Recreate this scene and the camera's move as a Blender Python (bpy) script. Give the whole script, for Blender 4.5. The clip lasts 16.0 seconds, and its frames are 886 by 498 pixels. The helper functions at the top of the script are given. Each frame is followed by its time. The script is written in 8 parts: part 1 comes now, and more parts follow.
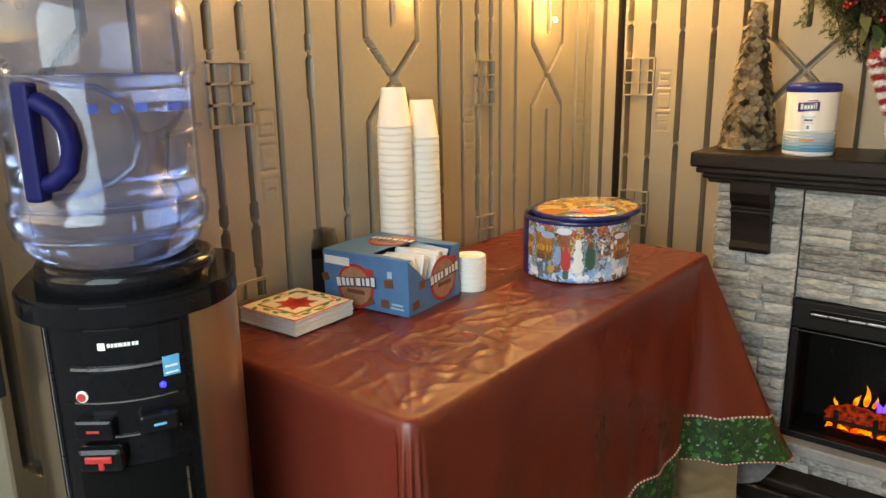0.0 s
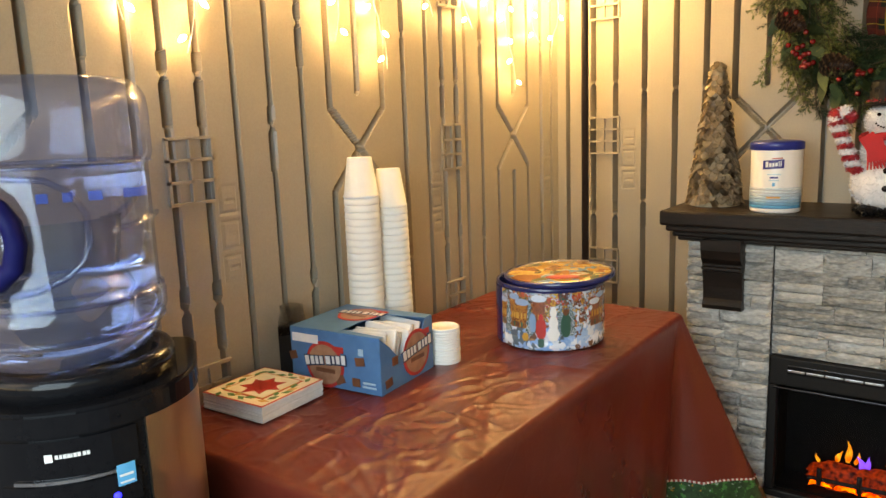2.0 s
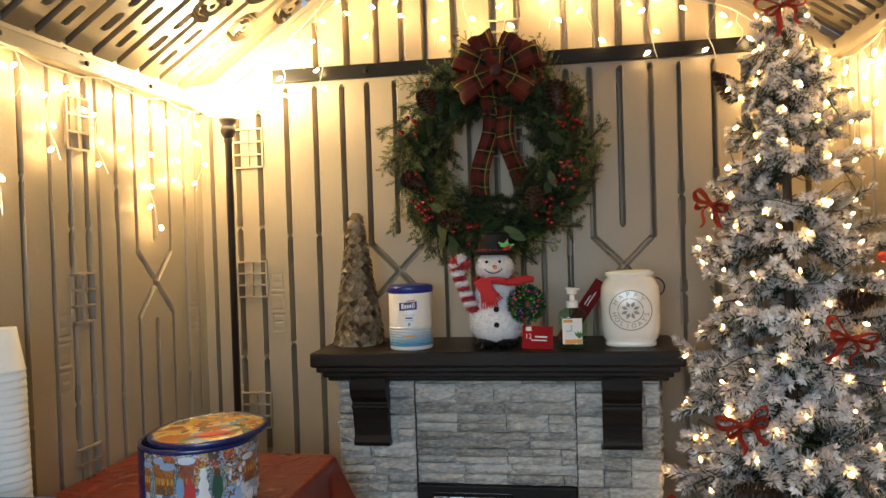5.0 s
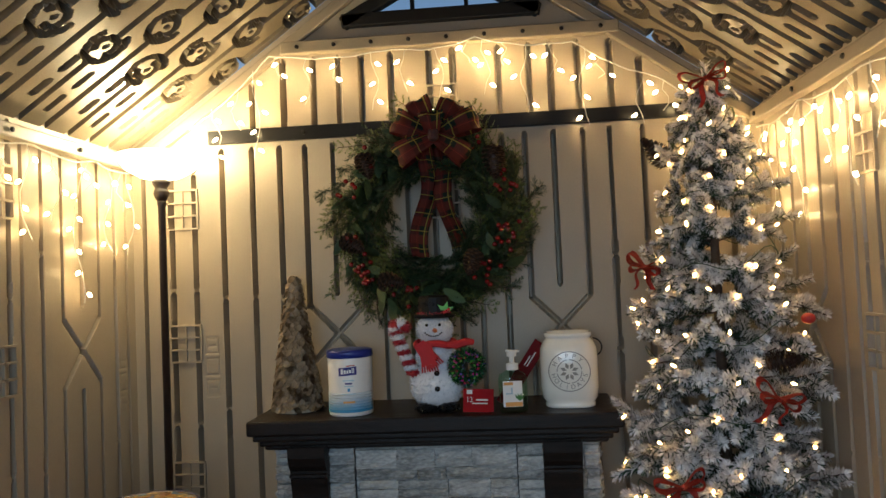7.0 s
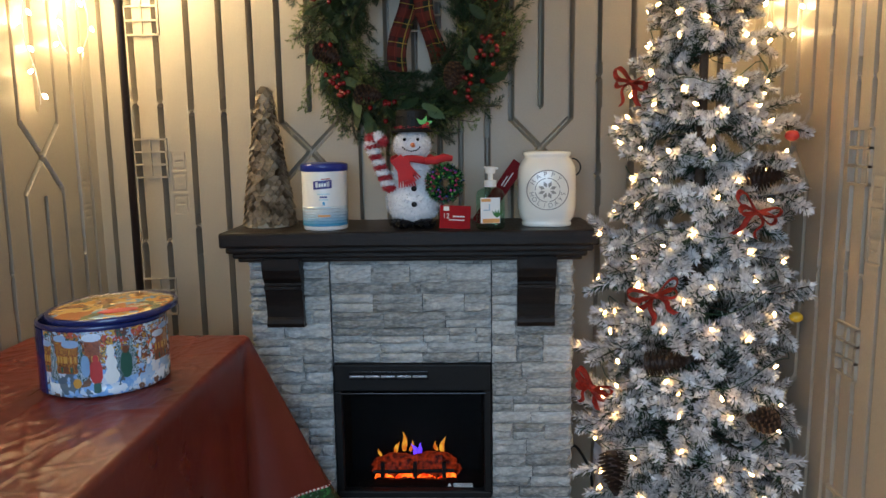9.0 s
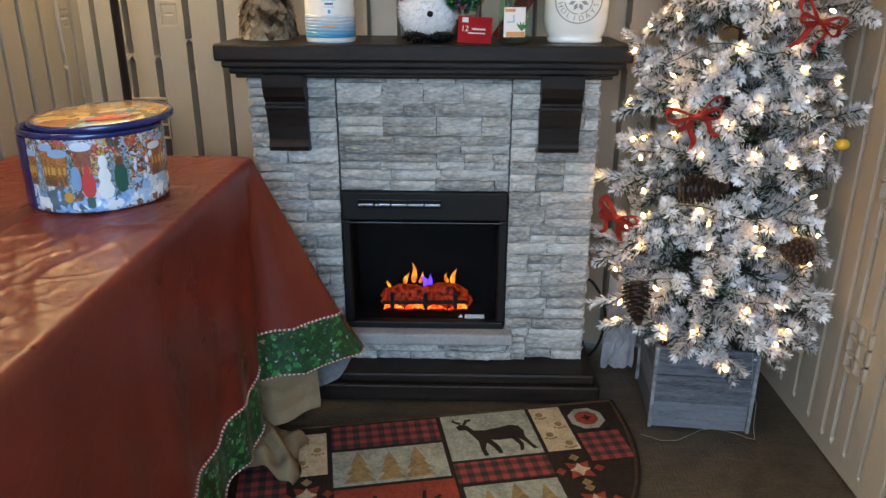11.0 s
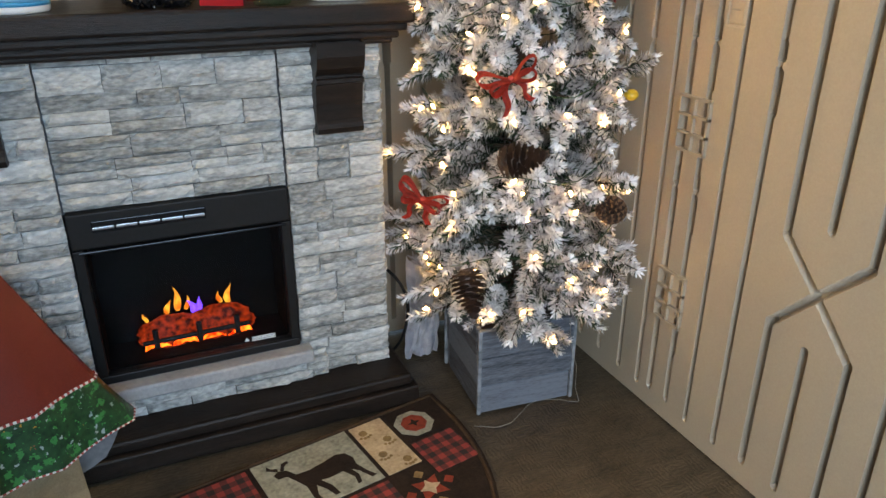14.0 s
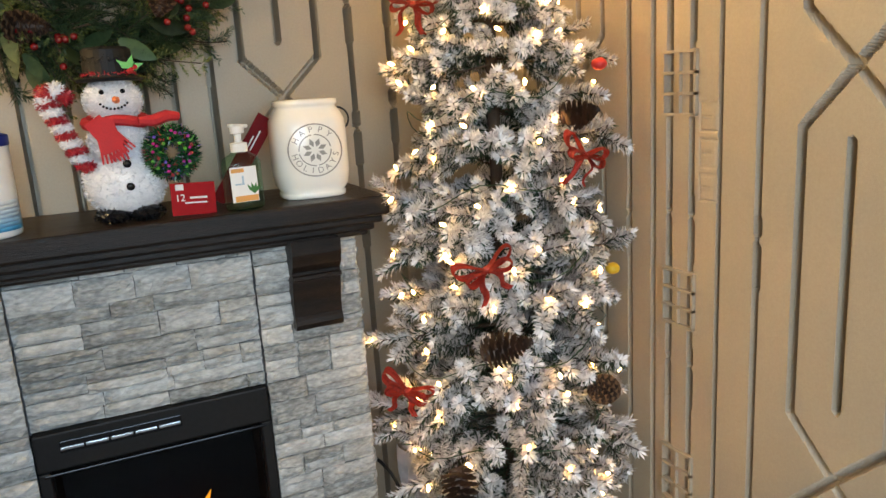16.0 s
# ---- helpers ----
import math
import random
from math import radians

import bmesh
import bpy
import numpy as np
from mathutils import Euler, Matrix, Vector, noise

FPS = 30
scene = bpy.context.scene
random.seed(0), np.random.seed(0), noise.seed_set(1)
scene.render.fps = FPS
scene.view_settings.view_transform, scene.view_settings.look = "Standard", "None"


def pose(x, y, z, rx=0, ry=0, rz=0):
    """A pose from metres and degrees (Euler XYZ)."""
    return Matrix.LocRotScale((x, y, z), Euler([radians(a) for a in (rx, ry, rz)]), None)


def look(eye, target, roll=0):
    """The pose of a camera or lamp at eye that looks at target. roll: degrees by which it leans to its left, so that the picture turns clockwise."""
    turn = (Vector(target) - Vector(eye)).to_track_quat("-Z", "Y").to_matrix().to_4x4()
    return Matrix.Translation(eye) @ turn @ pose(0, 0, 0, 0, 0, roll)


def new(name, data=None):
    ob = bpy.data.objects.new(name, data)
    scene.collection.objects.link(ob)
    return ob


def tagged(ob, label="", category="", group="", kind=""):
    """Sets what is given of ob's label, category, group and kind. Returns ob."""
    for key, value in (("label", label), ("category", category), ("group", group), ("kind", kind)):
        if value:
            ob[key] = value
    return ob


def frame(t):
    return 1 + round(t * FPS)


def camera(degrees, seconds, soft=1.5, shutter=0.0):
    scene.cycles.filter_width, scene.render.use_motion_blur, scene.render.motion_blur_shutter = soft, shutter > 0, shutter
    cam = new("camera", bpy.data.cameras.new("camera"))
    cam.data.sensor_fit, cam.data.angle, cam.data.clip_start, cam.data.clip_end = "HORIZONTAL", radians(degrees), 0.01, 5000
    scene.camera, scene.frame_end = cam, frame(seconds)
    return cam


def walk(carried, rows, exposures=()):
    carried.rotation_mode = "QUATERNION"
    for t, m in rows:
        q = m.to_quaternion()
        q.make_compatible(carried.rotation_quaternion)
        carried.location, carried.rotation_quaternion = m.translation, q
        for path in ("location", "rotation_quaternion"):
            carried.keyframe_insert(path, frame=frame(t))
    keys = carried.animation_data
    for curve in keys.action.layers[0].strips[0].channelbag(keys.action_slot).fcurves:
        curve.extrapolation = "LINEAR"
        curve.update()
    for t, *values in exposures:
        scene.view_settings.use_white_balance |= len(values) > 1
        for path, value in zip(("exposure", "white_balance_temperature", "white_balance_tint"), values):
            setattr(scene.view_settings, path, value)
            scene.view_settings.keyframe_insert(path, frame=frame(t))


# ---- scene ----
cam = camera(62.2, 16.0)
PATH = [
    (0, (0.241, 0.133, 1.259), (-0.98, 1.643, 0.777), -0.9),
    (0.5, (0.222, 0.14, 1.267), (-1.076, 1.588, 0.796), -2.2),
    (1, (0.188, 0.147, 1.278), (-1.098, 1.611, 0.828), -2.2),
    (1.5, (0.176, 0.159, 1.277), (-1.058, 1.675, 0.856), -1.9),
    (2, (0.202, 0.172, 1.296), (-0.963, 1.759, 0.944), -2.1),
    (2.5, (0.253, 0.189, 1.304), (-0.801, 1.864, 1.019), -2.2),
    (3, (0.29, 0.195, 1.306), (-0.648, 1.945, 1.066), -2.3),
    (3.5, (0.282, 0.183, 1.316), (-0.558, 1.987, 1.112), -2.1),
    (4, (0.25, 0.168, 1.333), (-0.408, 2.05, 1.174), -2.2),
    (4.5, (0.223, 0.171, 1.333), (-0.203, 2.123, 1.245), -1.4),
    (5, (0.219, 0.167, 1.342), (-0.109, 2.14, 1.309), -1.8),
    (5.2, (0.223, 0.165, 1.353), (-0.069, 2.144, 1.341), -1.8),
    (7.5, (0.225, 0.17, 1.401), (0.066, 2.162, 1.482), -2.5),
    (8, (0.206, 0.177, 1.357), (0.065, 2.171, 1.396), -2.3),
    (8.5, (0.185, 0.189, 1.316), (0.11, 2.182, 1.171), -1.7),
    (9, (0.163, 0.204, 1.267), (0.101, 2.181, 0.969), -0.8),
    (9.5, (0.163, 0.222, 1.243), (0.11, 2.184, 0.859), -0.0),
    (10, (0.144, 0.226, 1.219), (0.116, 2.176, 0.774), 0.3),
    (10.2, (0.136, 0.228, 1.212), (0.092, 2.165, 0.716), 0.4),
    (12.5, (-0.052, 0.609, 1.101), (0.059, 2.372, 0.163), -2.4),
    (13, (-0.093, 0.654, 1.132), (0.24, 2.366, 0.153), -3.0),
    (13.5, (-0.095, 0.662, 1.146), (0.454, 2.367, 0.257), -1.7),
    (14, (-0.091, 0.673, 1.154), (0.652, 2.35, 0.357), 0.1),
    (14.5, (-0.068, 0.672, 1.168), (0.723, 2.365, 0.454), -0.2),
    (15, (-0.057, 0.661, 1.189), (0.773, 2.376, 0.581), -1.3),
    (15.5, (-0.054, 0.674, 1.207), (0.798, 2.408, 0.691), -2.4),
    (16, (-0.016, 0.725, 1.243), (0.778, 2.507, 0.802), -3.6),
]
EXPOSURES = [(0.0, 0.70, 9300, 10), (2.0, 0.66, 8900, 10), (3.5, 0.33, 7700, 10), (5.0, -0.05, 7000, 8), (7.5, -0.74, 6000, 5), (8.5, -0.28, 5850, 5), (10.0, 0.40, 5950, 7), (12.5, 0.74, 6300, 6), (14.5, 0.86, 6600, 7), (16.0, 0.76, 7000, 7)]
walk(cam, [(t, look(eye, target, roll)) for t, eye, target, roll in PATH], EXPOSURES)

# ---- world and lights ----
world = bpy.data.worlds.new("sky")
scene.world = world
world.use_nodes = True
sky = world.node_tree.nodes.new("ShaderNodeTexSky")
sky.sky_type = "NISHITA"
sky.sun_disc = False
sky.sun_elevation, sky.sun_rotation = radians(35), radians(200)
world.node_tree.nodes["Background"].inputs["Strength"].default_value = 0.15
world.node_tree.links.new(sky.outputs["Color"], world.node_tree.nodes["Background"].inputs["Color"])


def lamp(name, kind, m, power, colour, **more):
    data = bpy.data.lights.new(name, kind)
    data.energy, data.color = power, colour
    if "size" in more:
        data.shape, data.size, data.size_y = "RECTANGLE", more["size"][0], more["size"][1]
    if "radius" in more:
        data.shadow_soft_size = more["radius"]
    ob = new(name, data)
    ob.matrix_world = m
    return ob


WARM = (1.0, 0.77, 0.44)
# daylight in the open doorway behind the camera
lamp("doorway_daylight", "AREA", look((-0.05, -0.25, 1.40), (0.05, 2.3, 0.60)), 21, (0.46, 0.70, 1.0), size=(1.0, 0.9))
# bulb of the torchiere in the corner
lamp("torchiere_bulb", "POINT", pose(-0.83, 2.36, 1.88), 22, WARM, radius=0.05)


# ---- mesh helpers ----
def mesh_of(name, bm, mats, smooth=False):
    me = bpy.data.meshes.new(name)
    bm.normal_update()
    bm.to_mesh(me)
    bm.free()
    for m in mats if isinstance(mats, (list, tuple)) else [mats]:
        me.materials.append(m)
    if smooth:
        me.polygons.foreach_set("use_smooth", [True] * len(me.polygons))
    return me


def part(name, bm, material, parent=None, label="", smooth=False, m=None):
    ob = new(name, mesh_of(name, bm, material, smooth) if isinstance(bm, bmesh.types.BMesh) else bm)
    ob.parent = parent
    if m is not None:
        ob.matrix_basis = m
    return tagged(ob, label)


def thing(name, label, category, m=None, group="", kind=""):
    ob = new(name)
    ob.empty_display_size = 0.05
    if m is not None:
        ob.matrix_basis = m
    return tagged(ob, label, category, group, kind)


def box(bm, c, s, bevel=0.0, m=None, mat=0, seg=2):
    old = set(bm.faces) if mat and bevel else set()
    got = bmesh.ops.create_cube(bm, size=1.0, matrix=(m or Matrix()) @ Matrix.Translation(c) @ Matrix.Diagonal((*s, 1)))
    vs = got["verts"]
    fs = {f for v in vs for f in v.link_faces}
    if bevel:
        es = list({e for v in vs for e in v.link_edges})
        out = bmesh.ops.bevel(bm, geom=es, offset=bevel, segments=seg, affect="EDGES", profile=0.5)
        fs = set(bm.faces) - old if mat else set()
    for f in fs:
        if f.is_valid:
            f.material_index = mat
    return bm


def lathe(bm, prof, n=32, m=None, mat=0, cap=True, squash=1.0):
    m = m or Matrix()
    rings = []
    for r, z in prof:
        rings.append([bm.verts.new(m @ Vector((r * math.cos(2 * math.pi * k / n), squash * r * math.sin(2 * math.pi * k / n), z))) for k in range(n)])
    for a, b in zip(rings, rings[1:]):
        for k in range(n):
            f = bm.faces.new((a[k], a[(k + 1) % n], b[(k + 1) % n], b[k]))
            f.material_index = mat
    if cap:
        for ring, flip in ((rings[0], True), (rings[-1], False)):
            f = bm.faces.new(ring[::-1] if flip else ring)
            f.material_index = mat
    return bm


def tube(bm, pts, r, n=6, mat=0, radii=None):
    pts = [Vector(p) for p in pts]
    rings = []
    up = Vector((0.13, 0.21, 0.97))
    for i, p in enumerate(pts):
        d = (pts[min(i + 1, len(pts) - 1)] - pts[max(i - 1, 0)]).normalized()
        a = d.cross(up)
        if a.length < 1e-3:
            a = d.cross(Vector((1, 0, 0)))
        a.normalize()
        b = d.cross(a)
        rr = radii[i] if radii else r
        rings.append([bm.verts.new(p + rr * (math.cos(2 * math.pi * k / n) * a + math.sin(2 * math.pi * k / n) * b)) for k in range(n)])
    for a, b in zip(rings, rings[1:]):
        for k in range(n):
            f = bm.faces.new((a[k], a[(k + 1) % n], b[(k + 1) % n], b[k]))
            f.material_index = mat
    bm.faces.new(rings[0][::-1]).material_index = mat
    bm.faces.new(rings[-1]).material_index = mat
    return bm


def prism(bm, outline, z0, z1, m=None, mat=0):
    """A plate of a plan outline (counter-clockwise) between two heights."""
    m = m or Matrix()
    lo = [bm.verts.new(m @ Vector((x, y, z0))) for x, y in outline]
    hi = [bm.verts.new(m @ Vector((x, y, z1))) for x, y in outline]
    fs = [bm.faces.new(lo[::-1]), bm.faces.new(hi)]
    for k in range(len(lo)):
        j = (k + 1) % len(lo)
        fs.append(bm.faces.new((lo[k], lo[j], hi[j], hi[k])))
    for f in fs:
        f.material_index = mat
    return bm


def ball(bm, c, r, sub=2, mat=0, s=(1, 1, 1)):
    got = bmesh.ops.create_icosphere(bm, subdivisions=sub, radius=r, matrix=Matrix.Translation(c) @ Matrix.Diagonal((*s, 1)))
    for v in got["verts"]:
        for f in v.link_faces:
            f.material_index = mat
    return bm


def B():
    return bmesh.new()


# ---- materials ----
def mat(name, c1, c2=None, rough=0.5, metal=0.0, scale=6.0, fine=60.0, bump=0.15, bump_scale=None, stretch=(1, 1, 1), rvar=0.1, spec=0.5, depth=0.002, island=0.0, coat=0.0, sheen=0.0, object_random=0.0):
    m = bpy.data.materials.new(name)
    m.use_nodes = True
    nt = m.node_tree
    p = nt.nodes["Principled BSDF"]
    add = nt.nodes.new
    co = add("ShaderNodeTexCoord")
    mp = add("ShaderNodeMapping")
    mp.inputs["Scale"].default_value = stretch
    nt.links.new(co.outputs["Object"], mp.inputs["Vector"])
    big, small = add("ShaderNodeTexNoise"), add("ShaderNodeTexNoise")
    big.inputs["Scale"].default_value, big.inputs["Detail"].default_value = scale, 4
    small.inputs["Scale"].default_value, small.inputs["Detail"].default_value = fine, 3
    for n in (big, small):
        nt.links.new(mp.outputs[0], n.inputs["Vector"])
    c2 = c2 or tuple(0.8 * v for v in c1)
    mix = add("ShaderNodeMath")
    mix.operation = "MULTIPLY_ADD"
    nt.links.new(small.outputs["Fac"], mix.inputs[0])
    mix.inputs[1].default_value = 0.5
    half = add("ShaderNodeMath")
    half.operation = "MULTIPLY"
    nt.links.new(big.outputs["Fac"], half.inputs[0])
    half.inputs[1].default_value = 0.5
    nt.links.new(half.outputs[0], mix.inputs[2])
    fac = mix.outputs[0]
    if island or object_random:
        src = add("ShaderNodeNewGeometry").outputs["Random Per Island"] if island else add("ShaderNodeObjectInfo").outputs["Random"]
        k = add("ShaderNodeMath")
        k.operation = "MULTIPLY_ADD"
        nt.links.new(src, k.inputs[0])
        k.inputs[1].default_value = island or object_random
        less = add("ShaderNodeMath")
        less.operation = "SUBTRACT"
        nt.links.new(fac, less.inputs[0])
        less.inputs[1].default_value = 0.5 * (island or object_random)
        nt.links.new(less.outputs[0], k.inputs[2])
        fac = k.outputs[0]
    ramp = add("ShaderNodeValToRGB")
    ramp.color_ramp.elements[0].position, ramp.color_ramp.elements[1].position = 0.32, 0.68
    ramp.color_ramp.elements[0].color, ramp.color_ramp.elements[1].color = (*c2, 1), (*c1, 1)
    nt.links.new(fac, ramp.inputs[0])
    nt.links.new(ramp.outputs[0], p.inputs["Base Color"])
    rr = add("ShaderNodeMapRange")
    rr.inputs["To Min"].default_value, rr.inputs["To Max"].default_value = max(0.02, rough - rvar), min(1, rough + rvar)
    nt.links.new(big.outputs["Fac"], rr.inputs["Value"])
    nt.links.new(rr.outputs[0], p.inputs["Roughness"])
    p.inputs["Metallic"].default_value = metal
    p.inputs["Specular IOR Level"].default_value = spec
    p.inputs["Coat Weight"].default_value = coat
    p.inputs["Sheen Weight"].default_value = sheen
    if bump:
        b = add("ShaderNodeBump")
        b.inputs["Strength"].default_value, b.inputs["Distance"].default_value = bump, depth
        src = small
        if bump_scale:
            src = add("ShaderNodeTexNoise")
            src.inputs["Scale"].default_value, src.inputs["Detail"].default_value = bump_scale, 4
            nt.links.new(mp.outputs[0], src.inputs["Vector"])
        nt.links.new(src.outputs["Fac"], b.inputs["Height"])
        nt.links.new(b.outputs[0], p.inputs["Normal"])
    return m


def glow(name, colour, strength):
    m = bpy.data.materials.new(name)
    m.use_nodes = True
    p = m.node_tree.nodes["Principled BSDF"]
    p.inputs["Base Color"].default_value = (*colour, 1)
    p.inputs["Emission Color"].default_value = (*colour, 1)
    p.inputs["Emission Strength"].default_value = strength
    return m


def glass(name, colour, rough=0.03, ior=1.45):
    m = bpy.data.materials.new(name)
    m.use_nodes = True
    p = m.node_tree.nodes["Principled BSDF"]
    p.inputs["Base Color"].default_value = (*colour, 1)
    p.inputs["Transmission Weight"].default_value = 1.0
    p.inputs["Roughness"].default_value, p.inputs["IOR"].default_value = rough, ior
    return m


def clear(name, tint, ior=0.2, rough=0.04):
    """Thin clear plastic: see-through with a tint, glossier where it turns away."""
    m = bpy.data.materials.new(name)
    m.use_nodes = True
    n = m.node_tree
    n.nodes.remove(n.nodes["Principled BSDF"])
    out = n.nodes["Material Output"]
    tr, gl, mx, fr = (n.nodes.new("ShaderNode" + k) for k in ("BsdfTransparent", "BsdfGlossy", "MixShader", "LayerWeight"))
    tr.inputs["Color"].default_value = (*tint, 1)
    gl.inputs["Roughness"].default_value = rough
    fr.inputs["Blend"].default_value = ior
    pw = n.nodes.new("ShaderNodeMapRange")
    pw.inputs["To Min"].default_value, pw.inputs["To Max"].default_value = 0.03, 0.38
    n.links.new(fr.outputs["Facing"], pw.inputs["Value"])
    n.links.new(pw.outputs[0], mx.inputs[0])
    n.links.new(tr.outputs[0], mx.inputs[1])
    n.links.new(gl.outputs[0], mx.inputs[2])
    n.links.new(mx.outputs[0], out.inputs["Surface"])
    return m


M_WALL = mat("tan_plastic_wall", (0.39, 0.33, 0.245), (0.335, 0.28, 0.21), 0.40, scale=2.5, fine=220, bump=0.25, bump_scale=420, rvar=0.06)
M_TRIM = mat("tan_plastic_trim", (0.30, 0.25, 0.18), (0.25, 0.21, 0.155), 0.42, scale=3, fine=200, bump=0.1, rvar=0.06)
M_ROOF = mat("brown_plastic_roof", (0.18, 0.148, 0.105), (0.13, 0.108, 0.075), 0.32, scale=3, fine=200, bump=0.1)
M_STEEL = mat("black_painted_steel", (0.008, 0.008, 0.009), (0.004, 0.004, 0.004), 0.4, scale=12, fine=150, bump=0.1, spec=0.3)
M_FLOOR = mat("dark_brown_floor", (0.088, 0.068, 0.043), (0.020, 0.014, 0.009), 0.50, scale=9, fine=70, bump=0.6, stretch=(1, 3, 1))
fn = M_FLOOR.node_tree
fco, fchk, fmix, fbump = (fn.nodes.new("ShaderNode" + k) for k in ("TexCoord", "TexChecker", "MixRGB", "Bump"))
fchk.inputs["Scale"].default_value = 19
fn.links.new(fco.outputs["Object"], fchk.inputs["Vector"])
fn.links.new(fchk.outputs["Fac"], fmix.inputs[0])
for k, axis in enumerate(("X", "Y")):
    fw = fn.nodes.new("ShaderNodeTexWave")
    fw.bands_direction = axis
    fw.inputs["Scale"].default_value, fw.inputs["Distortion"].default_value, fw.inputs["Detail"].default_value, fw.inputs["Detail Scale"].default_value = 30, 6, 3, 2
    fn.links.new(fco.outputs["Object"], fw.inputs["Vector"])
    fn.links.new(fw.outputs["Fac"], fmix.inputs[1 + k])
fbump.inputs["Strength"].default_value, fbump.inputs["Distance"].default_value = 0.35, 0.002
fn.links.new(fmix.outputs[0], fbump.inputs["Height"])
fp = fn.nodes["Principled BSDF"]
fn.links.new(fp.inputs["Normal"].links[0].from_socket, fbump.inputs["Normal"])
fn.links.new(fbump.outputs[0], fp.inputs["Normal"])
M_BLACKWOOD = mat("black_brown_wood", (0.024, 0.016, 0.012), (0.002, 0.002, 0.002), 0.40, scale=5, fine=60, bump=0.5, stretch=(1, 6, 12), spec=0.22)
M_STONE = mat("grey_ledge_stone", (0.62, 0.625, 0.605), (0.15, 0.157, 0.152), 0.7, scale=11, fine=60, bump=1.0, bump_scale=55, stretch=(1, 1, 2.6), object_random=0.2, depth=0.005)
M_MORTAR = mat("dark_grey_joint", (0.10, 0.10, 0.105), (0.06, 0.06, 0.065), 0.9, scale=20, fine=120, bump=0.4)
M_CLOTH = mat("maroon_vinyl_cloth", (0.160, 0.024, 0.014), (0.115, 0.018, 0.011), 0.29, scale=4, fine=300, bump=0.22, bump_scale=600, rvar=0.07, spec=0.42)
cn = M_CLOTH.node_tree
cco, cwob, cbend, cvor, crange, cbump = (cn.nodes.new("ShaderNode" + k) for k in ("TexCoord", "TexNoise", "MixRGB", "TexVoronoi", "MapRange", "Bump"))
cwob.inputs["Scale"].default_value, cwob.inputs["Detail"].default_value = 6, 4
cbend.blend_type, cbend.inputs[0].default_value = "LINEAR_LIGHT", 0.12
cvor.feature, cvor.inputs["Scale"].default_value = "DISTANCE_TO_EDGE", 7
crange.inputs["From Max"].default_value, crange.inputs["To Min"].default_value, crange.inputs["To Max"].default_value = 0.07, 1, 0
cn.links.new(cco.outputs["Object"], cwob.inputs["Vector"])
cn.links.new(cco.outputs["Object"], cbend.inputs[1])
cn.links.new(cwob.outputs["Color"], cbend.inputs[2])
cn.links.new(cbend.outputs[0], cvor.inputs["Vector"])
cn.links.new(cvor.outputs["Distance"], crange.inputs["Value"])
cbump.inputs["Strength"].default_value, cbump.inputs["Distance"].default_value = 0.10, 0.003
cn.links.new(crange.outputs[0], cbump.inputs["Height"])
cpb = cn.nodes["Principled BSDF"]
cn.links.new(cpb.inputs["Normal"].links[0].from_socket, cbump.inputs["Normal"])
cn.links.new(cbump.outputs[0], cpb.inputs["Normal"])
M_DARK = mat("black_gloss_plastic", (0.008, 0.008, 0.009), (0.005, 0.005, 0.006), 0.12, scale=8, fine=90, bump=0.0, rvar=0.04, spec=0.22)
M_BLACK = mat("matt_black", (0.009, 0.009, 0.0095), (0.005, 0.005, 0.005), 0.55, scale=8, fine=120, bump=0.1, spec=0.25)
# darker copy of matt black: the dimness inside hollows is put into its colour
M_RECESS = mat("recess_shade_black", (0.004, 0.004, 0.004), (0.002, 0.002, 0.002), 0.9, scale=8, fine=120, bump=0.1, spec=0.1)


# ---- the shed ----
XL, XR, YB, YF = -1.03, 1.061, 2.573, 0.46
RX, RZ, RS = 0.05, 2.62, 0.70


def roof_z(x):
    return RZ - RS * abs(x - RX)


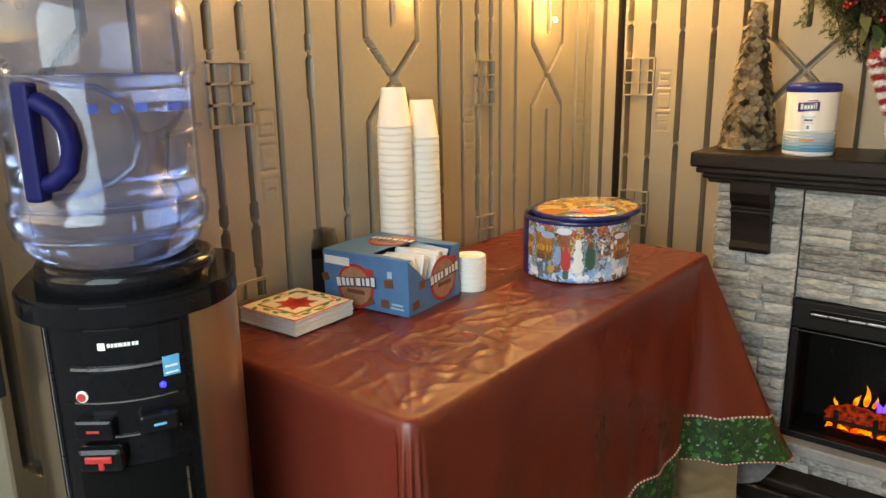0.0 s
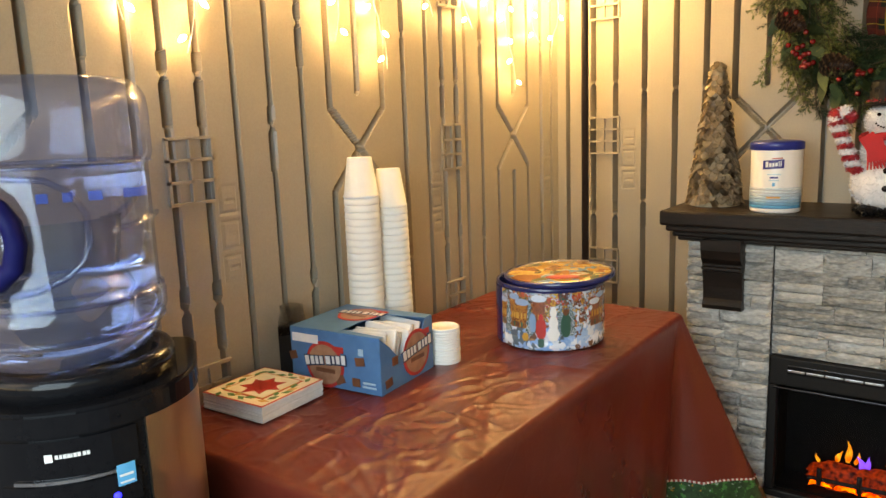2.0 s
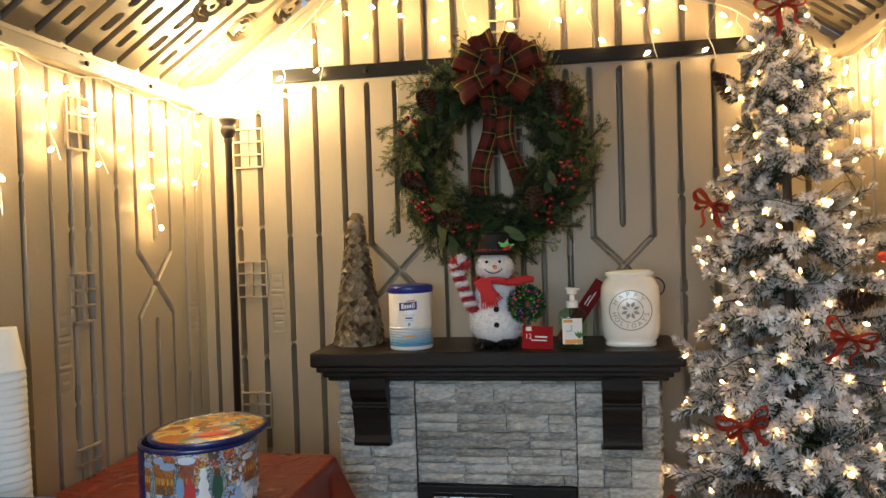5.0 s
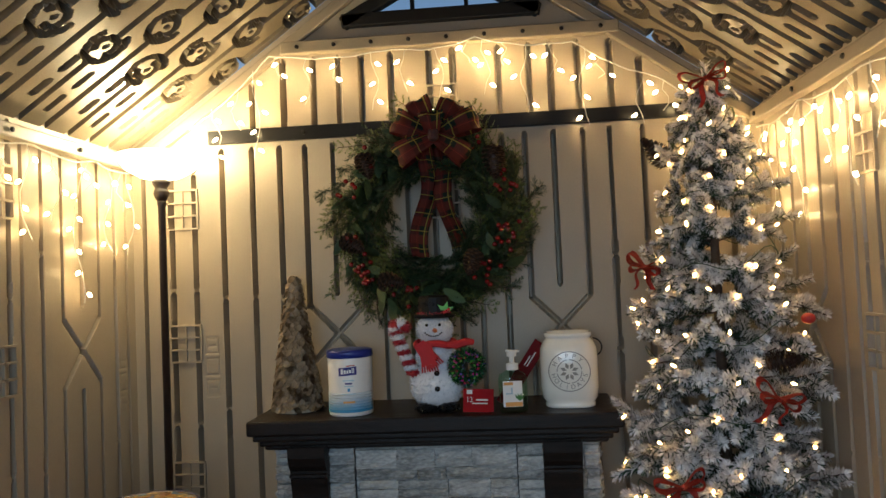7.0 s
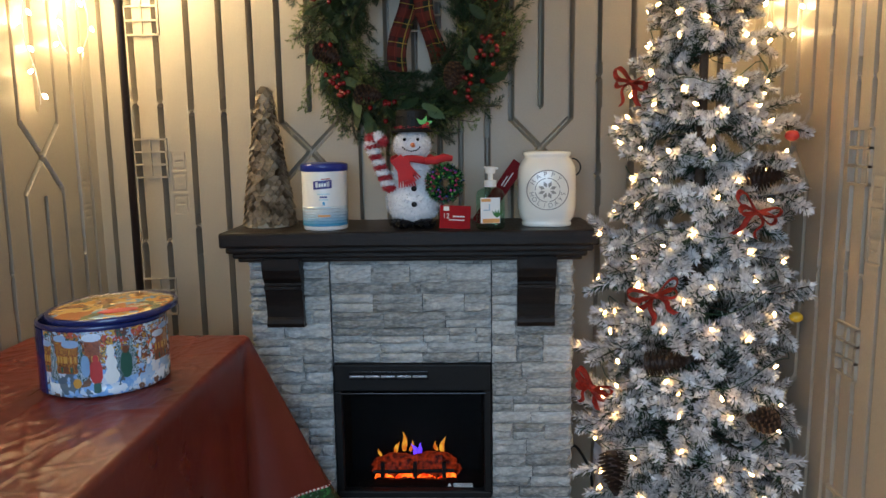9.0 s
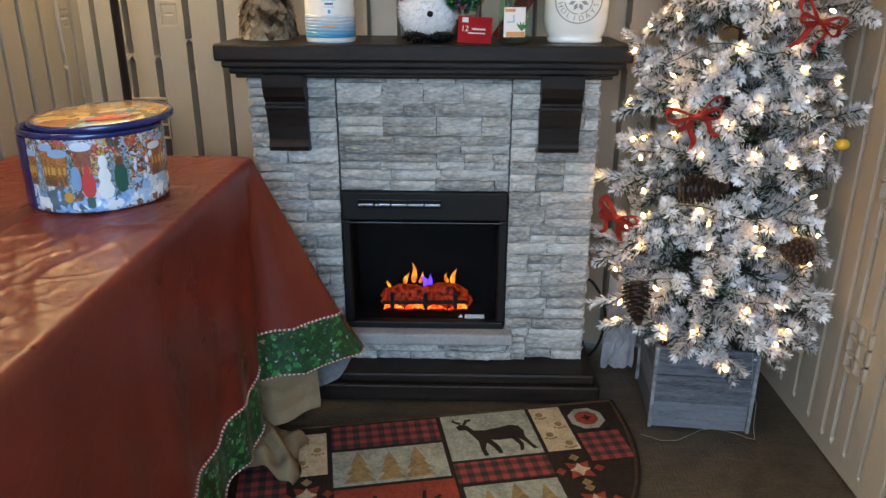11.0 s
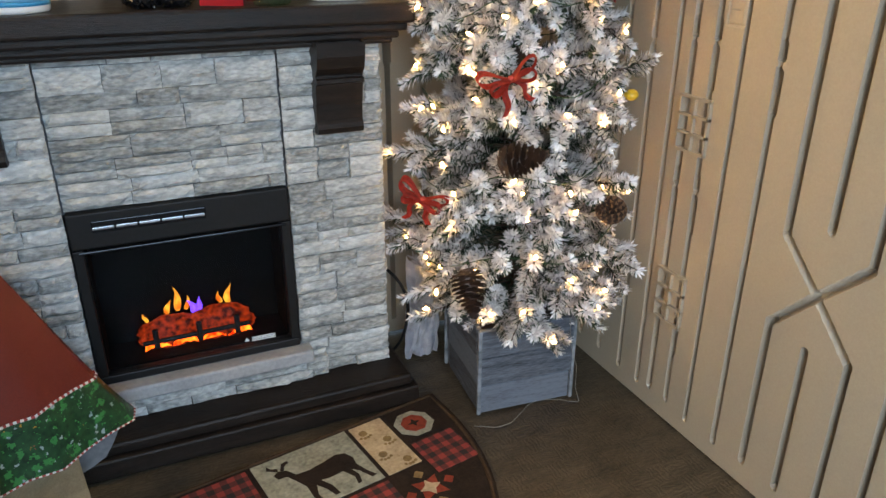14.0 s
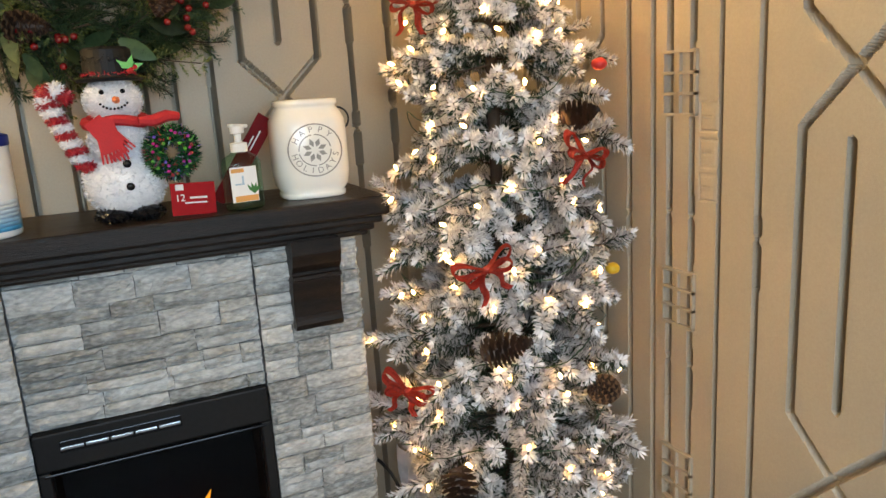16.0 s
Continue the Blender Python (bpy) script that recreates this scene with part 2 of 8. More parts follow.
def grooved(name, u0, u1, v0, v1, shapes, to_world, material, du=0.004, dv=0.006, top=None, hole=None, back=0.085):
    """A moulded panel: a fine sheet with grooves pressed into it, closed behind by a thick back. to_world(u, v, depth) gives places."""
    nu, nv = int(round((u1 - u0) / du)) + 1, int(round((v1 - v0) / dv)) + 1
    us, vs = np.linspace(u0, u1, nu), np.linspace(v0, v1, nv)
    U, V = np.meshgrid(us, vs)
    D = np.zeros_like(U)
    for sh in shapes:
        kind, hw, dep = sh[0], sh[-2], sh[-1]
        if kind == "seg":
            a, b = np.array(sh[1:3]), np.array(sh[3:5])
            lo, hi = np.minimum(a, b) - hw - 0.012, np.maximum(a, b) + hw + 0.012
        else:
            lo, hi = np.array(sh[1:3]) - sh[3] - hw - 0.012, np.array(sh[1:3]) + sh[3] + hw + 0.012
        i0, i1 = np.searchsorted(us, (lo[0], hi[0]))
        j0, j1 = np.searchsorted(vs, (lo[1], hi[1]))
        if i1 <= i0 or j1 <= j0:
            continue
        u, v = U[j0:j1, i0:i1], V[j0:j1, i0:i1]
        if kind == "seg":
            d = b - a
            t = np.clip(((u - a[0]) * d[0] + (v - a[1]) * d[1]) / max(d @ d, 1e-9), 0, 1)
            dist = np.hypot(u - a[0] - t * d[0], v - a[1] - t * d[1])
        else:
            dist = np.abs(np.hypot(u - sh[1], v - sh[2]) - sh[3])
            ang = (np.arctan2(v - sh[2], u - sh[1]) - sh[4]) % (2 * np.pi)
            dist = np.where(ang <= sh[5], dist, 9.0)
        k = np.clip((hw - dist) / (0.0035 if kind != "seg" or sh[1] == sh[3] else 0.006) + 0.5, 0, 1)
        k = k * k * (3 - 2 * k) * dep
        blk = D[j0:j1, i0:i1]
        if dep > 0:
            np.maximum(blk, k, out=blk)
        else:
            blk += k
    if top is not None:
        V = np.minimum(V, np.vectorize(top)(U))
    P = np.array(to_world(U, V, D)).reshape(3, -1).T
    q = np.arange(nu * nv).reshape(nv, nu)
    quads = np.stack([q[:-1, :-1], q[:-1, 1:], q[1:, 1:], q[1:, :-1]], -1).reshape(-1, 4)
    cu, cv = (U[:-1, :-1] + U[1:, 1:]).ravel() / 2, (V[:-1, :-1] + V[1:, 1:]).ravel() / 2
    keep = (V[1:, :-1] - V[:-1, :-1]).ravel() + (V[1:, 1:] - V[:-1, 1:]).ravel() > 1e-5
    if hole is not None:
        keep &= ~hole(cu, cv)
    quads = quads[keep]
    # the plain back of the panel
    edge = [(u0, v0), (u1, v0)] + ([(u1, v1), (u0, v1)] if top is None else [(u, min(v1, top(u))) for u in (u1, RX, u0)])
    n0, ne = len(P), len(edge)
    if hole is None:
        outer = [to_world(np.array(u), np.array(v), np.array(back)) for u, v in edge]
        inner = [to_world(np.array(u), np.array(v), np.array(0.055)) for u, v in edge]
        P = np.concatenate([P, np.array(outer + inner, float)])
        faces = [list(range(n0, n0 + ne))] + [[n0 + k, n0 + (k + 1) % ne, n0 + ne + (k + 1) % ne, n0 + ne + k] for k in range(ne)]
    else:
        faces = []
    me = bpy.data.meshes.new(name)
    nl = 4 * len(quads) + sum(map(len, faces))
    me.vertices.add(len(P))
    me.vertices.foreach_set("co", P.astype(np.float32).ravel())
    me.loops.add(nl)
    me.loops.foreach_set("vertex_index", np.concatenate([quads.ravel()] + [np.array(f) for f in faces]).astype(np.int32))
    me.polygons.add(len(quads) + len(faces))
    sizes = np.array([4] * len(quads) + [len(f) for f in faces])
    me.polygons.foreach_set("loop_start", np.concatenate([[0], np.cumsum(sizes)[:-1]]).astype(np.int32))
    me.polygons.foreach_set("use_smooth", [False] * (len(quads) + len(faces)))
    me.update(calc_edges=True)
    me.validate()
    me.materials.append(material)
    return new(name, me)


GD = 0.050


def straight(u, z0, z1, hw=0.0052, breaks=()):
    """A long groove with short swollen stretches and the gaps that part it."""
    out, z = [], z0
    for b in sorted(breaks):
        out += [("seg", u, z, u, b - 0.03, hw, GD), ("seg", u, b - 0.10, u, b - 0.022, hw + 0.0022, GD), ("seg", u, b - 0.03, u, b + 0.02, 0.0026, 0.02), ("seg", u, b + 0.004, u, b + 0.03, hw + 0.0022, GD)]
        z = b + 0.02
    return out + [("seg", u, z, u, z1, hw, GD)]


def loops(c, z0, z1, w=0.094, xs=(0.515, 1.232)):
    """The crossed loops of a panel: lines that close in on each crossing and open again."""
    out, hw, lo = [], 0.0064, z0
    for x in list(xs) + [None]:
        hi = z1 if x is None else x
        top = hi if x is None else x - 0.10
        if x is None and lo != z0:
            top = z1
        start = lo if lo == z0 else lo + 0.095
        for s in (-1, 1):
            out.append(("seg", c + s * w, start, c + s * w, top, hw, GD))
            if lo != z0:
                out.append(("seg", c, lo, c + s * w, start, hw, 0.022))
            if x is not None:
                out.append(("seg", c, x, c + s * w, top, hw, 0.022))
        a, b = start + (0 if lo == z0 else 0.04), top - (0 if x is None else 0.02)
        out.append(("seg", c, a, c, b, 0.0066, GD))
        lo = hi
    return out


def ladder(u0, u1, z0, z1):
    """The strip of two grooves that carries the small moulded grids."""
    return straight(u0 + 0.012, z0, z1, 0.006, (0.30, 0.62, 0.95, 1.40, 1.80)) + straight(u1 - 0.012, z0, z1, 0.006, (0.30, 0.62, 0.95, 1.40, 1.80))


def letters(u, z):
    """The shallow moulded squares below each other."""
    out = []
    for k in range(3):
        a, b, c, d = u - 0.022, u + 0.022, z - 0.07 * k, z - 0.07 * k + 0.052
        for s in (("seg", a, c, b, c), ("seg", a, d, b, d), ("seg", a, c, a, d), ("seg", b, c, b, d), ("seg", a + 0.015, (c + d) / 2, b - 0.01, (c + d) / 2)):
            out.append((*s, 0.002, 0.003))
    return out


SIDE = []
for c in (0.66, 1.521, 2.259):
    SIDE += loops(c, 0.06, 1.84)
for u, br in ((0.475, (0.93, 1.52)), (0.845, (0.93, 1.52)), (0.93, ()), (1.155, ()), (1.248, (1.30,)), (1.341, (0.93, 1.52)), (1.703, (0.93, 1.52)), (1.80, ()), (1.99, ()), (2.072, (0.93, 1.52)), (2.447, (0.93, 1.52)), (2.52, ())):
    SIDE += straight(u, 0.05, 1.82, breaks=br)
SIDE += ladder(0.985, 1.085, 0.06, 1.85) + ladder(1.862, 1.952, 0.06, 1.85) + letters(1.12, 1.12) + letters(1.83, 1.12) + letters(2.485, 1.15)
BACK = []
for c in (-0.33, 0.404):
    BACK += loops(c, 0.06, 1.86)
for u, br in ((-0.99, ()), (-0.712, (1.0, 1.37)), (-0.608, (1.37,)), (-0.512, (0.93, 1.15, 1.37)), (-0.17, (0.93, 1.37)), (-0.08, ()), (0.15, ()), (0.235, (0.93, 1.37)), (0.585, (0.93, 1.15, 1.46)), (0.69, (1.2, 1.5)), (0.78, ()), (0.96, ())):
    BACK += straight(u, 0.05, 1.86, 0.0060, br)
BACK += ladder(-0.905, -0.80, 0.06, 1.86) + ladder(-0.005, 0.095, 1.25, 1.86) + letters(-0.765, 1.18)
for u in (-0.60, -0.49, -0.385, -0.30, -0.222, -0.123, 0.005, 0.085, 0.235, 0.335, 0.405, 0.492, 0.597, 0.69):
    BACK.append(("seg", u, 1.93, u, min(2.15, roof_z(u) - 0.09), 0.0085, GD))


def window_hole(u, z):
    return (z > 2.275) & (z < 2.275 + 0.55 * (0.34 - np.abs(u - RX)) * 0.9) & (np.abs(u - RX) < 0.30)


wall_l = tagged(grooved("wall_left", YF, YB, 0.0, 1.90, SIDE, lambda u, v, d: (XL - d, u, v), M_WALL), "tan moulded plastic wall panel with crossed loop grooves", "wall", kind="structure")
wall_r = tagged(grooved("wall_right", YF, YB, 0.0, 1.92, SIDE, lambda u, v, d: (XR + d, u, v), M_WALL, 0.0035, 0.0045), "tan moulded plastic wall panel with crossed loop grooves", "wall", kind="structure")
wall_b = tagged(grooved("wall_back", XL, XR, 0.0, 2.62, BACK, lambda u, v, d: (u, YB + d, v), M_WALL, top=roof_z, hole=window_hole), "tan moulded plastic gable wall with long grooves", "wall", kind="structure")


def grid_bars(u0, u1, z0, z1, place, parent, rows=3, cols=4):
    bm = B()
    for k in range(cols + 1):
        u = u0 + (u1 - u0) * k / cols
        if k in (1, 3) and cols == 4:
            continue
        box(bm, place(u, (z0 + z1) / 2), tuple(abs(v) for v in place(0.006, z1 - z0, True)))
    for k in range(rows + 1):
        z = z0 + (z1 - z0) * k / rows
        box(bm, place((u0 + u1) / 2, z), tuple(abs(v) for v in place(u1 - u0 + 0.006, 0.006, True)))
    return part("moulded_grid", bm, M_WALL, parent)


for wall, x, s in ((wall_l, XL, 1), (wall_r, XR, -1)):
    for u0, u1 in ((0.985, 1.085), (1.862, 1.952)):
        for z0, z1 in ((0.27, 0.40), (0.70, 0.82), (1.15, 1.275), (1.60, 1.735)):
            grid_bars(u0, u1, z0, z1, lambda u, z, size=False: (0.010, u, z) if size else (x + s * 0.003, u, z), wall)
for u0, u1, zs in ((-0.905, -0.80, ((0.27, 0.40), (0.70, 0.82), (1.155, 1.277), (1.603, 1.735))), (-0.005, 0.095, ((1.60, 1.735), (1.93, 2.04)))):
    for z0, z1 in zs:
        grid_bars(u0, u1, z0, z1, lambda u, z, size=False: (u, 0.010, z) if size else (u, YB - 0.003, z), wall_b)

# floor, ground outside, front wall with its open doorway
bm = B()
box(bm, ((XL + XR) / 2, (YF + YB) / 2, -0.05), (XR - XL + 0.1, YB - YF + 0.1, 0.09))
floor = part("floor", bm, M_FLOOR)
tagged(floor, "dark brown wood-grain plastic shed floor", "floor", kind="structure")
bm = B()
box(bm, (0, 0, -0.16), (300, 300, 0.1))
M_GROUND = mat("grey_concrete", (0.34, 0.33, 0.31), (0.26, 0.25, 0.24), 0.85, scale=0.7, fine=30, bump=0.3)
tagged(part("ground", bm, M_GROUND), "plain grey concrete ground outside the shed", "ground", kind="structure")
for name, x0, x1, z0, z1 in (("wall_front_left", XL - 0.05, -0.90, -0.01, 1.9), ("wall_front_right", 0.92, XR + 0.05, -0.01, 1.9)):
    bm = B()
    box(bm, ((x0 + x1) / 2, YF - 0.05, (z0 + z1) / 2), (x1 - x0, 0.07, z1 - z0), 0.008)
    tagged(part(name, bm, M_TRIM), "plain tan plastic front wall beside the doorway", "wall", kind="structure")
bm = B()
fm = Matrix(((1, 0, 0, 0), (0, 0, -1, YF - 0.05), (0, 1, 0, 0), (0, 0, 0, 1)))
prism(bm, [(XL - 0.05, 1.905), (XR + 0.05, 1.905), (XR + 0.05, roof_z(XR + 0.05) + 0.02), (RX, RZ), (XL - 0.05, roof_z(XL - 0.05) + 0.02)], -0.035, 0.035, fm)
tagged(part("wall_front_gable", bm, M_TRIM), "plain tan plastic gable above the doorway", "wall", kind="structure")


# ---- roof ----
def roof_panel(name, side):
    eave = (RX + side * 1.10)
    length = math.hypot(1.10, 1.10 * RS)
    shapes, k = [], 0
    y = YB - 0.045
    while y > 0.55:
        line_top = 0.0
        for sc in ((0.33, 0.62, 0.95) if k % 2 else (0.47, 0.78, 1.12)):
            for r, a0, span in ((0.058, 0.5, 4.9), (0.033, 3.4, 4.9)):
                shapes.append(("ring", y, sc, r, a0 + (k % 3), span, 0.0085, 0.052))
            shapes.append(("seg", y, sc, y, sc + 0.001, 0.007, 0.052))
            shapes.append(("seg", y, line_top + 0.03, y, sc - 0.065, 0.0085, 0.052))
            line_top = sc + 0.02
        shapes.append(("seg", y, line_top + 0.03, y, length - 0.04, 0.0085, 0.052))
        for s in (0.09, 0.19):
            shapes.append(("seg", y - 0.055 + 0.012 * (k % 2), s + 0.03 * (k % 2), y - 0.055 + 0.012 * (k % 2), s + 0.045 + 0.03 * (k % 2), 0.0105, 0.052))
        y -= 0.11
        k += 1

    def to_world(u, v, d):
        c, s = 1.10 / length, 1.10 * RS / length
        return (eave - side * c * v + side * s * d, u, RZ - RS * 1.10 + s * v + c * d)

    return tagged(grooved(name, 0.33, YB - 0.002, 0.0, length, shapes, to_world, M_ROOF, 0.005, 0.006), "brown moulded plastic roof panel with scroll-shaped grooves", "ceiling", kind="structure")


roof_panel("ceiling_left", -1)
roof_panel("ceiling_right", 1)

# trims along the eaves and the gable
for name, x, s in (("eave_trim_left", XL, 1), ("eave_trim_right", XR, -1)):
    bm = B()
    box(bm, (x + s * 0.022, (YF + YB) / 2, roof_z(x) - 0.045), (0.034, YB - YF - 0.004, 0.040), 0.005)
    ob = tagged(part(name, bm, M_TRIM), "tan plastic eave trim with small bolts", "trim", kind="structure")
    for k in range(7):
        bm = B()
        lathe(bm, [(0.007, 0), (0.007, 0.004), (0.004, 0.006)], 10, pose(x + s * 0.042, 0.7 + 0.3 * k, roof_z(x) - 0.045, 0, 90 * s, 0))
        part("bolt", bm, M_STEEL, ob)
for name, s in (("rake_trim_left", -1), ("rake_trim_right", 1)):
    bm = B()
    ang = math.degrees(math.atan(RS))
    mm = pose(RX + s * 0.56, YB - 0.015, RZ - RS * 0.56 - 0.055, 0, s * ang, 0)
    box(bm, (0, 0, 0), (1.28, 0.026, 0.036), 0.005, mm)
    tagged(part(name, bm, M_TRIM), "tan plastic trim along the gable slope", "trim", kind="structure")
bm = B()
box(bm, (0.07, YB - 0.016, 2.19), (1.12, 0.03, 0.045), 0.006)
beam = tagged(part("gable_beam", bm, M_TRIM), "tan plastic beam across the gable with bolts", "trim", kind="structure")
for k in range(9):
    bm = B()
    lathe(bm, [(0.007, 0), (0.007, 0.004), (0.004, 0.006)], 10, pose(-0.43 + 0.125 * k, YB - 0.031, 2.19, 90, 0, 0))
    part("bolt", bm, M_STEEL, beam)

# gable window
win = tagged(thing("window_1", "small triangular gable window with dark frame", "window"), kind="structure")
wz, wh = 2.272, 0.165
corner = [(RX - 0.31, wz), (RX + 0.31, wz), (RX, wz + wh)]
bm = B()
wm = Matrix(((1, 0, 0, 0), (0, 0, -1, YB), (0, 1, 0, 0), (0, 0, 0, 1)))
for (a, b) in ((0, 1), (1, 2), (2, 0)):
    p, q = Vector(corner[a]), Vector(corner[b])
    mid, d = (p + q) / 2, q - p
    box(bm, (0, 0, 0), (d.length + 0.04, 0.045, 0.04), 0.005, wm @ Matrix.Translation((mid.x, mid.y, 0.004)) @ Matrix.Rotation(math.atan2(d.y, d.x), 4, "Z"))
for x in (-0.09, 0.09):
    box(bm, (RX + x, wz + 0.06, 0.0), (0.014, 0.12, 0.02), 0.002, wm)
part("window_frame", bm, M_BLACK, win)
bm = B()
prism(bm, corner, -0.012, -0.008, wm)
pane = part("pane", bm, glass("window_glass", (0.93, 0.97, 1.0), 0.02, 1.1), win)
pane.visible_shadow = False

# black steel brace bar across the gable wall
bm = B()
box(bm, (0.05, YB - 0.012, 1.905), (1.60, 0.018, 0.046), 0.003)
bar = tagged(part("steel_bar", bm, M_STEEL), "black painted steel brace bar bolted across the wall", "bar", kind="structure")
for x in (-0.72, -0.42, -0.12, 0.19, 0.5, 0.8):
    bm = B()
    lathe(bm, [(0.008, 0), (0.008, 0.004), (0.005, 0.007)], 10, pose(x, YB - 0.021, 1.905, 90, 0, 0))
    part("bolt", bm, M_BLACK, bar)


# ---- fireplace ----
MT = 1.010
fire = thing("electric_fireplace", "electric fireplace with grey stacked-stone surround and black wooden mantel", "fireplace", pose(0, 0, 0))


def rough_block(w, h, d, rnd, nx=9, bump=0.0085):
    """A split-face stone: edges drawn back, the face broken in thin ledges. It stands on z = 0 with its face towards -y."""
    bm = B()
    nz = max(3, int(h / 0.008))
    seed = rnd.uniform(0, 90)
    step = [rnd.uniform(-0.006, 0.003) for _ in range(nz + 1)]
    grid = []
    for j in range(nz + 1):
        row = []
        for i in range(nx + 1):
            edge = i in (0, nx) or j in (0, nz)
            x = -w / 2 + w * i / nx + (0 if i in (0, nx) else rnd.uniform(-0.3, 0.3) * w / nx)
            z = h * j / nz + (0 if j in (0, nz) else rnd.uniform(-0.3, 0.3) * h / nz)
            rough = bump * noise.noise(Vector((x * 22 + seed, z * 60, seed))) + 0.5 * bump * noise.noise(Vector((x * 70, z * 90, seed)))
            y = -d + (0.0068 + rnd.uniform(-0.002, 0.002) if edge else step[j] * (0.5 + noise.noise(Vector((x * 14 + seed, 0, j)))) + rough)
            row.append(bm.verts.new((x + (rnd.uniform(-0.001, 0.001) if edge else 0), y, z)))
        grid.append(row)
    for j in range(nz):
        for i in range(nx):
            bm.faces.new((grid[j][i], grid[j][i + 1], grid[j + 1][i + 1], grid[j + 1][i]))
    ring = grid[0] + [r[-1] for r in grid[1:-1]] + grid[-1][::-1] + [r[0] for r in grid[-2:0:-1]]
    back = [bm.verts.new((v.co.x, 0, v.co.z)) for v in ring]
    n = len(ring)
    for k in range(n):
        bm.faces.new((ring[k], back[k], back[(k + 1) % n], ring[(k + 1) % n]))
    return bm


surround = B()
FY = 2.315
box(surround, (-0.352, 2.43, 0.51), (0.226, 0.23, 0.86))
box(surround, (0.352, 2.43, 0.51), (0.226, 0.23, 0.86))
box(surround, (0, 2.436, 0.765), (0.478, 0.218, 0.33))
box(surround, (0, 2.436, 0.135), (0.478, 0.218, 0.10))
core = part("surround", surround, M_MORTAR, fire, "dark grey joints between the stones")
rs = random.Random(5)


def stone_field(x0, x1, z0, z1, y, depth, sizes=(0.028, 0.056), lengths=(0.07, 0.19)):
    z = z0
    while z < z1 - 0.004:
        h = min(rs.uniform(*sizes), z1 - z)
        if z1 - z - h < 0.02:
            h = z1 - z
        x = x0
        while x < x1 - 0.004:
            w = min(rs.uniform(*lengths), x1 - x)
            if x1 - x - w < 0.035:
                w = x1 - x
            d = depth + rs.uniform(-0.004, 0.005)
            halves = [(0, h)] if h < 0.045 or rs.random() < 0.55 else [(0, h * 0.5), (h * 0.5, h * 0.5)]
            for zo, hh in halves:
                part("stone", rough_block(w - 0.0014, hh - 0.0014, d + rs.uniform(-0.003, 0.003), rs), M_STONE, core, m=pose(x + w / 2, y, z + zo + 0.001))
            x += w
        z += h


stone_field(-0.472, -0.238, 0.085, 0.935, FY, 0.014, lengths=(0.06, 0.16))
stone_field(0.238, 0.472, 0.085, 0.935, FY, 0.014, lengths=(0.06, 0.16))
stone_field(-0.236, 0.236, 0.605, 0.935, FY + 0.012, 0.013)
stone_field(-0.30, 0.30, 0.085, 0.145, FY, 0.03, sizes=(0.024, 0.036), lengths=(0.1, 0.22))
# returns of the stone on both sides
for s in (-1, 1):
    z = 0.085
    while z < 0.93:
        h = min(rs.uniform(0.03, 0.055), 0.935 - z)
        for k in range(2):
            part("stone", rough_block(0.115, h - 0.0025, 0.012 + rs.uniform(-0.003, 0.003), rs), M_STONE, core, m=pose(s * 0.465, 2.37 + 0.117 * k, z, 0, 0, s * 90))
        z += h
# ledge below the fire
bm = B()
box(bm, (0, 2.30, 0.163), (0.52, 0.07, 0.036), 0.006)
part("ledge", bm, mat("grey_stone_ledge", (0.36, 0.36, 0.365), (0.24, 0.24, 0.245), 0.7, scale=14, fine=90, bump=0.6), fire, "grey stone ledge below the glass")

# mantel, corbels, plinth
bm = B()
box(bm, (0, 2.405, MT - 0.022), (1.075, 0.33, 0.044), 0.007)
part("mantel_shelf", bm, M_BLACKWOOD, fire, "black-brown wooden mantel shelf with worn edges")
bm = B()
for k, (w, d, z, h) in enumerate(((1.045, 0.31, MT - 0.052, 0.018), (1.015, 0.295, MT - 0.069, 0.018), (0.992, 0.282, MT - 0.083, 0.014))):
    box(bm, (0, 2.56 - d / 2, z), (w, d, h), 0.006)
part("mantel_moulding", bm, M_BLACKWOOD, fire)


def corbel(x):
    bm = B()
    prof = [(0.062, 0.0), (0.060, -0.03), (0.052, -0.055), (0.036, -0.072), (0.036, -0.078), (0.046, -0.080), (0.046, -0.088), (0.036, -0.092), (0.032, -0.11), (0.025, -0.14), (0.021, -0.175), (0.026, -0.183), (0.030, -0.193), (0.026, -0.205), (0.0, -0.207)]
    left = [bm.verts.new((x - 0.054, FY - 0.012 - d, 0.932 + z)) for d, z in prof]
    right = [bm.verts.new((x + 0.054, FY - 0.012 - d, 0.932 + z)) for d, z in prof]
    bl, br = [bm.verts.new((x + s * 0.054, FY + 0.01, 0.932 + z)) for s, z in ((-1, 0), (-1, -0.207))], [bm.verts.new((x + s * 0.054, FY + 0.01, 0.932 + z)) for s, z in ((1, 0), (1, -0.207))]
    for k in range(len(prof) - 1):
        bm.faces.new((left[k], left[k + 1], right[k + 1], right[k]))
    bm.faces.new(left[::-1] + [bl[0], bl[1]])
    bm.faces.new(right + [br[1], br[0]])
    bm.faces.new((left[-1], bl[1], br[1], right[-1]))
    return bm


for x in (-0.364, 0.364):
    part("corbel", corbel(x), M_BLACKWOOD, fire, "black-brown carved wooden corbel")
bm = B()
box(bm, (0, 2.385, 0.068), (1.0, 0.36, 0.034), 0.008)
box(bm, (0, 2.38, 0.026), (1.03, 0.375, 0.052), 0.006)
part("plinth", bm, M_BLACKWOOD, fire, "black-brown wooden base plinth")

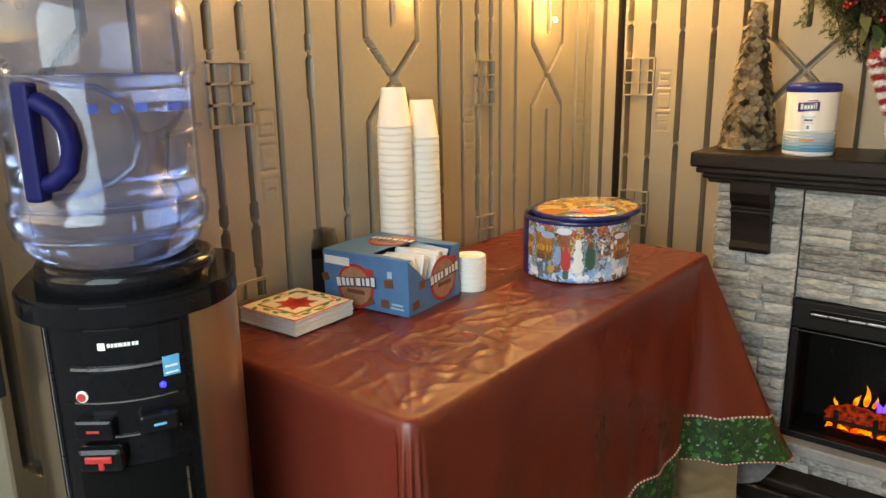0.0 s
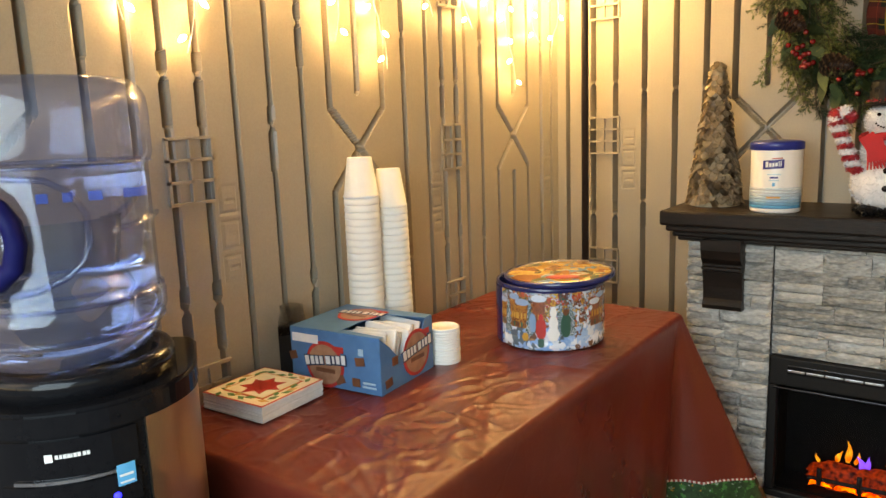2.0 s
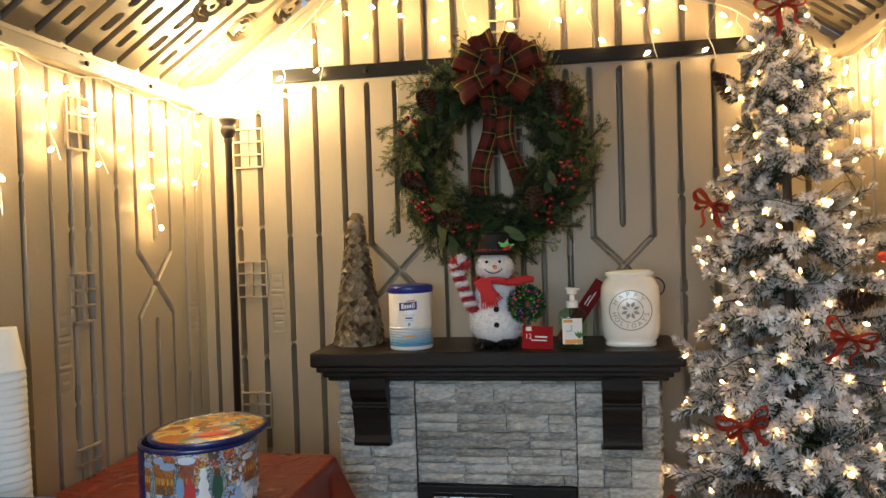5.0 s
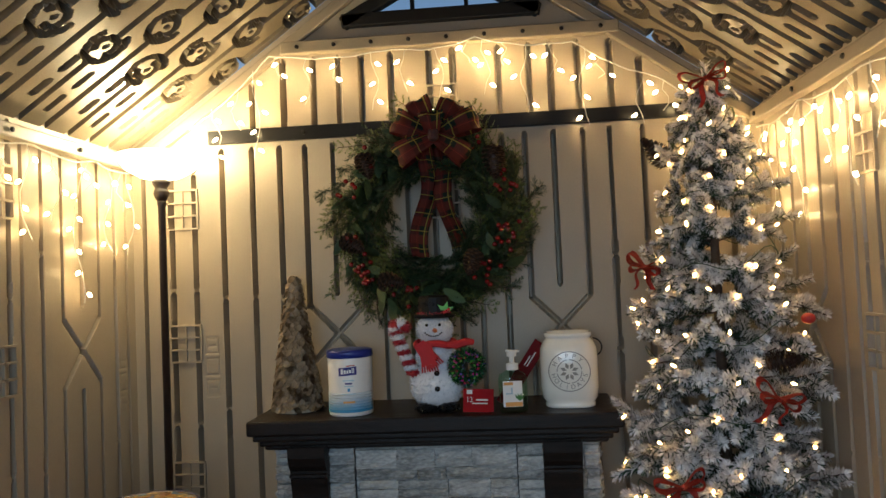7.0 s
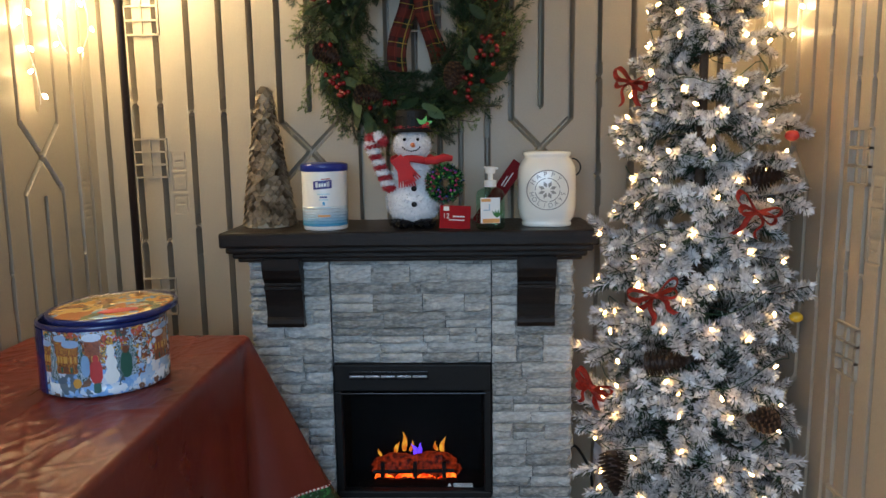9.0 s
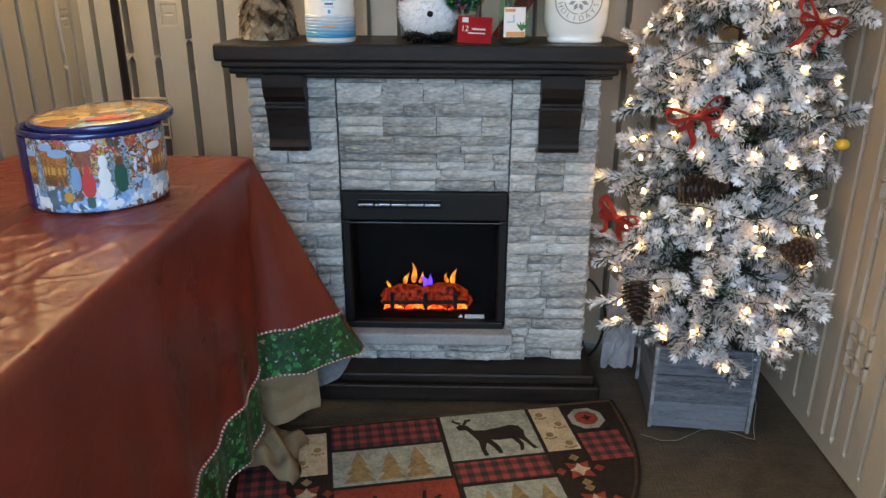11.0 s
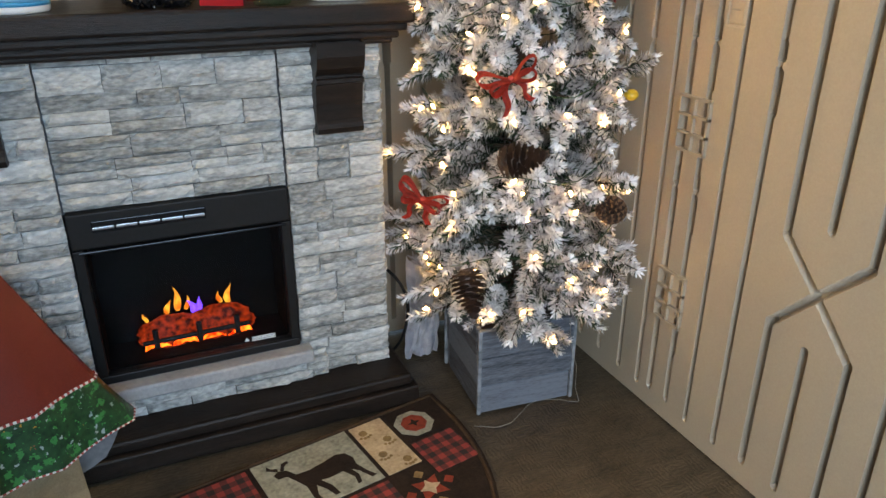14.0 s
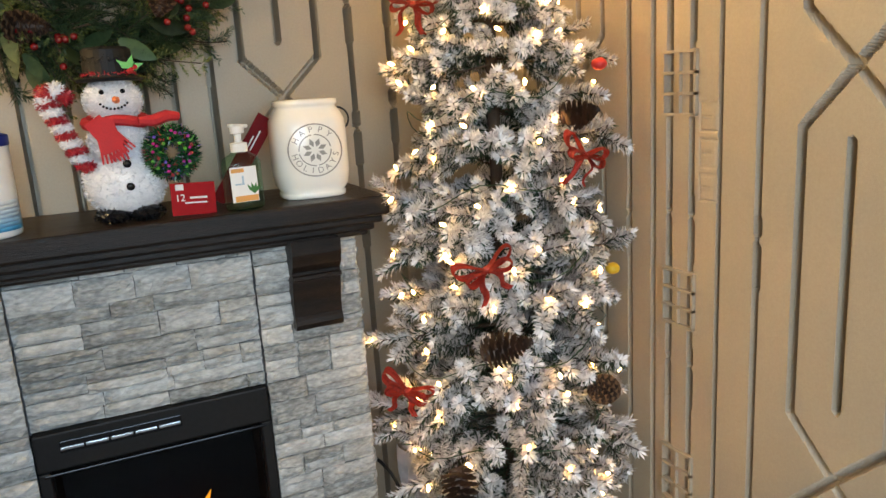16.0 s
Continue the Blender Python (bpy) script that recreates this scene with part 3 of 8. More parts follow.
# electric insert
insert = part("firebox_insert", box(B(), (0, 2.318, 0.563), (0.470, 0.03, 0.082), 0.004), M_BLACK, fire, "matt black metal insert frame")
part("bottom_rail", box(B(), (0, 2.318, 0.193), (0.470, 0.03, 0.022), 0.004), M_BLACK, insert)
for s in (-1, 1):
    part("side_rail", box(B(), (s * 0.224, 2.318, 0.363), (0.022, 0.03, 0.316), 0.003), M_BLACK, insert)
    part("side_lining", box(B(), (s * 0.2125, 2.392, 0.363), (0.005, 0.115, 0.315)), M_RECESS, insert)
part("back_lining", box(B(), (0, 2.452, 0.363), (0.43, 0.005, 0.315)), M_RECESS, insert)
part("firebox_floor", box(B(), (0, 2.392, 0.2035), (0.42, 0.115, 0.005)), M_RECESS, insert)
part("firebox_roof", box(B(), (0, 2.392, 0.524), (0.42, 0.115, 0.005)), M_RECESS, insert)
bm = B()
box(bm, (-0.07, 2.3015, 0.572), (0.235, 0.004, 0.026), 0.002)
vent = part("vent", bm, M_DARK, insert, "black air vent with silver louvres")
M_SILVER = mat("brushed_silver", (0.55, 0.56, 0.58), (0.45, 0.46, 0.48), 0.3, metal=1.0, scale=20, fine=200, bump=0.05, stretch=(1, 8, 8))
for k in range(5):
    bm = B()
    box(bm, (-0.165 + 0.047 * k, 2.2985, 0.569), (0.043, 0.004, 0.006), 0.001)
    part("louvre", bm, M_SILVER, vent)
bm = B()
box(bm, (0.0, 2.305, 0.515), (0.448, 0.012, 0.006), 0.002)
part("trim_line", bm, M_DARK, insert)

# ---- table with its cloth ----
TZ = 0.75
table = thing("folding_table", "white folding table hidden under a vinyl cloth", "table", pose(-0.72, 1.49, 0))
M_WHITE = mat("white_plastic", (0.78, 0.77, 0.74), (0.70, 0.69, 0.66), 0.4, scale=8, fine=100, bump=0.1)
part("tabletop", box(B(), (0, 0, TZ - 0.03), (0.59, 1.22, 0.04), 0.008), M_WHITE, table)
for sx in (-1, 1):
    for sy in (-1, 1):
        part("leg", tube(B(), [(sx * 0.22, sy * 0.5, 0), (sx * 0.22, sy * 0.5, TZ - 0.05)], 0.014, 10), M_STEEL, table)

M_BAND = mat("green_print_hem", (0.022, 0.085, 0.028), (0.003, 0.016, 0.007), 0.35, scale=34, fine=90, bump=0.15)
nt = M_BAND.node_tree
bs = nt.nodes["Principled BSDF"]
prev = bs.inputs["Base Color"].links[0].from_socket
for sc, thr, col in ((40, 0.20, (0.045, 0.20, 0.05)), (71, 0.115, (0.008, 0.045, 0.016)), (46, 0.115, (0.30, 0.36, 0.36)), (83, 0.10, (0.06, 0.26, 0.07)), (30, 0.055, (0.50, 0.24, 0.03)), (25, 0.04, (0.40, 0.06, 0.05))):
    vo = nt.nodes.new("ShaderNodeTexVoronoi")
    vo.inputs["Scale"].default_value = sc
    oc, wob, bend = (nt.nodes.new("ShaderNode" + k) for k in ("TexCoord", "TexNoise", "MixRGB"))
    wob.inputs["Scale"].default_value, wob.inputs["Detail"].default_value = 120, 2
    bend.blend_type, bend.inputs[0].default_value = "LINEAR_LIGHT", 0.010
    nt.links.new(oc.outputs["Object"], wob.inputs["Vector"])
    nt.links.new(oc.outputs["Object"], bend.inputs[1])
    nt.links.new(wob.outputs["Color"], bend.inputs[2])
    nt.links.new(bend.outputs[0], vo.inputs["Vector"])
    lt = nt.nodes.new("ShaderNodeMath")
    lt.operation = "LESS_THAN"
    lt.inputs[1].default_value = thr * 1.7
    nt.links.new(vo.outputs["Distance"], lt.inputs[0])
    mx = nt.nodes.new("ShaderNodeMixRGB")
    mx.inputs[2].default_value = (*col, 1)
    nt.links.new(lt.outputs[0], mx.inputs[0])
    nt.links.new(prev, mx.inputs[1])
    prev = mx.outputs[0]
nt.links.new(prev, bs.inputs["Base Color"])
M_PIPE_W = mat("white_cord", (0.72, 0.68, 0.62), None, 0.6, bump=0.1)
M_PIPE_R = mat("red_cord", (0.35, 0.04, 0.03), None, 0.6, bump=0.1)
M_LINING = mat("grey_vinyl_backing", (0.19, 0.20, 0.21), (0.10, 0.105, 0.11), 0.35, scale=9, fine=80, bump=0.2)

X0, X1, Y0, Y1, RAD = -1.018, -0.418, 0.868, 2.112, 0.022
edge = []
for (ax, ay), (bx, by), a0 in (((X0, Y0), (X1, Y0), -90), ((X1, Y0), (X1, Y1), 0), ((X1, Y1), (X0, Y1), 90), ((X0, Y1), (X0, Y0), 180)):
    d = Vector((bx - ax, by - ay))
    n = Vector((d.y, -d.x)).normalized()
    count = int(d.length / 0.007)
    u = d.normalized()
    for k in range(count + 1):
        edge.append((Vector((ax, ay)) + u * (RAD + (d.length - 2 * RAD) * k / count), n.copy()))
    cc = Vector((bx, by)) - u * RAD - n * RAD
    for k in range(1, 22):
        a = radians(a0 + 90 * k / 22)
        v = Vector((math.cos(a), math.sin(a)))
        edge.append((cc + v * RAD, v))
NE = len(edge)
FAR, NEAR = Vector((X1, Y1)), Vector((X1, Y0))
HEM = 0.775


def skirt(p, n, t):
    far, near = (p - FAR), (p - NEAR)
    side = max(0.0, -far.y) if far.x > -0.03 else -1.0
    wf = max(0.0, 1 - abs(far.x) / 0.20)
    wn = max(0.0, 1 - (abs(near.y) / 0.10 if near.x > -0.03 else abs(near.x) / 0.12))
    wn = wn * wn
    q = p.x * 9.1 + p.y * 7.3
    fold = 0.010 * math.sin(q * 2.1 + 0.7) + 0.007 * math.sin(q * 4.7 + 2) + 0.012 * noise.noise(Vector((p.x * 3, p.y * 3, t * 1.5)))
    ridge = 0.022 * math.sin(14 * math.atan2(n.y, n.x) + 1.0) * (0.25 * wf + wn) * t
    out = n * (0.004 + t * (0.012 + fold) + ridge)
    lift = 0.08 * wf
    if side >= RAD:
        # the side sheet stops in a fold, tucks behind itself and swings out again as the corner fin
        s = side - RAD
        if s < 0.042:
            f = s / 0.042
            dx, dy, lift = 0.235 - 0.285 * f, 0.035 - 0.155 * f, 0.08
            w = 0.014 * math.sin(f * 11) + 0.007 * math.sin(f * 23 + 1)
            dx, dy = dx - 0.5 * w, dy + w
        elif s < 0.065:
            f = (s - 0.042) / 0.023
            dx, dy, lift = -0.05 + 0.065 * f, -0.12 + 0.005 * f, 0.08 * (1 - f)
        else:
            f = max(0.0, 1 - (s - 0.065) / 0.42)
            dx, dy, lift = 0.015 * f, -0.115 * f, 0.0
        out += Vector((dx, dy)) * t
    else:
        out += Vector((0.235 * wf, 0.035 * wf + 0.05 * wf * t * t)) * t
    out += Vector((0.06, -0.075)) * wn * t ** 0.9
    z = TZ - 0.012 - t * (0.63 - lift - 0.02 * wn) + 0.008 * math.sin(q * 3) * t * (1 if side > 0.1 else 0)
    return Vector((p.x + out.x, p.y + out.y, z))


def crease(x, y):
    v = 0.0030 * noise.noise(Vector((x * 5, y * 5, 0))) + 0.0016 * noise.noise(Vector((x * 17, y * 17, 3)))
    v *= 0.7
    r3 = 1 - abs(noise.noise(Vector((x * 23 + y * 9, y * 19 - x * 7, 5))))
    v += 0.0014 * max(0, r3 - 0.84) / 0.16
    r = 1 - abs(noise.noise(Vector((x * 6 + 0.8 * y, y * 3.2 - x * 2, 7))))
    r2 = 1 - abs(noise.noise(Vector((x * 11 - y * 5, y * 8 + x * 3, 11))))
    v += 0.0030 * max(0, r - 0.90) / 0.12 + 0.0024 * max(0, r2 - 0.90) / 0.10
    for (fy, fw) in ((1.19, 0.006), (1.80, 0.006)):
        v += 0.0025 * math.exp(-((y - fy + 0.05 * x) / fw) ** 2)
    v += 0.0025 * math.exp(-((x + 0.70) / 0.006) ** 2)
    # small gathers along the bent edge, and a few straight fold lines from the packet
    v += 0.0016 * math.exp(-((X1 - x) / 0.035) ** 2) * math.sin(y * 150 + 6 * noise.noise(Vector((y * 9, 0, 2)))) * (0.5 + noise.noise(Vector((y * 5, 4, 0))))
    for (fx, fy, fa) in ((-0.62, 1.42, 0.5), (-0.56, 1.50, 0.5), (-0.80, 1.58, -0.7), (-0.52, 1.25, 0.9)):
        across, along = (x - fx) * math.cos(fa) + (y - fy) * math.sin(fa), (y - fy) * math.cos(fa) - (x - fx) * math.sin(fa)
        v += 0.0028 * math.exp(-(across / 0.005) ** 2) * math.exp(-(along / 0.12) ** 2)
    # long pulls that fan out from the near corner
    dx, dy = x - X1, y - Y0
    rr, aa = math.hypot(dx, dy), math.atan2(dy, -dx)
    v += 0.0018 * math.sin(aa * 13) ** 4 * math.exp(-((rr - 0.16) / 0.14) ** 2)
    return v


bm = B()
rows = []
top_n = 60
for k in range(top_n, -1, -1):
    f = k / top_n
    row = []
    for p, n in edge:
        c = Vector((min(max(p.x, X0 + 0.28), X1 - 0.28), min(max(p.y, Y0 + 0.28), Y1 - 0.28)))
        q = p.lerp(c, 0.985 * f)
        fall = min(1.0, (p - q).length / 0.05)
        row.append(bm.verts.new((q.x, q.y, TZ + crease(q.x, q.y) * (0.25 + 0.75 * fall) - (0.004 if k == 0 else 0))))
    rows.append(row)
down = 26
for k in range(0, down + 1):
    t = HEM * k / down
    rows.append([bm.verts.new(skirt(p, n, t)) for p, n in edge])
for a, b in zip(rows, rows[1:]):
    for k in range(NE):
        bm.faces.new((a[k], b[k], b[(k + 1) % NE], a[(k + 1) % NE]))
bm.faces.new(rows[0])
cloth = thing("tablecloth", "creased maroon vinyl tablecloth with green printed hem on the table", "tablecloth")
part("cloth", bm, M_CLOTH, cloth, smooth=True)
bm = B()
rows = [[bm.verts.new(skirt(p, n, HEM + (1 - HEM) * k / 8)) for p, n in edge] for k in range(9)]
for a, b in zip(rows, rows[1:]):
    for k in range(NE):
        bm.faces.new((a[k], b[k], b[(k + 1) % NE], a[(k + 1) % NE]))
part("hem_band", bm, M_BAND, cloth, "green hem printed with white flakes and gold dots", smooth=True)
for name, t in (("piping", HEM), ("bottom_cord", 1.0)):
    bm = B()
    raw = [skirt(p, n, t) + Vector((n.x, n.y, 0)) * 0.002 for p, n in edge]
    raw.append(raw[0])
    pts, left = [], 0.0
    for a, b in zip(raw, raw[1:]):
        d = (b - a).length
        while left < d:
            pts.append(a.lerp(b, left / d))
            left += 0.006
        left -= d
    rings = []
    count = len(pts)
    w = 0.0034 if t < 1 else 0.0022
    for i, c in enumerate(pts):
        d = (pts[(i + 1) % count] - pts[i - 1]).normalized()
        s = d.cross(Vector((0, 0, 1))).normalized()
        rings.append([bm.verts.new(c + s * w * math.cos(a) + Vector((0, 0, w)) * math.sin(a)) for a in (0, 1.57, 3.14, 4.71)])
    for i in range(count):
        for k in range(4):
            f = bm.faces.new((rings[i][k], rings[i][(k + 1) % 4], rings[(i + 1) % count][(k + 1) % 4], rings[(i + 1) % count][k]))
            f.material_index = i % 2
    part(name, bm, [M_PIPE_W, M_PIPE_R], cloth, "twisted red and white cord")
# turned-out grey backing at the flared corner
bm = B()
g = []
for j in range(9):
    row = []
    for i in range(9):
        u, v = i / 8, j / 8
        row.append(bm.verts.new((-0.40 + 0.21 * u - 0.05 * v, 2.125 + 0.045 * u - 0.02 * v, 0.185 - (0.14 - 0.05 * u) * v + 0.006 * math.sin(9 * u + 4 * v))))
    g.append(row)
for j in range(8):
    for i in range(8):
        bm.faces.new((g[j][i], g[j][i + 1], g[j + 1][i + 1], g[j + 1][i]))
part("backing_fold", bm, M_LINING, cloth, "grey vinyl backing folded under the corner", smooth=True)

# burlap under the table corner
M_BURLAP = mat("tan_burlap", (0.50, 0.38, 0.22), (0.34, 0.25, 0.14), 0.9, scale=14, fine=260, bump=0.9, bump_scale=520)
sack = thing("burlap_sack", "crumpled tan burlap sack under the table corner", "sack")


def burlap(f, nu, nv):
    bm = B()
    g = [[bm.verts.new(f(i / (nu - 1), j / (nv - 1))) for i in range(nu)] for j in range(nv)]
    for j in range(nv - 1):
        for i in range(nu - 1):
            bm.faces.new((g[j][i], g[j][i + 1], g[j + 1][i + 1], g[j + 1][i]))
    bmesh.ops.solidify(bm, geom=bm.faces[:], thickness=0.003)
    return bm


def hanging(u, v):
    x = -0.47 + 0.185 * u + 0.012 * v
    y = 1.985 + 0.075 * u + 0.012 * math.sin(6 * u + 2) - 0.025 * v + 0.010 * noise.noise(Vector((u * 4, v * 5, 0)))
    z = 0.215 - 0.165 * v + 0.022 * u * v + 0.004 * math.sin(9 * u)
    return (x, y - 0.02 * max(0, v - 0.8) * 5 * 0.4, z)


def heap(u, v):
    x = -0.485 + 0.185 * u + 0.012 * math.sin(7 * v)
    y = 1.80 + 0.19 * v + 0.014 * math.sin(5 * u)
    z = 0.085 * (math.sin(math.pi * u) ** 0.6) * (0.25 + 0.75 * math.sin(math.pi * min(1, 0.15 + 0.75 * v))) + 0.022 * noise.noise(Vector((u * 5, v * 5, 2))) + 0.010 * math.sin(14 * u + 9 * v)
    return (x, y, max(0.0125, z))


part("flap", burlap(hanging, 26, 30), M_BURLAP, sack, "flat hanging burlap flap with frayed hem", smooth=True)
part("heap", burlap(heap, 34, 34), M_BURLAP, sack, smooth=True)
for k in range(7):
    bm = B()
    tube(bm, [tuple(Vector(hanging(0.45 + 0.55 * f, 0.80 + 0.022 * k)) + Vector((0, -0.0035, 0))) for f in np.linspace(0, 1, 12)], 0.0011, 4)
    part("thread", bm, M_BURLAP, sack)

# ---- things on the table ----
M_CARD_BLUE = mat("blue_printed_card", (0.075, 0.20, 0.38), (0.05, 0.15, 0.31), 0.38, scale=9, fine=40, bump=0.05)
M_CARD_WHITE = mat("white_card", (0.82, 0.80, 0.76), None, 0.5, scale=9, fine=80, bump=0.05)
M_CARD_IN = mat("grey_card_inside", (0.36, 0.32, 0.27), None, 0.8, bump=0.2)
M_COCOA = mat("brown_print", (0.20, 0.075, 0.035), (0.12, 0.04, 0.02), 0.4, bump=0.05)
M_RED = mat("red_print", (0.52, 0.035, 0.03), (0.42, 0.025, 0.02), 0.45, bump=0.05)
M_PALE = mat("pale_blue_print", (0.40, 0.55, 0.66), None, 0.45, bump=0.05)
M_GREEN = mat("green_print", (0.06, 0.22, 0.04), (0.03, 0.13, 0.02), 0.45, bump=0.05)
M_GOLD = mat("gold_print", (0.62, 0.34, 0.06), (0.45, 0.22, 0.04), 0.4, bump=0.05)
M_CREAM = mat("cream_paper", (0.76, 0.69, 0.52), (0.68, 0.60, 0.44), 0.7, scale=12, fine=90, bump=0.1)
M_FOAM = mat("white_foam", (0.87, 0.85, 0.79), (0.83, 0.81, 0.75), 0.5, scale=30, fine=300, bump=0.2)


def disc(bm, r, m, mat=0, n=24, sx=1.0, h=0.0008):
    return lathe(bm, [(r, 0), (r, h)], n, m @ Matrix.Diagonal((sx, 1, 1, 1)), mat)


M_INK_DARK = mat("dark_blue_ink", (0.012, 0.03, 0.075), None, 0.45, bump=0.05)
M_MILK = mat("milky_brown_print", (0.42, 0.22, 0.13), (0.30, 0.14, 0.08), 0.4, scale=30, bump=0.05)
# cocoa packet carton, part of its lid torn away
carton = thing("cocoa_carton", "blue card carton of cocoa packets, torn open on top", "carton", pose(-0.85, 1.30, TZ + 0.004, 0, 0, 5))
W, D, H = 0.232, 0.195, 0.118
bm = B()
t = 0.0016
box(bm, (0, 0, 0.001), (W, D, 0.002))
tray = part("tray", bm, M_CARD_BLUE, carton)
part("front_wall", box(B(), (0, -D / 2, H / 2), (W, t, H)), M_CARD_BLUE, tray)
part("side_wall", box(B(), (-W / 2, 0, H / 2), (t, D - 2 * t, H)), M_CARD_BLUE, tray)
part("back_wall", box(B(), (0, D / 2, H / 2), (W, t, H)), M_CARD_BLUE, tray)
bm = B()
prism(bm, [(-D / 2, 0), (D / 2, 0), (D / 2, H), (D / 2 - 0.03, H), (D / 2 - 0.055, H * 0.62), (-D / 2 + 0.06, H * 0.55), (-D / 2 + 0.03, H * 0.8), (-D / 2, H)], -t / 2, t / 2, Matrix(((0, 0, 1, W / 2), (1, 0, 0, 0), (0, 1, 0, 0), (0, 0, 0, 1))))
part("torn_wall", bm, M_CARD_BLUE, tray, "torn card side")
bm = B()
prism(bm, [(-W / 2, -D / 2), (W * 0.05, -D / 2), (W * 0.02, -D * 0.1), (W * 0.10, D * 0.3), (W / 2, D * 0.36), (W / 2, D / 2), (-W / 2, D / 2)], H, H + t, None)
prism(bm, [(W * 0.05, -D / 2), (W / 2, -D / 2), (W / 2, -D / 2 + 0.012), (W * 0.045, -D / 2 + 0.02)], H, H + t)
part("lid", bm, M_CARD_BLUE, carton, "blue card lid with a torn opening")
for k in range(9):
    rk = random.Random(k)
    bm = B()
    box(bm, (0, 0, 0), (0.11, 0.006, 0.088), 0.0028, pose(0.05 + rk.uniform(-0.006, 0.006), -0.075 + 0.0165 * k, 0.062 + rk.uniform(-0.004, 0.010), -18 + rk.uniform(-9, 9), rk.uniform(-6, 6), rk.uniform(-5, 5)))
    part("packet", bm, M_WHITE, carton, "white paper cocoa packet")
front = pose(0, -D / 2 - 0.0012, 0, 90, 0, 0)
right = pose(W / 2 + 0.0012, 0, 0, 90, 0, 90)
for face, cx, cy, s in ((front, -0.025, 0.047, 1.0), (right, 0.03, 0.055, 1.0), (pose(0, 0, H + 0.0020), -0.03, 0.03, 0.95)):
    bm = B()
    disc(bm, 0.050 * s, face @ pose(cx, cy, 0.0), h=0.0012)
    lg = part("brand_roundel", bm, M_RED, carton, "red and brown printed roundel")
    bm = B()
    disc(bm, 0.043 * s, face @ pose(cx, cy, 0.0013), h=0.0006)
    part("roundel_centre", bm, M_MILK, lg)
    part("ribbon_print", box(B(), (cx + 0.036, cy + 0.036, 0.0012), (0.030, 0.013, 0.0012), 0.0005, face), M_RED, lg, "red ribbon printed beside the roundel")
    for dx, w, hh in ((-0.046, 0.013, 0.022), (-0.032, 0.011, 0.020), (-0.020, 0.009, 0.019), (-0.008, 0.010, 0.018), (0.010, 0.014, 0.019), (0.024, 0.007, 0.018), (0.036, 0.011, 0.019), (0.050, 0.012, 0.022)):
        lean = face @ pose(cx + dx, cy + 0.010 + dx * 0.12, 0, 0, 0, 6 - 60 * dx)
        part("name_shade", box(B(), (0.001, -0.0008, 0.0020), (w * 0.92 + 0.004, hh * 0.9 + 0.005, 0.0006), 0.0003, lean), M_INK_DARK, lg, "dark outline of brand lettering")
        part("name_bar", box(B(), (0, 0, 0.0025), (w * 0.84, hh * 0.9, 0.0007), 0.0003, lean), M_CARD_WHITE, lg, "white bar of brand lettering")
    bm = B()
    box(bm, (cx + 0.002, cy - 0.012, 0.0022), (0.050, 0.009, 0.0007), 0, face)
    part("print_bar", bm, M_COCOA, lg)
for face, spots in ((front, ((0.055, 0.02), (0.075, 0.055), (-0.09, 0.085), (0.02, 0.012))), (right, ((-0.05, 0.06), (-0.07, 0.03)))):
    for k, (cx, cy) in enumerate(spots):
        bm = B()
        box(bm, (cx, cy, 0.001), (0.02 + 0.004 * (k % 2), 0.018, 0.0012), 0.0005, face @ pose(0, 0, 0, 0, 0, 8 * k))
        part("cocoa_print", bm, M_COCOA, carton, "printed piece of chocolate")
bm = B()
box(bm, (-0.075, 0.098, 0.001), (0.07, 0.018, 0.0012), 0, front)
part("print_panel", bm, M_CARD_WHITE, carton)
for at, size in (((0.088, 0.022, 0.001), (0.03, 0.004, 0.0012)), ((0.088, 0.014, 0.001), (0.034, 0.004, 0.0012)), ((0.07, 0.085, 0.001), (0.012, 0.014, 0.0012))):
    part("small_print", box(B(), at, size, 0, front), M_PALE, carton)

# stack of paper napkins
napkins = thing("napkin_stack", "stack of paper napkins printed with a red poinsettia", "napkins", pose(-0.915, 1.075, TZ + 0.003, 0, 0, 3))
rn = random.Random(3)
for k in range(11):
    bm = B()
    s = 0.164 + rn.uniform(-0.002, 0.002)
    box(bm, (rn.uniform(-0.001, 0.001), rn.uniform(-0.001, 0.001), 0.0014 + 0.0029 * k), (s, s, 0.0028), 0.0004)
    part("napkin", bm, M_CARD_WHITE, napkins)
zt = 0.0029 * 11 + 0.0006
for name, s, m, dz in (("red_border", 0.164, M_RED, 0), ("cream_band", 0.157, M_CREAM, 0.0005), ("red_line", 0.112, M_RED, 0.0010), ("gold_line", 0.106, M_GOLD, 0.0015), ("cream_field", 0.102, M_CREAM, 0.0020)):
    bm = B()
    box(bm, (0, 0, zt + dz), (s, s, 0.0009), 0.0003)
    part(name, bm, m, napkins)
for k in range(14):
    a = 2 * math.pi * k / 7 + (0.4 if k > 6 else 0)
    L = 0.046 if k < 7 else 0.030
    bm = B()
    prism(bm, [(0, 0), (L * 0.5, -0.012), (L, 0), (L * 0.5, 0.012)], 0, 0.0006, pose(0.004, -0.006, zt + 0.0026 + 0.0002 * (k > 6), 0, 0, math.degrees(a)))
    part("petal", bm, M_RED, napkins, "red printed poinsettia petal")
for k in range(28):
    a = 2 * math.pi * k / 28
    r = 0.064 / max(abs(math.cos(a)), abs(math.sin(a)))
    bm = B()
    prism(bm, [(0, 0), (0.011, -0.006), (0.024, 0), (0.011, 0.006)], 0, 0.0006, pose(r * math.cos(a), r * math.sin(a), zt + 0.0010, 0, 0, math.degrees(a) + 70 + 40 * (k % 3)))
    part("leaf", bm, M_GREEN if k % 4 else M_GOLD, napkins, "printed holly leaf")

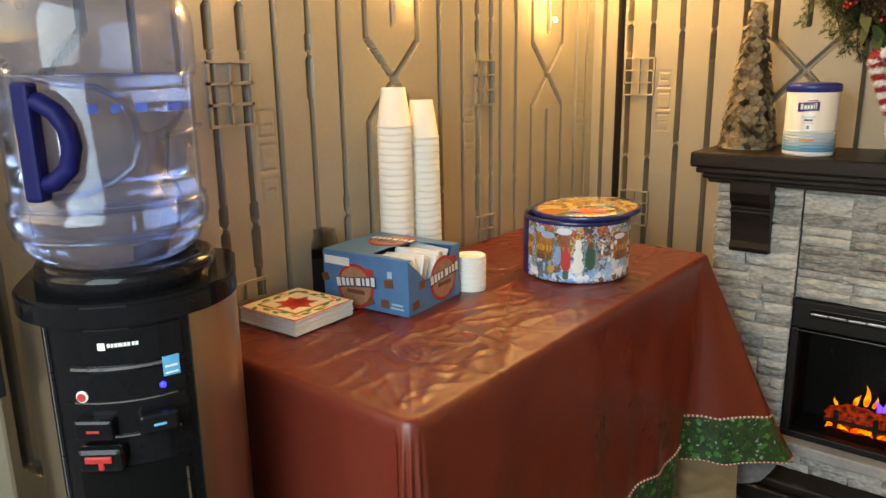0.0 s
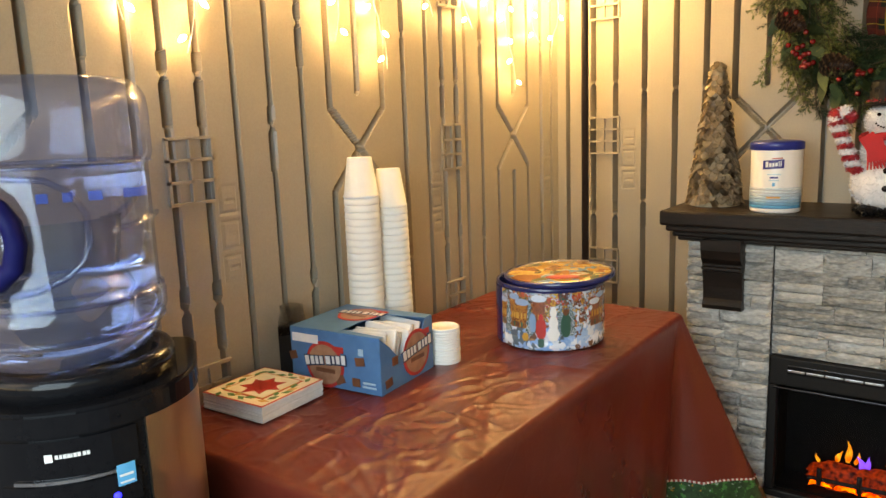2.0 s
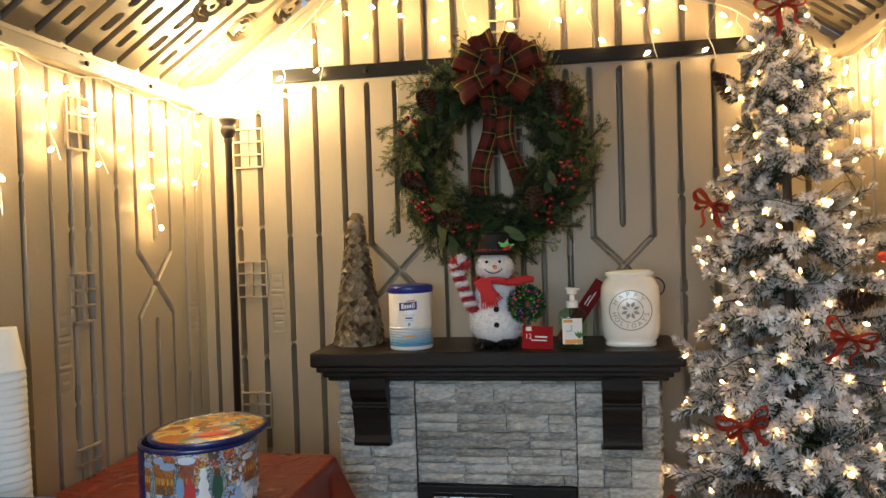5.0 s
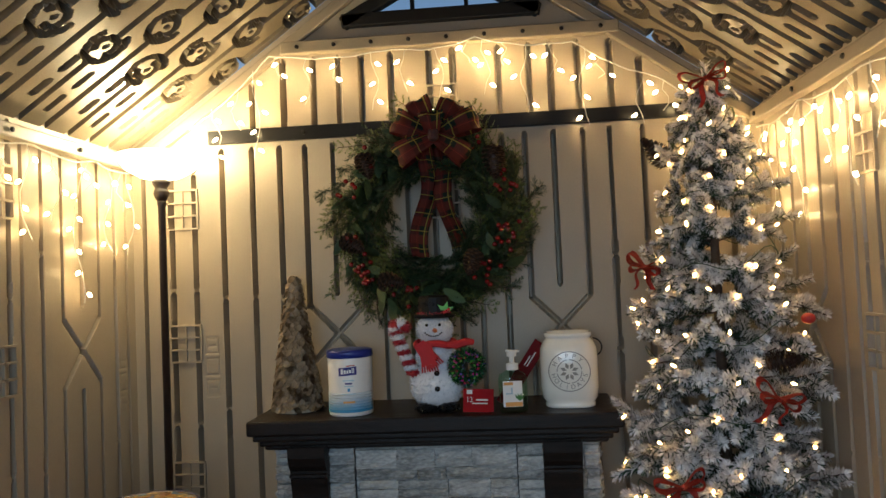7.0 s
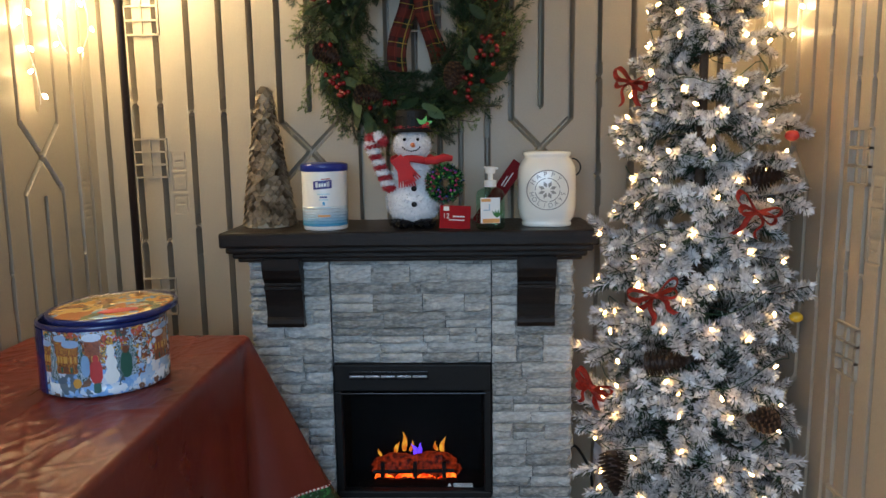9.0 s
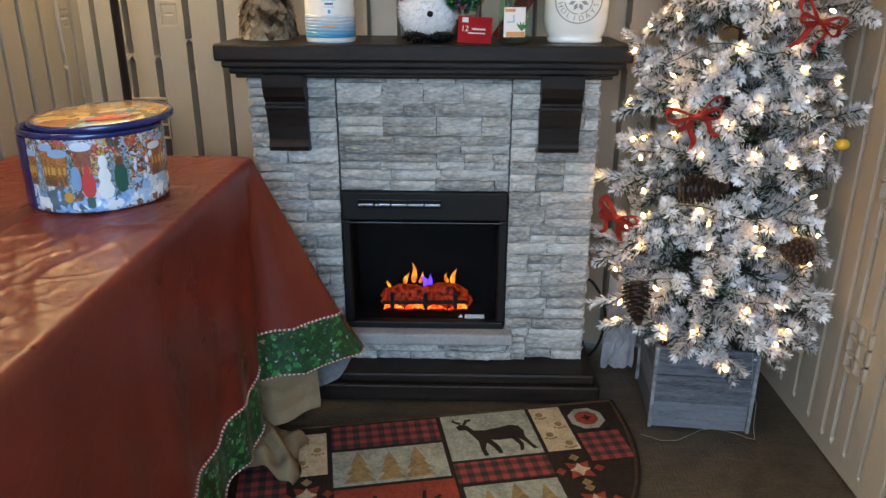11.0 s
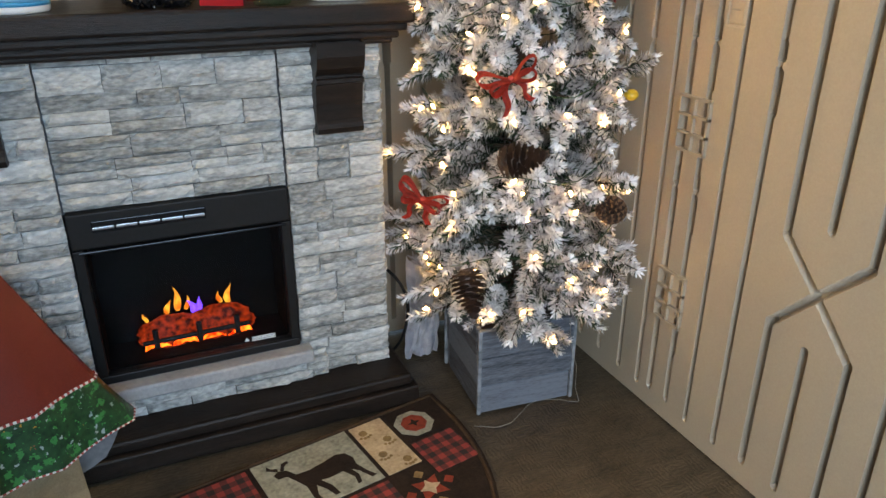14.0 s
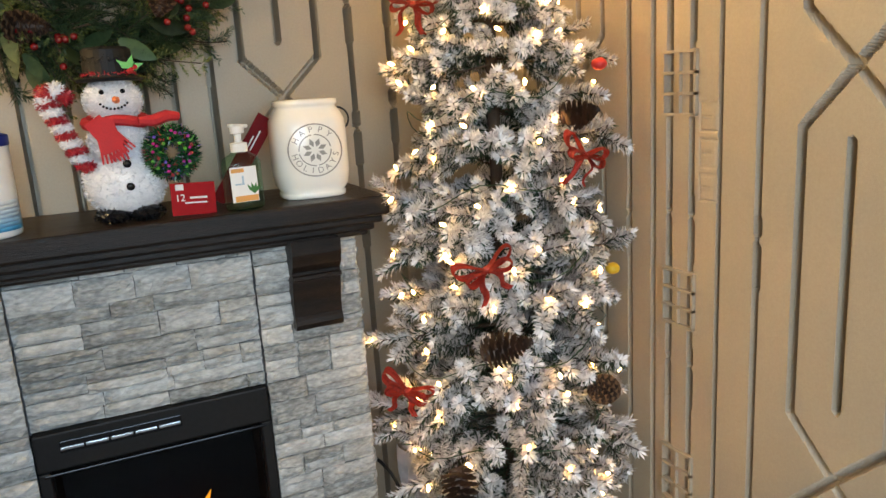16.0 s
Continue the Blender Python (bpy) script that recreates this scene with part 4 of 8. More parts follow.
# two stacks of foam cups, upside down
def cup_stack(x, y, count, tilt):
    st = thing("cup_stack", "tall stack of white foam cups standing upside down", "cups", pose(x, y, TZ + 0.003, tilt[0], tilt[1], 0), "foam cup stacks")
    step = 0.0160
    lower = B()
    lathe(lower, [(0.0409, 0), (0.0416, 0.0008), (0.0416, 0.0045), (0.0410, 0.006), (0.0404, step + 0.001), (0.037, step + 0.001)], 40)
    ring = mesh_of("foam_cup", lower, M_FOAM, True)
    for k in range(count - 1):
        part("cup", ring, None, st, m=pose(0, 0, step * k))
    bm = B()
    lathe(bm, [(0.0405, 0), (0.0417, 0.001), (0.0417, 0.0055), (0.0400, 0.007), (0.0285, 0.091), (0.0275, 0.0925), (0.0245, 0.0925), (0.0240, 0.0905), (0.001, 0.0905)], 40)
    part("cup", bm, M_FOAM, st, smooth=True, m=pose(0, 0, step * (count - 1)))
    return st


cup_stack(-0.955, 1.435, 24, (0, 0))
cup_stack(-0.935, 1.520, 22, (0, -1))

# short stack of white lids
lids = thing("lid_stack", "short stack of white foam lids", "lids", pose(-0.748, 1.457, TZ + 0.003))
for k in range(13):
    bm = B()
    lathe(bm, [(0.0358, 0), (0.0366, 0.001), (0.0366, 0.0050), (0.0358, 0.0063), (0.030, 0.0063), (0.029, 0.0045)], 32)
    part("lid", bm, M_FOAM, lids, smooth=True, m=pose(0.0006 * math.sin(k * 2), 0.0006 * math.cos(k * 3), 0.0063 * k))

# black box of stirrers in torn clear wrap
stir = thing("stirrer_box", "black box of stirrers with torn clear wrap", "box", pose(-0.985, 1.225, TZ + 0.003, 0, 0, 8))
part("carton", box(B(), (0, 0, 0.055), (0.048, 0.048, 0.11), 0.003), M_BLACK, stir)
M_WRAP = glass("clear_wrap", (0.95, 0.95, 0.95), 0.12, 1.1)
bm = B()
gw = []
for j in range(6):
    row = []
    for k in range(16):
        a = 2 * math.pi * k / 16
        r = 0.027 - 0.0015 * j + 0.004 * noise.noise(Vector((math.cos(a) * 2, math.sin(a) * 2, j)))
        row.append(bm.verts.new((r * 1.05 * math.copysign(abs(math.cos(a)) ** 0.6, math.cos(a)), r * 1.05 * math.copysign(abs(math.sin(a)) ** 0.6, math.sin(a)), 0.095 + 0.012 * j + 0.010 * noise.noise(Vector((a, j, 3))))))
    gw.append(row)
for a, b in zip(gw, gw[1:]):
    for k in range(16):
        bm.faces.new((a[k], a[(k + 1) % 16], b[(k + 1) % 16], b[k]))
bmesh.ops.solidify(bm, geom=bm.faces[:], thickness=0.0006)
part("wrap", bm, M_WRAP, stir, "torn clear plastic wrap")

# cookie tin with a winter street printed round it
M_NAVY = mat("navy_tin", (0.012, 0.02, 0.11), (0.008, 0.014, 0.08), 0.22, scale=10, fine=60, bump=0.02, coat=0.4)
tin = thing("cookie_tin", "round printed cookie tin with blue rims and loose lid", "tin", pose(-0.628, 1.742, TZ + 0.004))
TR, TH = 0.130, 0.150


def print_mat(name, palette, scale, seed, rough=0.22):
    """Printed picture: blots of the palette's colours at two sizes over a snow ground."""
    m = bpy.data.materials.new(name)
    m.use_nodes = True
    n = m.node_tree
    p = n.nodes["Principled BSDF"]
    p.inputs["Roughness"].default_value, p.inputs["Coat Weight"].default_value = rough, 0.4
    tc = n.nodes.new("ShaderNodeTexCoord")
    warp = n.nodes.new("ShaderNodeTexNoise")
    warp.inputs["Scale"].default_value = scale * 1.6
    n.links.new(tc.outputs["Object"], warp.inputs["Vector"])
    wmix = n.nodes.new("ShaderNodeMixRGB")
    wmix.blend_type = "LINEAR_LIGHT"
    wmix.inputs[0].default_value = 0.035
    n.links.new(tc.outputs["Object"], wmix.inputs[1])
    n.links.new(warp.outputs["Color"], wmix.inputs[2])
    col = None
    for k, sc in enumerate((scale, scale * 2.4)):
        mp = n.nodes.new("ShaderNodeMapping")
        mp.inputs["Location"].default_value = (seed, seed * 0.7 + k, 0.3 * seed)
        n.links.new(wmix.outputs[0], mp.inputs["Vector"])
        vo = n.nodes.new("ShaderNodeTexVoronoi")
        vo.inputs["Scale"].default_value = sc
        n.links.new(mp.outputs[0], vo.inputs["Vector"])
        sep = n.nodes.new("ShaderNodeSeparateColor")
        n.links.new(vo.outputs["Color"], sep.inputs[0])
        rp = n.nodes.new("ShaderNodeValToRGB")
        rp.color_ramp.interpolation = "CONSTANT"
        cols = palette[k::1]
        while len(rp.color_ramp.elements) < len(cols):
            rp.color_ramp.elements.new(0.5)
        for i, c in enumerate(cols):
            rp.color_ramp.elements[i].position = i / len(cols)
            rp.color_ramp.elements[i].color = (*c, 1)
        n.links.new(sep.outputs[k], rp.inputs[0])
        if col is None:
            col = rp.outputs[0]
        else:
            mx = n.nodes.new("ShaderNodeMixRGB")
            mx.inputs[0].default_value = 0.5
            gt = n.nodes.new("ShaderNodeMath")
            gt.operation = "GREATER_THAN"
            gt.inputs[1].default_value = 0.5
            n.links.new(sep.outputs[2], gt.inputs[0])
            n.links.new(gt.outputs[0], mx.inputs[0])
            n.links.new(col, mx.inputs[1])
            n.links.new(rp.outputs[0], mx.inputs[2])
            col = mx.outputs[0]
    n.links.new(col, p.inputs["Base Color"])
    return m


M_PRINT_SNOW = print_mat("snow_print", [(0.55, 0.63, 0.74), (0.20, 0.36, 0.64), (0.66, 0.70, 0.76), (0.10, 0.14, 0.18), (0.30, 0.46, 0.70), (0.60, 0.66, 0.74), (0.18, 0.10, 0.07)], 26, 2.0)
M_PRINT_TOWN = print_mat("town_print", [(0.20, 0.07, 0.035), (0.50, 0.56, 0.66), (0.34, 0.16, 0.05), (0.05, 0.10, 0.08), (0.55, 0.32, 0.07), (0.14, 0.05, 0.03), (0.30, 0.42, 0.58), (0.10, 0.06, 0.06), (0.46, 0.08, 0.05)], 46, 5.0)
M_PRINT_LID = print_mat("lid_print", [(0.58, 0.33, 0.07), (0.68, 0.50, 0.20), (0.40, 0.15, 0.04), (0.60, 0.52, 0.40), (0.16, 0.16, 0.07), (0.55, 0.28, 0.05), (0.64, 0.42, 0.12), (0.20, 0.32, 0.46)], 17, 3.0)
bm = B()
lathe(bm, [(TR - 0.004, 0), (TR - 0.001, 0.002), (TR, 0.006), (TR, 0.030)], 64, None, 1)
lathe(bm, [(TR, 0.030), (TR, 0.056)], 64, None, 0, cap=False)
lathe(bm, [(TR, 0.056), (TR, TH - 0.012)], 64, None, 3, cap=False)
lathe(bm, [(TR, TH - 0.012), (TR + 0.0015, TH - 0.010), (TR + 0.0015, TH - 0.002), (TR - 0.002, TH), (TR - 0.006, TH - 0.004), (TR - 0.008, 0.02)], 64, None, 2, cap=False)
part("body", bm, [M_PRINT_SNOW, M_PRINT_SNOW, M_NAVY, M_PRINT_TOWN], tin, smooth=True)
# printed figures on the side towards the room, each a thin plate bent round the tin
def wrap_plate(a0, a1, z0, z1, mat_, lift=0.0012, round_=0.0):
    bm = B()
    n = 6
    outer = []
    for side, ks in ((0, range(n + 1)), (1, range(n, -1, -1))):
        for k in ks:
            f = k / n
            a = radians(a0 + (a1 - a0) * f)
            e = round_ * (1 - math.sqrt(max(0, 1 - (2 * f - 1) ** 2))) * (z1 - z0) / 2
            outer.append((a, (z0 + e) if side == 0 else (z1 - e)))
    vs = [bm.verts.new(((TR + lift) * math.cos(a), (TR + lift) * math.sin(a), z)) for a, z in outer]
    vb = [bm.verts.new(((TR - 0.0005) * math.cos(a), (TR - 0.0005) * math.sin(a), z)) for a, z in outer]
    m = len(vs)
    for k in range(n):
        bm.faces.new((vs[k], vs[k + 1], vs[m - 2 - k], vs[m - 1 - k]))
    for k in range(m):
        if (vs[k].co - vs[(k + 1) % m].co).length > 1e-6:
            bm.faces.new((vs[k], vb[k], vb[(k + 1) % m], vs[(k + 1) % m]))
    bmesh.ops.remove_doubles(bm, verts=bm.verts[:], dist=1e-6)
    return part("printed_shape", bm, mat_, tin)


M_SKIN = mat("printed_sky_blue", (0.22, 0.36, 0.55), None, 0.3, bump=0)
M_DGREEN = mat("printed_dark_green", (0.03, 0.10, 0.07), None, 0.3, bump=0)
M_BRICKP = mat("printed_brick", (0.34, 0.10, 0.035), (0.12, 0.035, 0.02), 0.3, scale=90, fine=300, bump=0)
M_SNOWP = mat("printed_snow", (0.66, 0.71, 0.78), (0.50, 0.58, 0.70), 0.3, scale=40, fine=200, bump=0)
M_SHADOWP = mat("printed_blue_shade", (0.22, 0.33, 0.52), (0.30, 0.42, 0.62), 0.3, scale=40, fine=200, bump=0)
M_HOUSEP = print_mat("painted_house", [(0.36, 0.12, 0.04), (0.18, 0.05, 0.025), (0.62, 0.34, 0.06), (0.24, 0.08, 0.04), (0.50, 0.20, 0.05), (0.12, 0.05, 0.04)], 110, 7.0)
M_FIRP = print_mat("painted_snowy_fir", [(0.03, 0.09, 0.07), (0.10, 0.16, 0.16), (0.62, 0.68, 0.76), (0.05, 0.10, 0.06), (0.30, 0.40, 0.52), (0.02, 0.05, 0.05)], 120, 9.0)
rp_ = random.Random(17)
a = -205
while a < 30:
    kind = rp_.choice(("house", "house", "bush", "house", "tree"))
    w = rp_.uniform(9, 14)
    if kind == "house":
        zt = rp_.uniform(0.104, 0.122)
        wrap_plate(a, a + w, 0.052, zt, rp_.choice((M_HOUSEP, M_HOUSEP, M_BRICKP)), 0.0006)
        wrap_plate(a - 1.5, a + w + 1.5, zt - 0.004, zt + rp_.uniform(0.006, 0.014), rp_.choice((M_SNOWP, M_SHADOWP)), 0.0009, 0.6)
        for k in range(3):
            wrap_plate(a + 1.2 + k * w / 3, a + 1.2 + k * w / 3 + 1.8, 0.074, 0.088, M_GOLD, 0.0010)
            wrap_plate(a + 1.0 + k * w / 3, a + 1.0 + k * w / 3 + 2.2, 0.054, 0.066, M_COCOA if k != 1 else M_DGREEN, 0.0010)
    elif kind == "tree":
        for k in range(4):
            f = 1 - 0.22 * k
            wrap_plate(a + w / 2 - w * 0.42 * f, a + w / 2 + w * 0.42 * f, 0.036 + 0.019 * k, 0.058 + 0.019 * k, M_FIRP, 0.0010 + 0.0002 * k, 0.8)
    else:
        for k in range(5):
            b0 = a + rp_.uniform(0, w - 3)
            wrap_plate(b0, b0 + rp_.uniform(2, 4), 0.050 + 0.010 * k, 0.062 + 0.010 * k, rp_.choice((M_FIRP, M_SNOWP, M_HOUSEP, M_FIRP)), 0.0006 + 0.0002 * k, 0.9)
    a += w * rp_.uniform(0.75, 1.0)
for a0, a1, z0, z1, mm, rd in ((-77, -67, 0.030, 0.078, M_RED, 0.5), (-75, -69, 0.010, 0.032, M_DGREEN, 0.3), (-74.5, -69.5, 0.072, 0.090, M_RED, 0.9), (-84, -77, 0.045, 0.09, M_SKIN, 0.6), (-66, -53, 0.026, 0.060, M_WHITE, 1.0), (-64.5, -54.5, 0.052, 0.086, M_WHITE, 1.0), (-63, -56, 0.080, 0.108, M_WHITE, 1.0), (-63.5, -55.5, 0.076, 0.084, M_RED, 0.4), (-60, -57, 0.040, 0.078, M_RED, 0.2), (-52, -42, 0.034, 0.092, M_DGREEN, 0.6), (-50, -44, 0.086, 0.102, M_COCOA, 0.9), (-92, -85, 0.022, 0.042, M_GOLD, 0.8), (-158, -124, 0.003, 0.138, M_NAVY, 0.0)):
    wrap_plate(a0, a1, z0, z1, mm, 0.0022 + 0.0003 * (rd > 0.5) + 0.001 * (mm is M_NAVY), rd)
bm = B()
lathe(bm, [(TR + 0.003, -0.012), (TR + 0.0042, -0.011), (TR + 0.0042, -0.002), (TR + 0.001, 0.001), (TR - 0.004, -0.001)], 64, None, 1, cap=False)
lathe(bm, [(TR - 0.004, -0.001), (TR - 0.012, 0.000), (TR - 0.02, 0.0015), (0.002, 0.003)], 64, None, 0, cap=True)
tl = part("lid", bm, [M_PRINT_LID, M_NAVY], tin, "tin lid printed with a golden sky, blue rim", smooth=True, m=pose(0.019, 0.010, TH + 0.014, 1.5, -2.0, 0))
bm = B()
prism(bm, [(0.03 * math.cos(a) * (1.3), 0.018 * math.sin(a)) for a in np.linspace(0, 6.283, 17)[:-1]], 0.003, 0.0042, pose(0.045, -0.07, 0, 0, 0, 20))
part("brand_badge", bm, M_RED, tl, "red oval badge")

# ---- things on the mantel ----
# cone tree of curled bark petals
M_PETAL = mat("grey_brown_wood_petal", (0.46, 0.37, 0.255), (0.32, 0.25, 0.17), 0.8, scale=40, fine=160, bump=0.6, object_random=0.08)
cone = thing("cone_tree", "small cone-shaped tree of curled grey-brown wood petals", "ornament", pose(-0.435, 2.425, MT))
part("core", lathe(B(), [(0.072, 0), (0.070, 0.01), (0.016, 0.40), (0.002, 0.418)], 24), M_PETAL, cone)
variants = []
for v in range(4):
    rv = random.Random(40 + v)
    bm = B()
    g = []
    for j in range(5):
        row = []
        for i in range(5):
            u, w = i / 4 - 0.5, j / 4
            width = (0.031 if v % 2 else 0.034) * (0.80 + 0.30 * w)
            drop = 0.034 * w - (0.016 * abs(2 * u) ** 2.2 * w)
            row.append(bm.verts.new((u * width, -0.002 - 0.021 * w ** 1.5 + 0.020 * u * u + rv.uniform(-0.001, 0.001), -drop + rv.uniform(-0.001, 0.001))))
        g.append(row)
    for j in range(4):
        for i in range(4):
            bm.faces.new((g[j][i], g[j][i + 1], g[j + 1][i + 1], g[j + 1][i]))
    bmesh.ops.solidify(bm, geom=bm.faces[:], thickness=0.0045)
    variants.append(mesh_of("wood_petal", bm, M_PETAL, True))
rc = random.Random(8)
nrow = 27
for j in range(nrow):
    z = 0.032 + 0.385 * j / (nrow - 1)
    r = 0.073 - (0.057) * (z / 0.41)
    cnt = max(4, int(2 * math.pi * r / 0.0185))
    for k in range(cnt):
        a = 360 * (k + 0.5 * (j % 2) + rc.uniform(-0.14, 0.14)) / cnt
        part("petal", variants[(j + k) % 4], None, cone, m=pose(0, 0, z + rc.uniform(-0.003, 0.003), 0, 0, a) @ pose(0, -r + 0.004, 0, rc.uniform(-6, 8), rc.uniform(-5, 5), rc.uniform(-9, 9)) @ Matrix.Scale(rc.uniform(0.78, 0.92) * (1 - 0.25 * j / nrow), 4))

# canister of wipes
M_TUB = mat("white_tub", (0.80, 0.79, 0.77), (0.76, 0.75, 0.73), 0.3, scale=8, fine=60, bump=0.02)
M_BLUECAP = mat("blue_cap", (0.015, 0.03, 0.24), (0.010, 0.022, 0.19), 0.3, scale=12, fine=80, bump=0.03)
M_AQUA = mat("aqua_print", (0.05, 0.30, 0.55), (0.04, 0.25, 0.48), 0.3, bump=0)
M_PALEAQUA = mat("pale_aqua_print", (0.45, 0.62, 0.72), None, 0.3, bump=0)
M_ORANGE = mat("orange_print", (0.75, 0.36, 0.10), None, 0.3, bump=0)
M_INK = mat("violet_blue_print", (0.03, 0.025, 0.20), None, 0.3, bump=0)
wipes = thing("wipes_canister", "white canister of wipes with blue lid and blue label", "canister", pose(-0.246, 2.335, MT) @ Matrix.Diagonal((0.97, 0.97, 0.945, 1)))
part("tub", lathe(B(), [(0.062, 0), (0.066, 0.003), (0.067, 0.008), (0.0675, 0.178), (0.066, 0.182)], 48), M_TUB, wipes, smooth=True)
part("lid", lathe(B(), [(0.0665, 0.178), (0.0705, 0.180), (0.0705, 0.196), (0.069, 0.200), (0.060, 0.203), (0.045, 0.204)], 48), M_BLUECAP, wipes, "blue screw lid", smooth=True)


def curved(r, a0, a1, z0, z1, th=0.0008, n=12, slant=0.0):
    bm = B()
    vs = []
    for lift in (0, th):
        lo = [bm.verts.new(((r + lift) * math.cos(radians(a0 + (a1 - a0) * k / n)), (r + lift) * math.sin(radians(a0 + (a1 - a0) * k / n)), z0 + slant * k / n)) for k in range(n + 1)]
        hi = [bm.verts.new(((r + lift) * math.cos(radians(a0 + (a1 - a0) * k / n)), (r + lift) * math.sin(radians(a0 + (a1 - a0) * k / n)), z1 + slant * k / n)) for k in range(n + 1)]
        vs.append((lo, hi))
    (l0, h0), (l1, h1) = vs
    for k in range(n):
        bm.faces.new((l1[k], l1[k + 1], h1[k + 1], h1[k]))
        bm.faces.new((h1[k], h1[k + 1], h0[k + 1], h0[k]))
        bm.faces.new((l0[k], l0[k + 1], l1[k + 1], l1[k]))
    bm.faces.new((l0[0], l1[0], h1[0], h0[0]))
    bm.faces.new((l1[n], l0[n], h0[n], h1[n]))
    return bm


for k in range(7):
    f = k / 6
    mm = mat("label_blue", tuple(0.05 * (1 - f) + 0.70 * f if i == 0 else (0.30 * (1 - f) + 0.76 * f if i == 1 else 0.56 * (1 - f) + 0.78 * f) for i in range(3)), None, 0.3, bump=0)
    part("label_band", curved(0.0677, -175, -5, 0.014 + 0.0085 * k, 0.0226 + 0.0085 * k, 0.0006, 24), mm, wipes, smooth=True)
for name, a0, a1, z0, z1, mm, sl in (("brand_bar", -108, -62, 0.125, 0.150, M_INK, 0.004), ("letter_bar", -102, -96, 0.131, 0.147, M_TUB, 0.001), ("letter_bar", -94, -89, 0.132, 0.143, M_TUB, 0.001), ("letter_bar", -87, -83, 0.133, 0.143, M_TUB, 0.001), ("letter_bar", -81, -76, 0.134, 0.144, M_TUB, 0.001), ("letter_bar", -74, -72, 0.134, 0.149, M_TUB, 0), ("letter_bar", -70, -68, 0.134, 0.150, M_TUB, 0), ("red_dash", -88, -66, 0.154, 0.157, M_RED, 0.002), ("text_bar", -98, -68, 0.110, 0.113, M_PALEAQUA, 0), ("text_bar", -92, -74, 0.100, 0.105, M_INK, 0), ("text_bar", -94, -72, 0.093, 0.096, M_PALEAQUA, 0), ("seal", -86, -80, 0.078, 0.088, M_AQUA, 0), ("text_bar", -100, -66, 0.069, 0.072, M_PALEAQUA, 0), ("text_bar", -98, -68, 0.043, 0.049, M_ORANGE, 0)):
    part(name, curved(0.0677, a0, a1, z0, z1, 0.0010 if name != "letter_bar" else 0.0014, 10, sl), mm, wipes)

# tinsel snowman
M_TINSEL = mat("white_tinsel", (0.82, 0.82, 0.84), (0.62, 0.63, 0.67), 0.35, scale=40, fine=200, bump=0.3, island=0.5)
M_REDF = mat("red_felt", (0.55, 0.02, 0.025), (0.42, 0.015, 0.02), 0.75, scale=30, fine=300, bump=0.4)
M_TGREEN = mat("green_tinsel", (0.014, 0.085, 0.028), (0.005, 0.03, 0.012), 0.25, scale=40, fine=200, bump=0.2, island=0.5)
M_CARROT = mat("orange_nose", (0.80, 0.20, 0.04), None, 0.5, bump=0.1)
M_HOLLY = mat("bright_green_leaf", (0.13, 0.50, 0.05), (0.08, 0.36, 0.03), 0.45, scale=30, bump=0.1)
M_MULTI = mat("pink_bead", (0.55, 0.03, 0.25), (0.15, 0.10, 0.5), 0.2, scale=60, bump=0, island=0.9)
bm = B()
ball(bm, (0, 0, 0.075), 0.066, 3, 0, (1.05, 0.85, 1.0))
ball(bm, (0, 0, 0.150), 0.052, 3, 0, (1.0, 0.85, 1.0))
ball(bm, (0, 0, 0.228), 0.049, 3, 0, (1.0, 0.88, 0.86))
rt = random.Random(11)


def hairs(bm, c, r, s, count, mat_, L=0.010, w=0.0016):
    for _ in range(count):
        d = Vector((rt.gauss(0, 1), rt.gauss(0, 1), rt.gauss(0, 1))).normalized()
        p = Vector(c) + Vector((d.x * s[0], d.y * s[1], d.z * s[2])) * r
        t = d.cross(Vector((rt.gauss(0, 1), rt.gauss(0, 1), rt.gauss(0, 1)))).normalized()
        q = p + d * L * 0.6 + t * L * rt.uniform(0.2, 0.9)
        f = bm.faces.new([bm.verts.new(v) for v in (p - t.cross(d) * w, p + t.cross(d) * w, q)])
        f.material_index = mat_


hairs(bm, (0, 0, 0.075), 0.066, (1.05, 0.85, 1.0), 1500, 0, 0.011)
hairs(bm, (0, 0, 0.150), 0.052, (1.0, 0.85, 1.0), 900, 0, 0.010)
hairs(bm, (0, 0, 0.228), 0.049, (1.0, 0.88, 0.86), 1000, 0, 0.007)
for s in (-1, 1):
    ball(bm, (s * 0.028, -0.02, 0.014), 0.028, 2, 2, (1.1, 1.2, 0.55))
    hairs(bm, (s * 0.028, -0.02, 0.014), 0.028, (1.1, 1.2, 0.55), 260, 2, 0.008)
    ball(bm, (s * 0.017, -0.040, 0.243), 0.0045, 2, 2)
lathe(bm, [(0.054, 0.262), (0.056, 0.267), (0.043, 0.270), (0.041, 0.318), (0.036, 0.323)], 24, None, 8)
hairs(bm, (0, 0, 0.275), 0.043, (1, 1, 0.16), 420, 4, 0.008)
hairs(bm, (0, 0, 0.300), 0.040, (1, 1, 0.55), 700, 8, 0.009)
lathe(bm, [(0.0075, 0), (0.0005, 0.022)], 10, pose(0.004, -0.040, 0.228, 90, 0, 0), 3)
for k in range(9):
    a = radians(-90 + (k - 4) * 11)
    ball(bm, (0.028 * math.sin((k - 4) * 0.22), -0.0435 + 0.003 * abs(k - 4) / 4, 0.212 + 0.0012 * (k - 4) ** 2 * 0.5), 0.0026, 1, 2)
for z, y in ((0.152, -0.046), (0.112, -0.056), (0.07, -0.06)):
    ball(bm, (0.006, y, z), 0.0075, 2, 2, (1, 0.6, 1))
